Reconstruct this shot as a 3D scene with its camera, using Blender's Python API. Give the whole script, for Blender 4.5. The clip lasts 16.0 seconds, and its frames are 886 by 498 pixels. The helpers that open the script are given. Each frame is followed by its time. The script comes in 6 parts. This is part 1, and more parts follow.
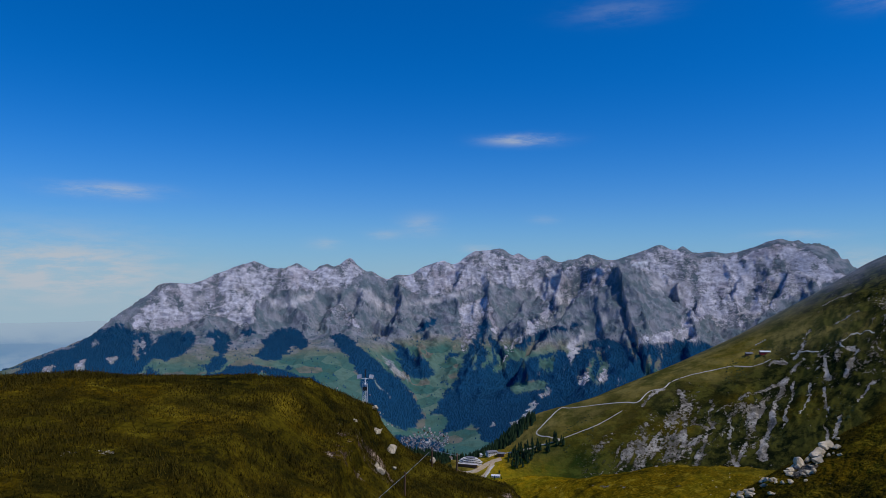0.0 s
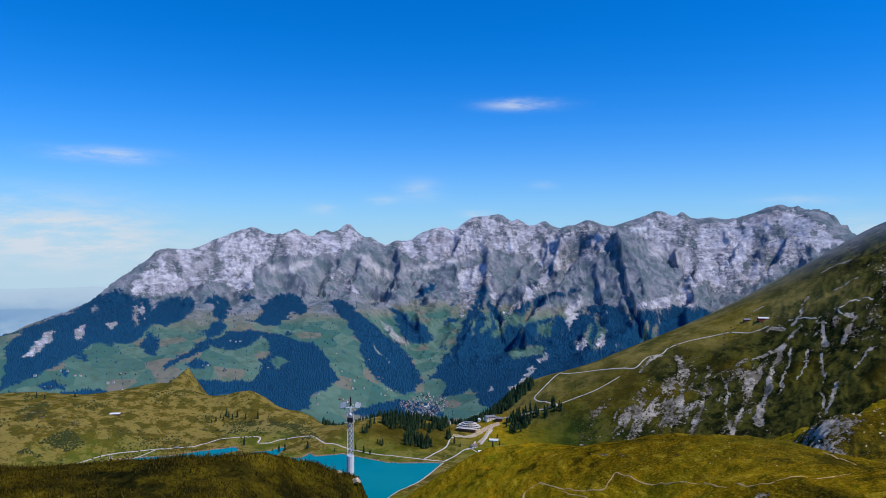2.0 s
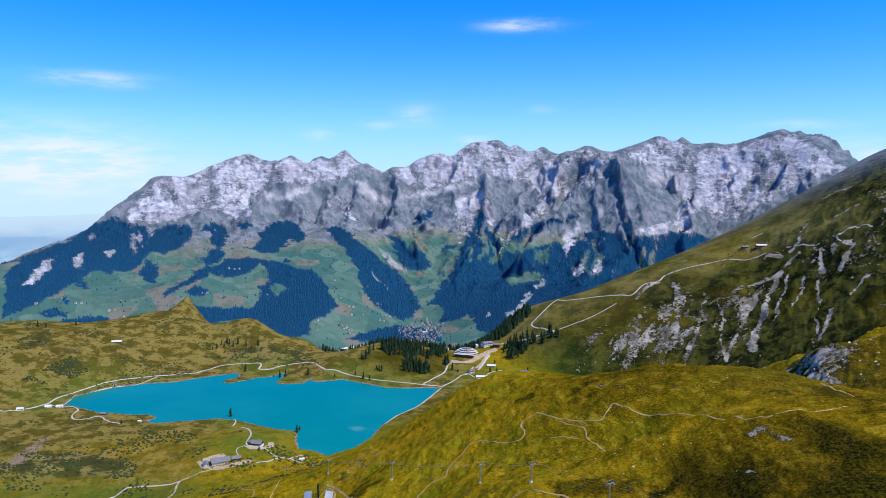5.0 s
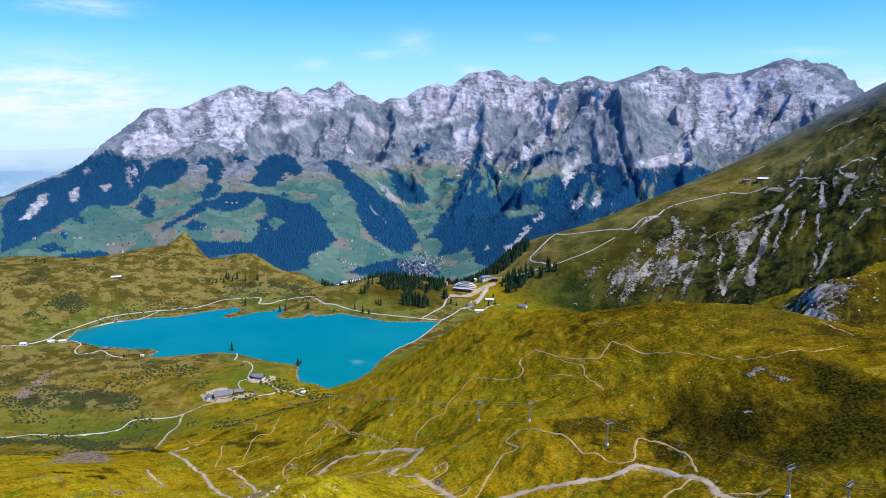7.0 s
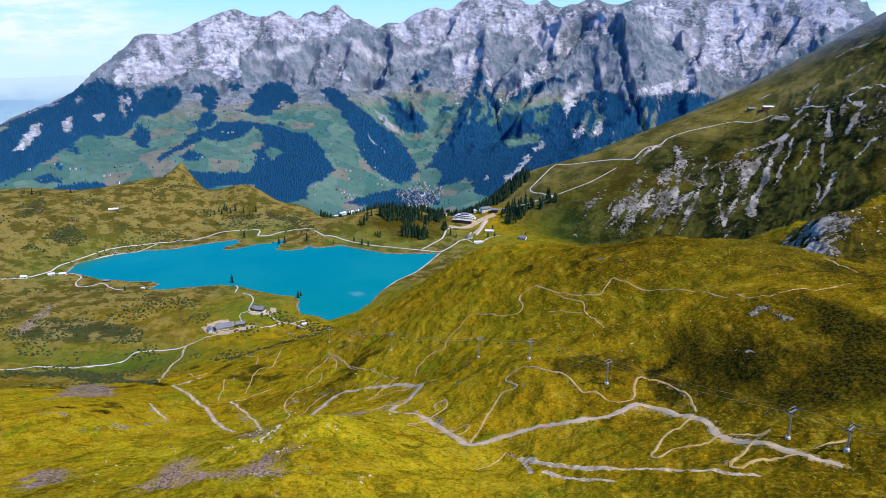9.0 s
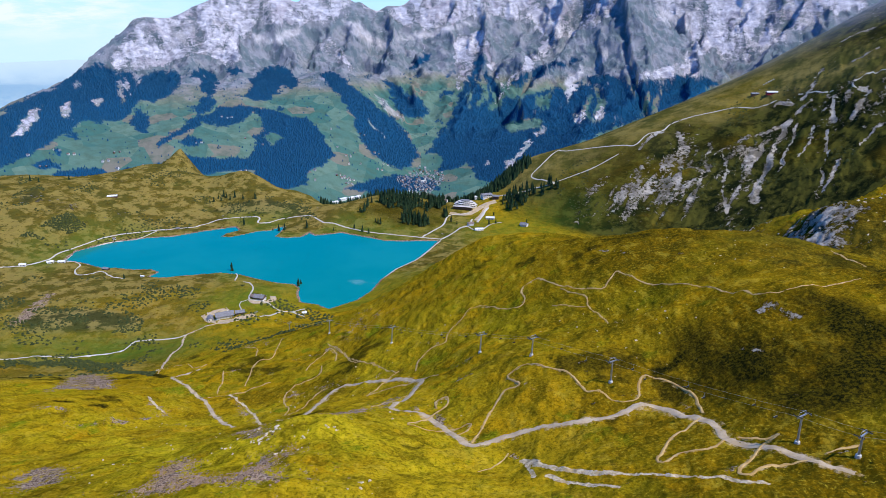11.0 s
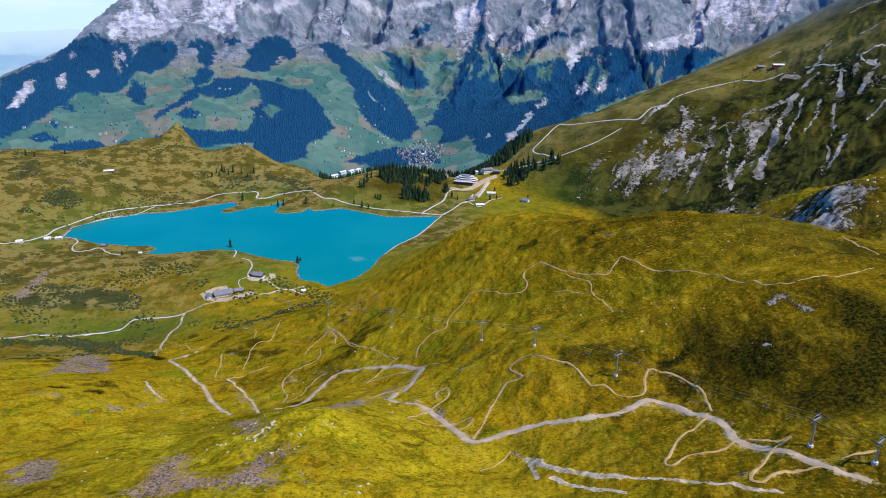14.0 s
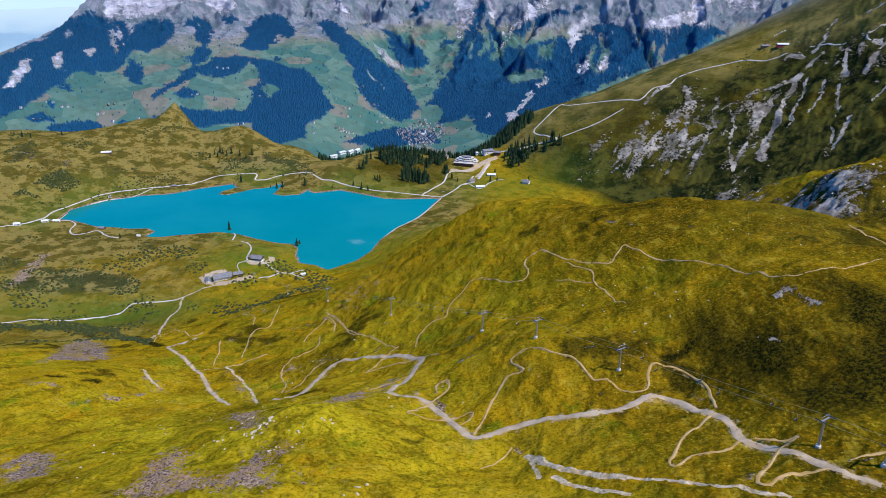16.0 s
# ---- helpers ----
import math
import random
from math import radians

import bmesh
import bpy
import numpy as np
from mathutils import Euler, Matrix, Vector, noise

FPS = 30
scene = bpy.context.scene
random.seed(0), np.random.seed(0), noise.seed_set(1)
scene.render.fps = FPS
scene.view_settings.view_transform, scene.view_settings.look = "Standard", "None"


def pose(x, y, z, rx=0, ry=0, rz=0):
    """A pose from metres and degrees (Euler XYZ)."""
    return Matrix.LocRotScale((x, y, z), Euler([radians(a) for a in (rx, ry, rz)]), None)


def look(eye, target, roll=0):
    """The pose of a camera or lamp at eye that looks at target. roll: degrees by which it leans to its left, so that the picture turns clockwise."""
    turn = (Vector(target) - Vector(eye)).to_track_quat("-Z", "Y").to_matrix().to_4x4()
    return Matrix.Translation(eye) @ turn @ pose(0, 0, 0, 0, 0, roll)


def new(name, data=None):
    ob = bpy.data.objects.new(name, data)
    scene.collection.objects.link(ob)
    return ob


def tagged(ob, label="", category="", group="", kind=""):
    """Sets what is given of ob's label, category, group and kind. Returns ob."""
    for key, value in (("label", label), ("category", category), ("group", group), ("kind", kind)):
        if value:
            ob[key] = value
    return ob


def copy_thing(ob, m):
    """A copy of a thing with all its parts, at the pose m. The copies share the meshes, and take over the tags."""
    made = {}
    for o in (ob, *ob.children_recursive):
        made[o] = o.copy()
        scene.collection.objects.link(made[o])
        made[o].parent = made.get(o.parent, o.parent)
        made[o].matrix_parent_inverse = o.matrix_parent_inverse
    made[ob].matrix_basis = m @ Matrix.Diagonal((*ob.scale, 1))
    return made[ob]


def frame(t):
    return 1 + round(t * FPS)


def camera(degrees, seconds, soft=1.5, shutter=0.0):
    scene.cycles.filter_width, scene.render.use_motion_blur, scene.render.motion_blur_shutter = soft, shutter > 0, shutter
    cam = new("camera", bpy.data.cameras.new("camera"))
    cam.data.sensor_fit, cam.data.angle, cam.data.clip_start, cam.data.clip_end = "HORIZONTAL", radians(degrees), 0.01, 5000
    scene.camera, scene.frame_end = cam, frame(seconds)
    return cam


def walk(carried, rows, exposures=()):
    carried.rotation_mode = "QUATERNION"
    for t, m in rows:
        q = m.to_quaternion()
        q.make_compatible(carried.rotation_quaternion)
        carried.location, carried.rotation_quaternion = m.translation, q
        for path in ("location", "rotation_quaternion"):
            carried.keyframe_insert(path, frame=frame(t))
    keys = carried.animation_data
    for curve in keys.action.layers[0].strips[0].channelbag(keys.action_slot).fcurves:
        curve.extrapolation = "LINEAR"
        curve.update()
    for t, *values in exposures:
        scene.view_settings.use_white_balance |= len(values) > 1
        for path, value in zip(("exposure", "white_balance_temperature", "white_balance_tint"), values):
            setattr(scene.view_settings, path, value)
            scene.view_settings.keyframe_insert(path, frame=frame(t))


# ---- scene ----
cam = camera(65.5, 16.0, soft=0.75)
# seconds, east, ahead and up in metres, then pitch, yaw and lean in degrees
PATH = [
    (0, 0.00, -0.00, 366.46, 2.55, 0.00, -0.23),
    (0.5, -0.02, 1.64, 367.02, 2.16, 0.00, -0.32),
    (1, -0.05, 3.45, 367.56, 1.43, -0.03, -0.35),
    (1.5, -0.13, 5.45, 367.88, 0.60, -0.09, -0.28),
    (2, -0.19, 7.27, 368.32, -0.32, -0.12, -0.26),
    (2.5, -0.26, 8.95, 368.71, -1.26, -0.17, -0.24),
    (3, -0.33, 10.62, 369.13, -2.29, -0.20, -0.22),
    (3.5, -0.39, 12.32, 369.59, -3.22, -0.24, -0.19),
    (4, -0.47, 14.05, 370.11, -4.24, -0.28, -0.18),
    (6.5, -0.41, 22.72, 373.23, -10.49, -0.44, 0.01),
    (7, -0.41, 24.65, 373.82, -12.05, -0.47, 0.03),
    (7.5, -0.42, 26.57, 374.35, -13.47, -0.49, 0.08),
    (8, -0.40, 28.52, 374.88, -15.04, -0.51, 0.15),
    (8.5, -0.35, 30.49, 375.42, -16.49, -0.51, 0.17),
    (9, -0.29, 32.48, 376.02, -17.93, -0.51, 0.17),
    (11.5, -0.46, 41.84, 379.39, -19.47, -0.43, 0.24),
    (12, -0.48, 43.82, 380.08, -19.91, -0.42, 0.26),
    (12.5, -0.50, 45.77, 380.74, -20.31, -0.42, 0.25),
    (13, -0.50, 47.67, 381.32, -20.75, -0.40, 0.24),
    (13.5, -0.49, 49.55, 381.87, -21.15, -0.40, 0.21),
    (14, -0.48, 51.48, 382.45, -21.58, -0.41, 0.20),
    (14.5, -0.43, 53.38, 383.03, -22.01, -0.39, 0.19),
    (15, -0.42, 55.23, 383.59, -22.45, -0.39, 0.21),
    (15.5, -0.45, 57.03, 384.21, -22.85, -0.40, 0.22),
    (16, -0.43, 58.80, 384.94, -23.30, -0.40, 0.23),
]
walk(cam, [(t, pose(x, y, z, 90 + p, 0, yaw) @ pose(0, 0, 0, 0, 0, -lean)) for t, x, y, z, p, yaw, lean in PATH],
     exposures=[(0, -0.97), (1.0, -0.72), (2.0, -0.43), (3.0, -0.26), (5.0, -0.05), (8.0, 0.08), (16, 0.06)])

# ---- light ----
SUN_ELEVATION, SUN_AZIMUTH = radians(54), radians(118)   # azimuth clockwise from straight ahead
world = bpy.data.worlds.new("sky")
scene.world = world
world.use_nodes = True
wn, wl = world.node_tree.nodes, world.node_tree.links
wn.clear()
sky = wn.new("ShaderNodeTexSky")
sky.sky_type, sky.sun_disc = "NISHITA", False
sky.sun_elevation, sky.sun_rotation = SUN_ELEVATION, SUN_AZIMUTH
sky.altitude, sky.air_density, sky.dust_density, sky.ozone_density = 2000, 1.0, 0.6, 3.0
coord = wn.new("ShaderNodeTexCoord")
lift = wn.new("ShaderNodeVectorMath")
lift.operation = "ADD"
lift.inputs[1].default_value = (0, 0, 0.06)
wl.new(coord.outputs["Generated"], lift.inputs[0])
wl.new(lift.outputs[0], sky.inputs["Vector"])
rich = wn.new("ShaderNodeHueSaturation")
rich.inputs["Saturation"].default_value = 1.6
wl.new(sky.outputs[0], rich.inputs["Color"])
deep = wn.new("ShaderNodeMix")
deep.data_type, deep.blend_type = "RGBA", "MULTIPLY"
deep.inputs[0].default_value, deep.inputs[7].default_value = 1.0, (0.005, 1.56, 1.98, 1)
wl.new(rich.outputs[0], deep.inputs[6])


def tally(kind, a, b=0.0):
    n = wn.new("ShaderNodeMath")
    n.operation = kind
    for k, v in enumerate((a, b)):
        if isinstance(v, (int, float)):
            n.inputs[k].default_value = v
        else:
            wl.new(v, n.inputs[k])
    return n.outputs[0]


# fair-weather cloud: bearing, rise, half width, half height in degrees, weight
CLOUDS = [(6.6, 11.5, 2.6, 0.42, 0.75), (-26.0, 6.6, 3.4, 0.5, 0.6), (-30.0, 0.9, 7.0, 2.2, 0.9), (-26.0, -0.3, 6.0, 1.6, 0.5), (-9.8, 2.9, 1.2, 0.4, 0.4), (-5.0, 3.7, 1.3, 0.4, 0.35), (-1.8, 4.5, 1.6, 0.8, 0.35),
          (2.9, 2.6, 1.1, 0.3, 0.5), (8.4, 5.0, 1.0, 0.3, 0.25), (27.6, 3.4, 3.0, 0.35, 0.35), (14.5, 21.0, 3.5, 0.8, 0.14), (33.5, 20.0, 2.4, 1.0, 0.4), (21.5, 22.6, 1.6, 0.6, 0.4), (30.5, 1.0, 3.5, 1.0, 0.9)]
axes = wn.new("ShaderNodeSeparateXYZ")
wl.new(coord.outputs["Generated"], axes.inputs[0])
turned = tally("MULTIPLY", tally("ARCTAN2", axes.outputs[0], axes.outputs[1]), 57.296)
raised = tally("MULTIPLY", tally("ARCSINE", axes.outputs[2]), 57.296)
wisps = wn.new("ShaderNodeTexNoise")
wisps.inputs["Scale"].default_value, wisps.inputs["Detail"].default_value, wisps.inputs["Roughness"].default_value = 13.0, 8.0, 0.66
squash = wn.new("ShaderNodeMapping")
squash.inputs["Scale"].default_value = (1, 1, 4.5)
wl.new(coord.outputs["Generated"], squash.inputs[0])
wl.new(squash.outputs[0], wisps.inputs["Vector"])
cover = 0.0
for at, up, wide, tall, weight in CLOUDS:
    across = tally("POWER", tally("DIVIDE", tally("SUBTRACT", turned, at), wide), 2.0)
    over = tally("POWER", tally("DIVIDE", tally("SUBTRACT", raised, up), tall), 2.0)
    puff = tally("MULTIPLY", tally("EXPONENT", tally("MULTIPLY", tally("ADD", across, over), -1.0)), weight)
    cover = tally("ADD", cover, puff) if not isinstance(cover, float) else puff
broken = wn.new("ShaderNodeMapRange")
broken.interpolation_type = "SMOOTHSTEP"
broken.inputs[1].default_value, broken.inputs[2].default_value = 0.34, 0.66
wl.new(wisps.outputs[0], broken.inputs[0])
cloudy = tally("MINIMUM", tally("MULTIPLY", cover, tally("ADD", tally("MULTIPLY", broken.outputs[0], 0.95), 0.2)), 0.92)
# paler air towards the horizon
pale = wn.new("ShaderNodeMix")
pale.data_type = "RGBA"
wl.new(tally("MULTIPLY", tally("EXPONENT", tally("MULTIPLY", tally("POWER", tally("DIVIDE", tally("MAXIMUM", tally("ADD", raised, 3.0), 0.0), 9.0), 2.0), -1.0)), 0.9), pale.inputs[0])
wl.new(deep.outputs[2], pale.inputs[6])
pale.inputs[7].default_value = (3.3, 6.0, 7.9, 1)
# whitish haze just over the skyline
haze = wn.new("ShaderNodeMix")
haze.data_type = "RGBA"
wl.new(tally("MULTIPLY", tally("EXPONENT", tally("MULTIPLY", tally("POWER", tally("DIVIDE", tally("MAXIMUM", tally("ADD", raised, 3.0), 0.0), 5.2), 2.0), -1.0)), 0.85), haze.inputs[0])
wl.new(pale.outputs[2], haze.inputs[6])
haze.inputs[7].default_value = (4.9, 6.5, 7.8, 1)
skyward = wn.new("ShaderNodeMix")
skyward.data_type = "RGBA"
wl.new(cloudy, skyward.inputs[0])
wl.new(haze.outputs[2], skyward.inputs[6])
skyward.inputs[7].default_value = (6.4, 7.1, 8.0, 1)
back = wn.new("ShaderNodeBackground")
back.inputs["Strength"].default_value = 0.135
wl.new(skyward.outputs[2], back.inputs["Color"])
wout = wn.new("ShaderNodeOutputWorld")
wl.new(back.outputs[0], wout.inputs["Surface"])

sun = new("sun", bpy.data.lights.new("sun", "SUN"))
sun.data.energy, sun.data.angle, sun.data.color = 5.0, radians(0.53), (1.0, 0.95, 0.87)
sun_way = Vector((math.sin(SUN_AZIMUTH) * math.cos(SUN_ELEVATION), math.cos(SUN_AZIMUTH) * math.cos(SUN_ELEVATION), math.sin(SUN_ELEVATION)))
sun.matrix_world = look((0, 0, 900), Vector((0, 0, 900)) - sun_way)

# ---- materials ----
def material(name, rough=0.85):
    m = bpy.data.materials.new(name)
    m.use_nodes = True
    shader = m.node_tree.nodes["Principled BSDF"]
    shader.inputs["Roughness"].default_value = rough
    shader.inputs["Specular IOR Level"].default_value = 0.25
    return m, m.node_tree, shader


def linked(tree, socket, value):
    if isinstance(value, (int, float)):
        socket.default_value = value
    elif isinstance(value, tuple):
        socket.default_value = (*value, 1) if len(value) == 3 else value
    else:
        tree.links.new(value, socket)


def blend(tree, fac, a, b):
    n = tree.nodes.new("ShaderNodeMix")
    n.data_type = "RGBA"
    linked(tree, n.inputs[0], fac)
    linked(tree, n.inputs[6], a)
    linked(tree, n.inputs[7], b)
    return n.outputs[2]


def sums(tree, kind, a, b=0.0, clamp=False):
    n = tree.nodes.new("ShaderNodeMath")
    n.operation, n.use_clamp = kind, clamp
    linked(tree, n.inputs[0], a)
    linked(tree, n.inputs[1], b)
    return n.outputs[0]


def ramp(tree, value, low, high):
    n = tree.nodes.new("ShaderNodeMapRange")
    n.interpolation_type = "SMOOTHSTEP"
    linked(tree, n.inputs[0], value)
    n.inputs[1].default_value, n.inputs[2].default_value = low, high
    return n.outputs[0]


def speckle(tree, where, size, detail=4.0, rough=0.6, stretch=None):
    """Noise with lumps of about that many metres."""
    if stretch:
        mp = tree.nodes.new("ShaderNodeMapping")
        mp.inputs["Rotation"].default_value = stretch[0]
        mp.inputs["Scale"].default_value = stretch[1]
        tree.links.new(where, mp.inputs[0])
        where = mp.outputs[0]
    n = tree.nodes.new("ShaderNodeTexNoise")
    n.inputs["Scale"].default_value, n.inputs["Detail"].default_value, n.inputs["Roughness"].default_value = 1 / size, detail, rough
    tree.links.new(where, n.inputs["Vector"])
    return n.outputs[0]


def place(tree):
    return tree.nodes.new("ShaderNodeTexCoord").outputs["Object"]


def relief(tree, shader, heightmap, depth, strength=1.0):
    n = tree.nodes.new("ShaderNodeBump")
    n.inputs["Strength"].default_value, n.inputs["Distance"].default_value = strength, depth
    tree.links.new(heightmap, n.inputs["Height"])
    tree.links.new(n.outputs[0], shader.inputs["Normal"])


def attribute(tree, name):
    n = tree.nodes.new("ShaderNodeAttribute")
    n.attribute_name = name
    return n.outputs["Fac"]


def patchy(name, a, b, size, rough=0.85, depth=0.0, c=None, fine=None):
    """Two tones in patches, a finer third one, and a little relief."""
    m, t, s = material(name, rough)
    w = place(t)
    n = speckle(t, w, size)
    tone = blend(t, ramp(t, n, 0.35, 0.65), a, b)
    f = speckle(t, w, fine or size / 7, 3)
    tone = blend(t, sums(t, "MULTIPLY", ramp(t, f, 0.5, 0.75), 0.6), tone, c or tuple(0.6 * v for v in a))
    t.links.new(tone, s.inputs["Base Color"])
    if depth:
        relief(t, s, f, depth)
    return m


def ground_material():
    m, t, s = material("alpine_ground", 0.95)
    s.inputs["Specular IOR Level"].default_value = 0.0
    w = place(t)
    big, mid, small, fine = speckle(t, w, 90), speckle(t, w, 14, 5), speckle(t, w, 2.5, 4, 0.7), speckle(t, w, 0.35, 3, 0.7)
    # turf: olive, fresh green, straw and brown, with dark tufts
    turf = blend(t, ramp(t, big, 0.38, 0.62), (0.310, 0.192, 0.006), (0.205, 0.158, 0.005))
    turf = blend(t, ramp(t, mid, 0.46, 0.62), turf, (0.37, 0.212, 0.005))
    turf = blend(t, sums(t, "MULTIPLY", ramp(t, speckle(t, w, 12, 8, 0.72), 0.55, 0.66), 0.7), turf, (0.19, 0.115, 0.014))
    turf = blend(t, sums(t, "MULTIPLY", attribute(t, "straw"), ramp(t, speckle(t, w, 22, 6, 0.6), 0.32, 0.62)), turf, blend(t, ramp(t, small, 0.4, 0.7), (0.48, 0.36, 0.012), (0.27, 0.23, 0.005)))
    turf = blend(t, sums(t, "MULTIPLY", ramp(t, speckle(t, w, 28, 7, 0.68), 0.56, 0.66), 0.8), turf, (0.120, 0.165, 0.006))
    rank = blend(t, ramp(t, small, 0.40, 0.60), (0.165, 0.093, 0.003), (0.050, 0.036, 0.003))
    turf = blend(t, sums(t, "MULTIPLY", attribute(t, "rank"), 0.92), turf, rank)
    # small terraces that follow the contours
    treads = speckle(t, w, 3.0, 4, 0.6, ((0, 0, 0), (0.16, 0.16, 1.6)))
    turf = blend(t, sums(t, "MULTIPLY", ramp(t, treads, 0.51, 0.61), 0.5), turf, (0.052, 0.042, 0.003))
    turf = blend(t, sums(t, "MULTIPLY", ramp(t, treads, 0.44, 0.36), 0.4), turf, (0.42, 0.30, 0.025))
    tufts = speckle(t, w, 1.3, 6, 0.78)
    turf = blend(t, sums(t, "MULTIPLY", ramp(t, tufts, 0.50, 0.60), 0.6), turf, (0.050, 0.042, 0.003))
    turf = blend(t, sums(t, "MULTIPLY", ramp(t, tufts, 0.46, 0.36), 0.5), turf, (0.46, 0.35, 0.030))
    # dark tone for shrubs, and for the shade painted on the alp
    shrub_shade = blend(t, ramp(t, tufts, 0.42, 0.56), (0.060, 0.046, 0.004), (0.009, 0.010, 0.003))
    turf = blend(t, attribute(t, "shrub_shade"), turf, shrub_shade)
    turf = blend(t, ramp(t, speckle(t, w, 2.2, 7, 0.82), 0.665, 0.70), turf, (0.40, 0.34, 0.25))
    bare = sums(t, "ADD", attribute(t, "worn"), sums(t, "MULTIPLY", sums(t, "SUBTRACT", speckle(t, w, 3, 7, 0.75), 0.5), 1.3))
    turf = blend(t, ramp(t, bare, 0.44, 0.60), turf, blend(t, ramp(t, small, 0.4, 0.65), (0.33, 0.23, 0.09), (0.42, 0.33, 0.18)))
    # shrubby heath on the shelf
    heath = blend(t, ramp(t, speckle(t, w, 26, 6, 0.65), 0.45, 0.55), (0.205, 0.160, 0.050), (0.050, 0.050, 0.016))
    heath = blend(t, ramp(t, speckle(t, w, 7, 6, 0.7), 0.56, 0.62), heath, (0.026, 0.028, 0.009))
    turf = blend(t, attribute(t, "heath"), turf, heath)
    alp = blend(t, ramp(t, speckle(t, w, 34, 8, 0.70), 0.42, 0.57), (0.066, 0.064, 0.013), (0.010, 0.014, 0.005))
    lea = blend(t, ramp(t, speckle(t, w, 46, 6, 0.65), 0.36, 0.60), (0.190, 0.150, 0.045), (0.058, 0.060, 0.016))
    alp = blend(t, attribute(t, "lea"), alp, lea)
    turf = blend(t, attribute(t, "alp"), turf, alp)
    turf = blend(t, attribute(t, "lush"), turf, blend(t, ramp(t, mid, 0.35, 0.7), (0.062, 0.125, 0.014), (0.095, 0.118, 0.014)))
    # far pastures in fields, their green blued by painted haze
    cells = t.nodes.new("ShaderNodeTexVoronoi")
    cells.inputs["Scale"].default_value = 1 / 85
    t.links.new(w, cells.inputs["Vector"])
    hue = t.nodes.new("ShaderNodeSeparateColor")
    t.links.new(cells.outputs["Color"], hue.inputs[0])
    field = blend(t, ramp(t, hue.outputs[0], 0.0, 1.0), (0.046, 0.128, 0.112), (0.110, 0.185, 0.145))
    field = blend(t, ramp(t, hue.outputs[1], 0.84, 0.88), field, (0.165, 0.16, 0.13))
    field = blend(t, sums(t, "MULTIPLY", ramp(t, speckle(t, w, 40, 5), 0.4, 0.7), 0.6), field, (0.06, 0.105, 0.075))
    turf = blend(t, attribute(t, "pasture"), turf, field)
    # far moor, paled and blued by haze put into its base colour
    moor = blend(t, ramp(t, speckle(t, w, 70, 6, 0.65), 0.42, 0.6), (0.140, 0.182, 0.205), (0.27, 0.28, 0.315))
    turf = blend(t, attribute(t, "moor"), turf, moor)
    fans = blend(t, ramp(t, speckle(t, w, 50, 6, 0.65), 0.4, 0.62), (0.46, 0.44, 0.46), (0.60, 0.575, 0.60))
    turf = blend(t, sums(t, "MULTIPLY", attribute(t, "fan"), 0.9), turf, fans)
    # far forest floor, navy because distance haze is painted into it
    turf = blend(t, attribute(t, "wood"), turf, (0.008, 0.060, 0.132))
    # stony ground
    stones = blend(t, ramp(t, speckle(t, w, 1.0, 6, 0.8), 0.44, 0.57), (0.065, 0.040, 0.028), (0.40, 0.295, 0.215))
    litter = sums(t, "ADD", attribute(t, "scree"), sums(t, "MULTIPLY", sums(t, "SUBTRACT", speckle(t, w, 9, 10, 0.84), 0.5), 3.0))
    turf = blend(t, ramp(t, litter, 0.46, 0.56), turf, stones)
    bed = sums(t, "ADD", attribute(t, "brook"), sums(t, "MULTIPLY", sums(t, "SUBTRACT", speckle(t, w, 2.0, 7, 0.75), 0.5), 1.8))
    turf = blend(t, ramp(t, bed, 0.46, 0.60), turf, blend(t, ramp(t, small, 0.4, 0.6), (0.36, 0.27, 0.15), (0.60, 0.48, 0.32)))
    # bare limestone; on the far range haze is painted into the grey
    strata = speckle(t, w, 34, 9, 0.76, ((0.2, 0.14, 0.3), (0.8, 0.8, 1.7)))
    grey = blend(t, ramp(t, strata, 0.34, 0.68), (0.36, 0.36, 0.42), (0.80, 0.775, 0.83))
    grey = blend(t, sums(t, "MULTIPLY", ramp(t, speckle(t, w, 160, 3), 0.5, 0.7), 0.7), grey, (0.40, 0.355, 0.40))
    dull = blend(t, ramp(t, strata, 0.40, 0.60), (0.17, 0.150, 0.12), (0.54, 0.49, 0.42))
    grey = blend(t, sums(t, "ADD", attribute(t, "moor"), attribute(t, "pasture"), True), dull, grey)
    crag = sums(t, "ADD", attribute(t, "rock"), sums(t, "ADD", sums(t, "MULTIPLY", sums(t, "SUBTRACT", speckle(t, w, 42, 10, 0.78, ((0.2, 0.15, 0.4), (1, 1, 2.2))), 0.5), 1.5), sums(t, "MULTIPLY", sums(t, "SUBTRACT", speckle(t, w, 6, 7, 0.75), 0.5), 1.3)))
    tone = blend(t, ramp(t, crag, 0.46, 0.56), turf, grey)
    tone = blend(t, attribute(t, "snow"), tone, (0.78, 0.80, 0.84))
    t.links.new(tone, s.inputs["Base Color"])
    rough_ground = sums(t, "ADD", sums(t, "ADD", sums(t, "MULTIPLY", small, 1.1), sums(t, "MULTIPLY", mid, 3.0)), sums(t, "MULTIPLY", strata, sums(t, "MULTIPLY", ramp(t, crag, 0.42, 0.6), 11.0)))
    wild = speckle(t, w, 48, 10, 0.74, ((0.0, 0.0, 0.35), (1.6, 0.7, 0.8)))
    rough_ground = sums(t, "ADD", rough_ground, sums(t, "MULTIPLY", wild, sums(t, "MULTIPLY", attribute(t, "moor"), 26.0)))
    relief(t, s, sums(t, "ADD", rough_ground, sums(t, "MULTIPLY", fine, 0.25)), 1.0, 0.9)
    return m


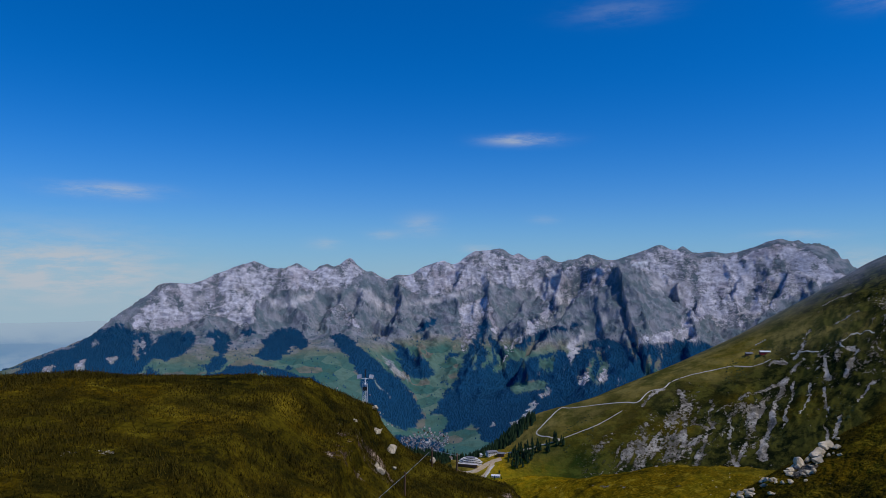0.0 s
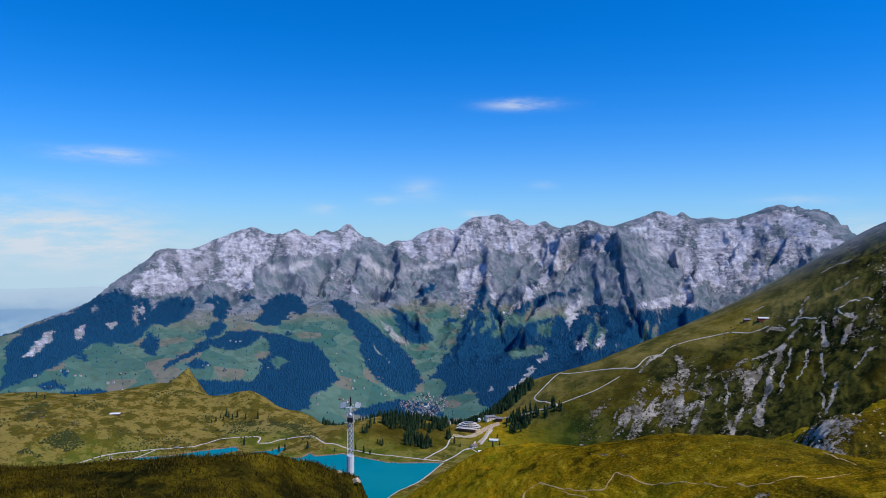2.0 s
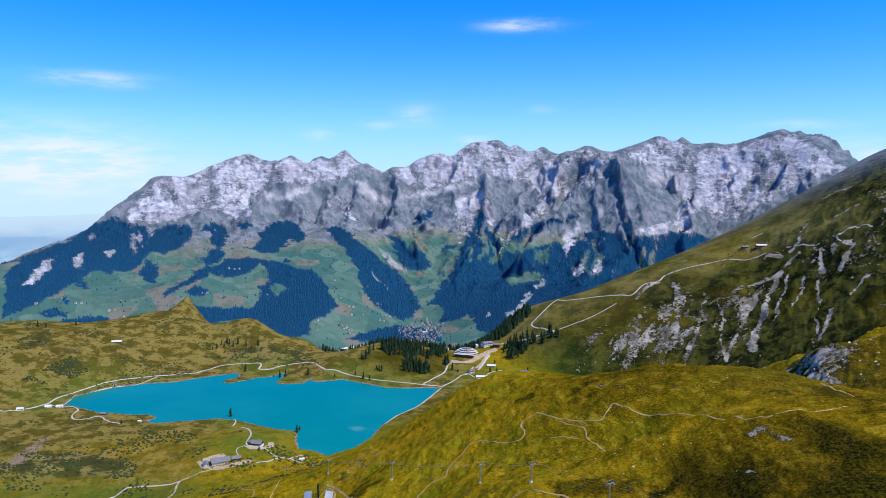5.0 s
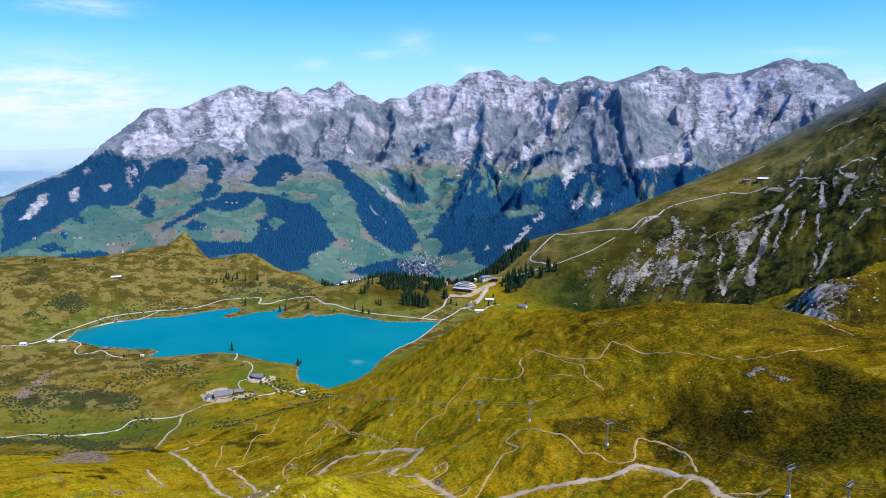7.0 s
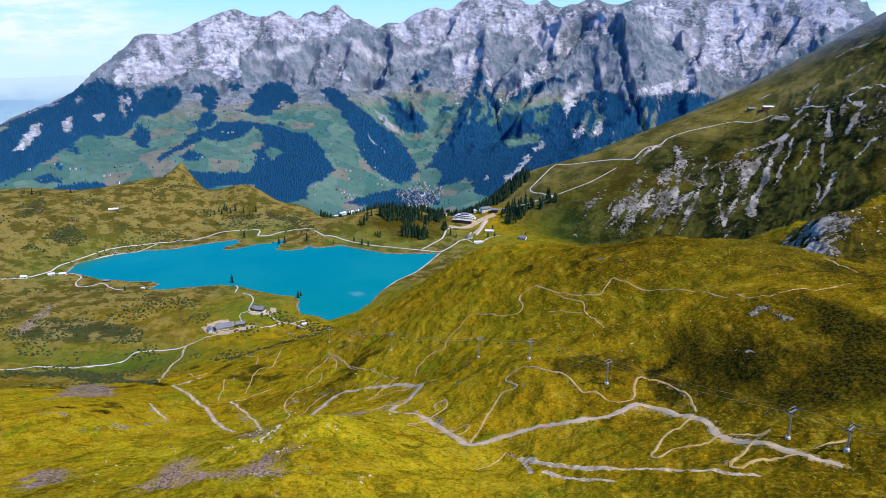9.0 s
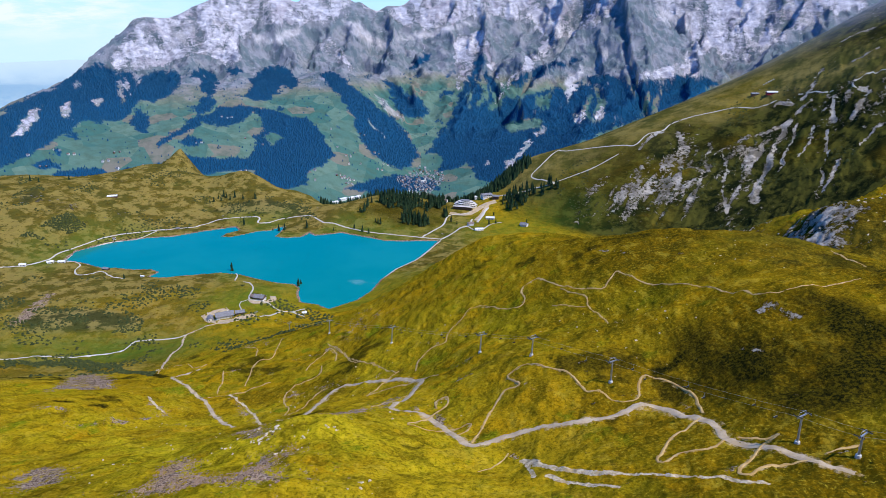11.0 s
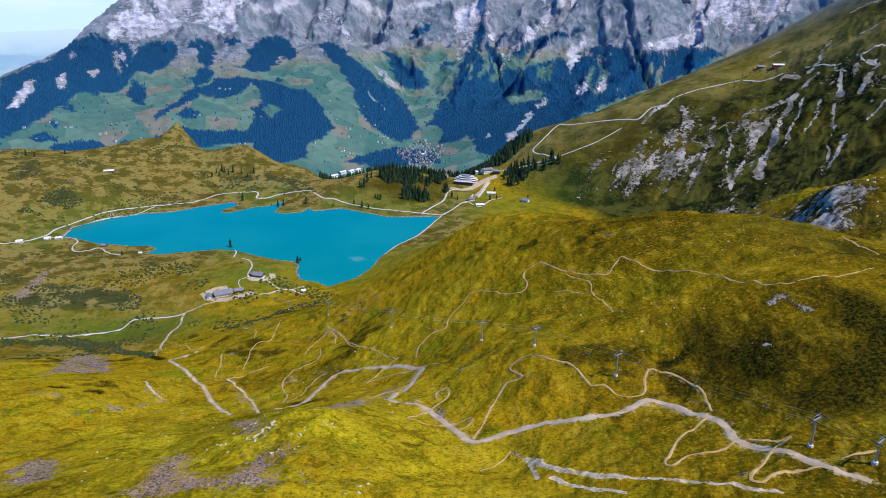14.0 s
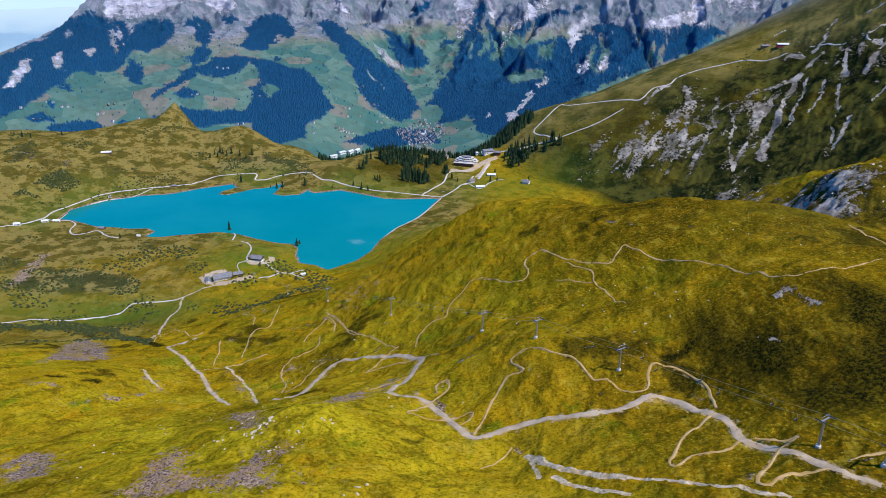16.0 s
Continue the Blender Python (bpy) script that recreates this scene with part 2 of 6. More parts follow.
def water_material():
    m, t, s = material("lake_water", 0.12)
    s.inputs["IOR"].default_value, s.inputs["Specular IOR Level"].default_value = 1.33, 0.5
    w = place(t)
    tone = blend(t, ramp(t, speckle(t, w, 160, 4), 0.35, 0.7), (0.0, 0.180, 0.180), (0.004, 0.20, 0.195))
    silt = ramp(t, sums(t, "SUBTRACT", speckle(t, w, 70, 5, 0.6), attribute(t, "deep")), 0.42, 0.66)
    tone = blend(t, sums(t, "MULTIPLY", silt, 0.85), tone, (0.13, 0.31, 0.31))
    t.links.new(tone, s.inputs["Base Color"])
    relief(t, s, speckle(t, w, 2.2, 4), 0.05, 0.25)
    return m


def leafy(name, a, b):
    m, t, s = material(name, 0.9)
    s.inputs["Specular IOR Level"].default_value = 0.1
    info = t.nodes.new("ShaderNodeNewGeometry")
    tone = blend(t, info.outputs["Random Per Island"], a, b)
    tone = blend(t, sums(t, "MULTIPLY", ramp(t, speckle(t, place(t), 0.8, 3), 0.45, 0.7), 0.5), tone, tuple(0.5 * v for v in a))
    t.links.new(tone, s.inputs["Base Color"])
    return m


def lowland_material():
    m, t, s = material("hazy_lowland", 1.0)
    w = place(t)
    # haze stands in the glow colour: blue, whitening with distance
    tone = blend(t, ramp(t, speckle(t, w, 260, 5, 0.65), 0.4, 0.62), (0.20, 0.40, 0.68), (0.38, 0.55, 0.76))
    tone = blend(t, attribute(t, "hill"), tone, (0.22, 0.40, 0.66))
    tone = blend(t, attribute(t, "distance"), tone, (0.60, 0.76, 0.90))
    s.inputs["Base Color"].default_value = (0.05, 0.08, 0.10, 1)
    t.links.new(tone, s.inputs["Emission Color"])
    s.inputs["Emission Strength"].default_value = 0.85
    return m


LOWLAND = lowland_material()
GROUND = ground_material()
WATER = water_material()
GRAVEL = patchy("pale_gravel", (0.36, 0.27, 0.165), (0.47, 0.365, 0.245), 4, 0.95, 0.03, (0.25, 0.20, 0.14))
PALE_GRAVEL = patchy("limestone_gravel", (0.40, 0.37, 0.31), (0.52, 0.485, 0.42), 5, 0.95, 0.03, (0.30, 0.27, 0.21))
DIRT = patchy("trodden_earth", (0.38, 0.235, 0.075), (0.50, 0.335, 0.135), 5, 0.95, 0.03, (0.20, 0.15, 0.06))
STONE = patchy("limestone", (0.44, 0.35, 0.22), (0.64, 0.53, 0.37), 0.6, 0.9, 0.04, (0.2, 0.18, 0.16))
DARK_STONE = patchy("rusty_stone", (0.19, 0.115, 0.075), (0.34, 0.235, 0.16), 0.5, 0.9, 0.04, (0.10, 0.08, 0.08))
NEEDLES = leafy("spruce_needles", (0.014, 0.034, 0.016), (0.030, 0.055, 0.022))
# far spruce, with the haze's blue mixed into the needle colour
HAZED_NEEDLES = leafy("hazed_spruce", (0.008, 0.060, 0.128), (0.016, 0.082, 0.160))
SCRUB = leafy("alder_scrub", (0.030, 0.042, 0.014), (0.060, 0.070, 0.020))
BARK = patchy("bark", (0.09, 0.06, 0.04), (0.14, 0.10, 0.07), 0.3)
BLADES = leafy("grass_blades", (0.028, 0.022, 0.002), (0.095, 0.064, 0.004))
PLASTER = patchy("white_render", (0.66, 0.64, 0.60), (0.76, 0.74, 0.70), 3, 0.9, 0.0, (0.55, 0.52, 0.48))
TIMBER = patchy("brown_timber", (0.10, 0.055, 0.03), (0.17, 0.10, 0.055), 1.5, 0.8)
SHINGLE = patchy("grey_shingle", (0.15, 0.15, 0.165), (0.23, 0.225, 0.24), 2, 0.75, 0.02)
BROWN_ROOF = patchy("brown_tiles", (0.16, 0.115, 0.10), (0.23, 0.175, 0.15), 2, 0.8)
TIN = patchy("pale_tin_roof", (0.62, 0.62, 0.62), (0.74, 0.73, 0.72), 4, 0.5)
RED = patchy("red_boards", (0.30, 0.03, 0.035), (0.38, 0.05, 0.05), 2, 0.7)
PAVING = patchy("stone_terrace", (0.50, 0.47, 0.43), (0.60, 0.57, 0.53), 3, 0.9)
GLASS = material("window_glass", 0.12)[0]
GLASS.node_tree.nodes["Principled BSDF"].inputs["Base Color"].default_value = (0.03, 0.04, 0.05, 1)
STEEL = patchy("galvanised_steel", (0.33, 0.35, 0.38), (0.43, 0.45, 0.48), 0.8, 0.45)
STEEL.node_tree.nodes["Principled BSDF"].inputs["Metallic"].default_value = 0.6
WHITE_STEEL = patchy("white_painted_steel", (0.62, 0.63, 0.65), (0.74, 0.75, 0.76), 0.5, 0.5)
BLACK = patchy("black_plastic", (0.015, 0.015, 0.018), (0.03, 0.03, 0.03), 0.3, 0.5)
CREAM = patchy("cream_render", (0.52, 0.47, 0.40), (0.64, 0.58, 0.50), 3, 0.9, 0.0, (0.40, 0.35, 0.29))
CONCRETE = patchy("concrete", (0.50, 0.48, 0.45), (0.62, 0.60, 0.57), 1.0, 0.9, 0.01)

# ---- the lie of the land: spot heights, landform by landform ----
MEADOW_BOWL = [(-304, 793, 6), (-271, 835, 11), (-240, 897, 11), (-117, 383, 153), (7, 264, 220), (-33, 460, 164), (-185, 432, 137), (-72, 498, 137),
               (-376, 745, 5), (-249, 623, 58), (-166, 608, 91), (-135, 464, 130), (-82, 510, 132), (-11, 378, 184), (-20, 324, 202), (4, 314, 208),
               (11, 282, 217), (-336, 575, 74), (-212, 417, 148), (-67, 264, 223), (-104, 271, 211), (-56, 273, 226), (-35, 300, 213), (-305, 482, 118), (-529, 855, 9), (-569, 950, 5)]
LIFT_SLOPE = [(21, 363, 207), (42, 323, 225), (70, 287, 234), (109, 218, 252), (68, 223, 242), (31, 246, 226), (125, 276, 255), (31, 303, 223),
              (77, 273, 235), (84, 288, 235), (95, 275, 236), (93, 253, 241), (92, 230, 246), (86, 204, 252), (55, 250, 235), (0, 215, 238), (-70, 215, 240),
              (-150, 240, 215), (-260, 330, 170), (150, 215, 264), (151, 260, 263), (200, 230, 275), (0, 130, 262), (-120, 130, 255), (110, 130, 280), (-380, 420, 150)]
GREEN_HILL = [(51, 431, 208), (102, 411, 233), (49, 612, 192), (78, 524, 212), (97, 377, 225), (129, 346, 249), (137, 316, 260), (154, 304, 266), (154, 472, 242),
              (215, 430, 246), (102, 335, 241), (143, 290, 261), (-17, 558, 162), (-71, 629, 116), (79, 485, 220), (146, 453, 242), (168, 422, 250), (193, 330, 261), (174, 300, 265), (253, 420, 236), (230, 300, 272), (300, 350, 262),
              (90, 640, 178), (-60, 760, 58), (40, 800, 70), (160, 640, 160), (110, 900, 30), (-40, 950, 20), (220, 560, 165), (10, 690, 130)]
ROCKY_SPUR = [(328, 586, 211), (322, 565, 211), (315, 522, 207), (364, 600, 224), (430, 600, 252), (346, 620, 212), (365, 700, 178), (336, 800, 118), (290, 620, 160), (262, 540, 188), (290, 470, 216), (380, 480, 235), (560, 700, 270), (420, 820, 150)]
ALP_FACE = [(630, 1253, 169), (547, 1268, 143), (468, 1295, 117), (393, 1401, 140), (315, 1274, 59), (209, 1248, 13), (722, 1254, 243), (631, 1152, 164), (518, 1140, 98),
            (264, 1403, 88), (225, 1330, 60), (443, 1263, 100), (650, 1397, 219), (400, 1050, 25), (250, 1050, 8), (560, 950, 90), (700, 1000, 190), (800, 1150, 270), (300, 1150, 14), (480, 850, 60), (640, 800, 180)]
ALP_RIDGE = [(127, 1450, 28), (190, 1480, 77), (266, 1500, 97), (343, 1520, 115), (425, 1550, 142), (521, 1580, 173), (591, 1600, 199), (683, 1640, 229), (778, 1680, 266), (879, 1700, 311), (992, 1720, 372), (1093, 1740, 415), (1250, 1650, 470),
             (300, 1750, 0), (600, 1850, 60), (900, 1950, 170), (1200, 2000, 300)]
LAKE_SHELF = [(-599, 1083, 2), (-585, 1149, 2), (-468, 1202, 2), (-373, 1257, 2), (-283, 1259, 2), (-194, 1209, 2), (-92, 1171, 2), (0, 1169, 2), (-86, 987, 2), (-147, 885, 2), (-198, 938, 2), (-271, 997, 2), (-376, 1014, 2), (-504, 1047, 2),
              (-485, 1261, 6), (-345, 1300, 8), (-245, 1310, 9), (-25, 1224, 3), (26, 1316, 5), (58, 1354, 13), (128, 1330, 8), (-619, 1319, 42), (-629, 1204, 33), (-440, 1385, 22), (-79, 1283, 19), (-120, 1340, 32), (-30, 1360, 16), (-300, 1090, -6), (-480, 1120, -6)]
SHELF_EDGE = [(-893, 1450, 51), (-841, 1480, 45), (-807, 1500, 32), (-700, 1530, 36), (-615, 1540, 58), (-541, 1560, 34), (-480, 1520, 29), (-406, 1480, 54), (-339, 1480, 18), (-279, 1470, 6), (-244, 1460, -16), (-206, 1440, -18), (-156, 1420, 4), (-109, 1420, 14), (-29, 1420, 8), (40, 1440, -8),
              (-900, 1640, -40), (-600, 1700, -60), (-300, 1640, -110), (-50, 1600, -110), (150, 1650, -60), (-800, 1950, -170), (-300, 1950, -230), (50, 1950, -230), (400, 2100, -160), (-900, 1150, 60)]
WEST_SLOPE = [(-1412, 2267, -125), (-1512, 2382, -60), (-1663, 2641, 19), (-1639, 3004, 68), (-1581, 3425, 156), (-1352, 2647, -47), (-1370, 2328, -108), (-1080, 2499, -112), (-1247, 2917, -19), (-1373, 3244, 95), (-1360, 3573, 180), (-914, 2619, -92), (-1051, 3047, 13),
              (-1033, 3421, 106), (-975, 3749, 200), (-693, 2583, -150), (-687, 2842, -80), (-754, 3391, 54), (-708, 3758, 170), (-459, 2584, -175), (-504, 3185, -5), (-498, 3540, 96), (-493, 3994, 251), (-437, 2435, -242), (-322, 2907, -140), (-304, 3260, -14)]
VALLEY = [(-358, 2448, -266), (-293, 2608, -246), (-166, 2669, -262), (-59, 2884, -283), (-90, 3173, -161), (-122, 3372, -83), (-247, 3616, 32), (-354, 3858, 164), (-42, 3674, 56), (84, 3974, 189), (-244, 4117, 264), (128, 2772, -258), (180, 2869, -231), (40, 3074, -171), (70, 3324, -49), (268, 3865, 163), (485, 4146, 311),
          (-700, 2250, -270), (-1100, 2150, -280), (-200, 2300, -285), (100, 2450, -285), (400, 2500, -260)]
EAST_WALLS = [(211, 2967, -202), (322, 3108, -125), (345, 3357, 1), (428, 2943, -148), (493, 3237, -39), (588, 3526, 125), (703, 3708, 259), (806, 3789, 346), (968, 3854, 481), (817, 3531, 152), (974, 3594, 206), (1057, 3830, 406), (1032, 3369, 53), (1233, 3672, 202), (1262, 3556, 64), (1322, 4064, 344), (1497, 4002, 313),
              (1450, 3753, 107), (1567, 3759, 197), (1685, 3762, 257), (1867, 3843, 345), (1991, 3722, 317), (2063, 3626, 261), (706, 3248, -14), (546, 2924, -145), (900, 2500, -60), (1300, 2700, 60), (1700, 3000, 140)]
BEHIND = [(-1500, 4600, 0), (-500, 4800, 150), (500, 4900, 250), (1500, 4900, 300), (2600, 4600, 250), (-2100, 3200, -130), (-2600, 4100, -150), (-1980, 3900, -120), (-1800, 4300, -110), (-2000, 2750, -90), (2600, 3500, 250)]
# skyline of the far range: bearing and rise in degrees from the middle of the flight
SKYLINE_WEST = [(-34.4, -7.55), (-32.3, -6.64), (-30.5, -5.90), (-28.6, -5.17), (-26.7, -4.25), (-25.4, -3.0), (-24.5, -2.33), (-23.8, -1.91), (-23.1, -1.27), (-22.7, -0.75), (-22.0, -0.49), (-20.2, -0.45), (-19.3, -0.14), (-18.3, 0.26), (-17.4, 0.71), (-16.4, 0.99), (-15.4, 1.31), (-14.8, 1.09), (-14.2, 0.69), (-13.3, 0.65), (-12.6, 0.98), (-12.0, 1.25), (-11.5, 0.89),
                (-10.8, 0.48), (-10.2, 0.99), (-9.5, 1.18), (-8.8, 0.91), (-8.3, 1.42), (-7.6, 1.61), (-7.1, 1.01), (-6.5, 0.55), (-6.0, 0.60), (-5.3, 0.18), (-4.5, -0.05), (-3.9, 0.28), (-2.8, 0.24), (-1.8, 0.94), (-0.7, 1.28), (0.1, 1.60), (1.0, 1.05)]
SKYLINE_EAST = [(1.7, 1.70), (2.6, 2.22), (3.8, 2.36), (5.2, 2.41), (5.9, 1.94), (6.2, 2.17), (7.5, 1.57), (8.6, 1.94), (9.3, 1.38), (10.7, 1.43), (11.8, 1.98), (12.5, 1.95), (13.2, 1.55), (14.2, 1.6), (15.1, 1.9), (15.8, 2.14), (16.9, 2.58), (17.8, 2.79), (18.8, 2.29), (19.3, 2.68),
                (19.9, 2.15), (20.9, 2.05), (21.7, 2.17), (22.3, 1.91), (23.1, 1.98), (23.9, 2.19), (24.8, 2.60), (25.6, 2.92), (26.3, 3.07), (26.9, 2.69), (27.7, 2.30), (28.3, 2.49), (29.0, 2.07), (29.9, 1.21), (30.6, 0.56), (31.7, -0.41)]
NORTH_SHORE = [(-599, 1083), (-602, 1124), (-585, 1149), (-559, 1174), (-514, 1194), (-468, 1202), (-428, 1229), (-397, 1245), (-373, 1257), (-362, 1237), (-380, 1219), (-384, 1200), (-368, 1194), (-343, 1212), (-327, 1227), (-303, 1233), (-283, 1259), (-285, 1226), (-289, 1198), (-269, 1189),
               (-241, 1194), (-230, 1219), (-220, 1203), (-194, 1209), (-175, 1218), (-133, 1195), (-92, 1171), (-59, 1167), (-30, 1170), (0, 1169)]
SOUTH_SHORE = [(-15, 1124), (-37, 1072), (-66, 1032), (-86, 987), (-96, 946), (-113, 914), (-147, 885), (-164, 900), (-188, 908), (-198, 938), (-199, 958), (-209, 975), (-234, 979), (-271, 997), (-301, 1015), (-332, 1023), (-376, 1014), (-414, 1004), (-434, 1007), (-427, 1027), (-444, 1041),
               (-470, 1039), (-504, 1047), (-520, 1045), (-544, 1059), (-573, 1075)]
LAKE = np.array(NORTH_SHORE + SOUTH_SHORE, float)
HUB = (0.0, -40.0)
STATION = (-0.4, 28.5, 374.9)


def smooth(a, b, x):
    s = np.clip((x - a) / (b - a), 0, 1)
    return s * s * (3 - 2 * s)


LATTICE = np.random.RandomState(7).rand(256, 256)


def grain(x, y):
    """Smooth value noise, -1 to 1, one lump a metre."""
    i, j = np.floor(x).astype(int), np.floor(y).astype(int)
    u, v = x - i, y - j
    u, v = u * u * u * (u * (u * 6 - 15) + 10), v * v * v * (v * (v * 6 - 15) + 10)
    a, b, c, d = LATTICE[i & 255, j & 255], LATTICE[i + 1 & 255, j & 255], LATTICE[i & 255, j + 1 & 255], LATTICE[i + 1 & 255, j + 1 & 255]
    return 2 * (a + (b - a) * u + (c - a) * v + (a - b - c + d) * u * v) - 1


def lumps(x, y, size, octaves=4, rough=0.5, ridged=False):
    total, gain, full = np.zeros(np.shape(x)), 1.0, 0.0
    for k in range(octaves):
        c, s = math.cos(k * 1.1 + 0.4), math.sin(k * 1.1 + 0.4)
        n = grain((x * c - y * s) / size + 31.7 * k, (x * s + y * c) / size + 17.3 * k)
        total, full = total + gain * (1 - 2 * np.abs(n) if ridged else n), full + gain
        gain, size = gain * rough, size * 0.5
    return total / full


def ridges(x, y, size, octaves=6, rough=0.55):
    """Sharp branching ridges, 0 in the gullies to 1 on the crests."""
    total, gain, full, weight = np.zeros(np.shape(x)), 1.0, 0.0, 1.0
    for k in range(octaves):
        c, s = math.cos(k * 0.9 + 0.2), math.sin(k * 0.9 + 0.2)
        n = (1 - np.abs(grain((x * c - y * s) / size + 13.7 * k, (x * s + y * c) / size + 41.3 * k))) ** 2
        n = n * weight
        weight = np.clip(n * 1.8, 0, 1)
        total, full = total + gain * n, full + gain
        gain, size = gain * rough, size * 0.5
    return total / full * 1.5


def runnels(x, y):
    """Ribs that run down the alp's face."""
    along, across = 0.65 * x + 0.76 * y, 0.76 * x - 0.65 * y + 20 * lumps(x, y, 80, 3)
    return 0.5 * lumps(across, along / 7, 36, 4, 0.62, True) + 0.5 * lumps(across, along / 7, 10, 3, 0.65, True)


def bearings(x, y):
    dx, dy = x - HUB[0], y - HUB[1]
    return np.clip(np.arctan2(dx, dy), -0.78, 0.78), np.log(np.maximum(np.hypot(dx, dy), 165))


# how far off the crest stands, by bearing
CREST_REACH = [(-35, 3000), (-32.3, 3150), (-28.5, 3450), (-25.4, 3830), (-23, 4000), (-16, 4330), (-7, 4360), (-2.6, 4450), (3, 4480), (10.5, 4520), (14, 4560), (18, 4640), (26, 4560), (31.7, 4350)]

# ridges that stand before the crest: bearing, rise and reach
SPINES = [
    [(14.05, 2.14, 3900), (13.07, 1.31, 3890), (12.20, 0.55, 3869), (10.73, -0.65, 3821), (9.69, -2.28, 3666), (8.39, -3.84, 3524), (6.85, -5.66, 3352)],
    [(14.05, 2.14, 3900), (15.62, 0.74, 3880), (17.22, -1.16, 3849), (18.80, -2.64, 3795), (19.19, -3.91, 3723)],
    [(14.05, 2.14, 3900), (14.28, -0.31, 3793), (13.83, -2.91, 3606), (13.24, -4.90, 3430)],
    [(27.72, 2.30, 4500), (26.50, 0.47, 4252), (24.86, -1.53, 4050), (23.12, -3.41, 3907)],
    [(24.32, 1.75, 4480), (22.77, 0.09, 4262), (20.71, -1.15, 4174), (19.93, -2.83, 3996)],
    [(-15.44, 1.36, 4300), (-16.10, -0.65, 3961), (-15.76, -2.79, 3765), (-15.07, -3.89, 3619)],
    [(3.78, -0.73, 4077), (3.67, -2.96, 3828), (2.77, -5.45, 3456), (1.38, -7.98, 3177)],
    [(-6.01, -1.59, 3992), (-3.80, -3.83, 3742), (-2.82, -5.66, 3539), (-1.53, -6.68, 3419)],
    [(-7.69, 1.46, 4350), (-8.42, -0.26, 4075), (-9.63, -2.22, 3860)],
    [(8.22, 1.43, 4450), (7.16, -0.30, 4153), (6.07, -2.06, 3941), (4.97, -3.86, 3655)],
]

# gullies and bowls of the far range: depth, width and course in plan
GULLIES = [
    (110, 70, [(822, 4066), (723, 4031), (599, 3776), (464, 3561), (322, 3340)]),
    (85, 80, [(1244, 4081), (1385, 3960), (1367, 3701)]),
    (70, 60, [(1754, 3990), (1592, 3800), (1491, 3746)]),
    (60, 45, [(1901, 3866), (1692, 3702)]),
    (70, 50, [(302, 3883), (315, 3514), (234, 3234)]),
    (55, 60, [(-441, 4255), (-377, 4063), (-396, 3746)]),
    (55, 60, [(-1012, 4010), (-920, 3847), (-805, 3711)]),
    (45, 55, [(-685, 4121), (-706, 3928), (-633, 3737)]),
]


def crest_spots():
    for b, e in SKYLINE_WEST + SKYLINE_EAST:
        d = np.interp(b, *zip(*CREST_REACH))
        yield d * math.sin(radians(b)), 30 + d * math.cos(radians(b)), 375 + d * math.tan(radians(e))


def kernel(d2):
    return 0.5 * d2 * np.log(d2 + 1e-12)


SPOTS = np.array(MEADOW_BOWL + LIFT_SLOPE + GREEN_HILL + ROCKY_SPUR + ALP_FACE + ALP_RIDGE + LAKE_SHELF + SHELF_EDGE + WEST_SLOPE + VALLEY + EAST_WALLS + BEHIND + list(crest_spots()), float)
KNOT_U, KNOT_V = bearings(SPOTS[:, 0], SPOTS[:, 1])
count = len(SPOTS)
system = np.zeros((count + 3, count + 3))
system[:count, :count] = kernel((KNOT_U[:, None] - KNOT_U) ** 2 + (KNOT_V[:, None] - KNOT_V) ** 2) + 4e-6 * np.eye(count)
system[:count, count:] = np.stack([np.ones(count), KNOT_U, KNOT_V], 1)
system[count:, :count] = system[:count, count:].T
WEIGHTS = np.linalg.solve(system, np.concatenate([SPOTS[:, 2], np.zeros(3)]))


def sheet(x, y):
    """The bare landform through the spot heights."""
    u, v = bearings(x, y)
    z = WEIGHTS[count] + WEIGHTS[count + 1] * u + WEIGHTS[count + 2] * v
    for k in range(count):
        z = z + WEIGHTS[k] * kernel((u - KNOT_U[k]) ** 2 + (v - KNOT_V[k]) ** 2)
    return z


def inside(x, y, ring):
    hit = np.zeros(np.shape(x), bool)
    for (x0, y0), (x1, y1) in zip(ring, np.roll(ring, -1, 0)):
        if y0 != y1:
            hit ^= ((y0 > y) != (y1 > y)) & (x < (x1 - x0) * (y - y0) / (y1 - y0) + x0)
    return hit


def away(x, y, line, closed=False):
    """Distance to a line in plan."""
    line = np.asarray(line, float)
    best = np.full(np.shape(x), 1e9)
    for a, b in zip(line, np.roll(line, -1, 0)) if closed else zip(line[:-1], line[1:]):
        d = b - a
        s = np.clip(((x - a[0]) * d[0] + (y - a[1]) * d[1]) / (d @ d + 1e-9), 0, 1)
        best = np.minimum(best, np.hypot(x - a[0] - s * d[0], y - a[1] - s * d[1]))
    return best


def shore(x, y):
    """Distance to the lake's shore, where it is less than 300 m."""
    best = np.full(np.shape(x), 1e9)
    near = np.where((np.abs(x + 300) < 620) & (np.abs(y - 1070) < 500))
    if len(near[0]):
        best[near] = away(x[near], y[near], LAKE, True)
    return best


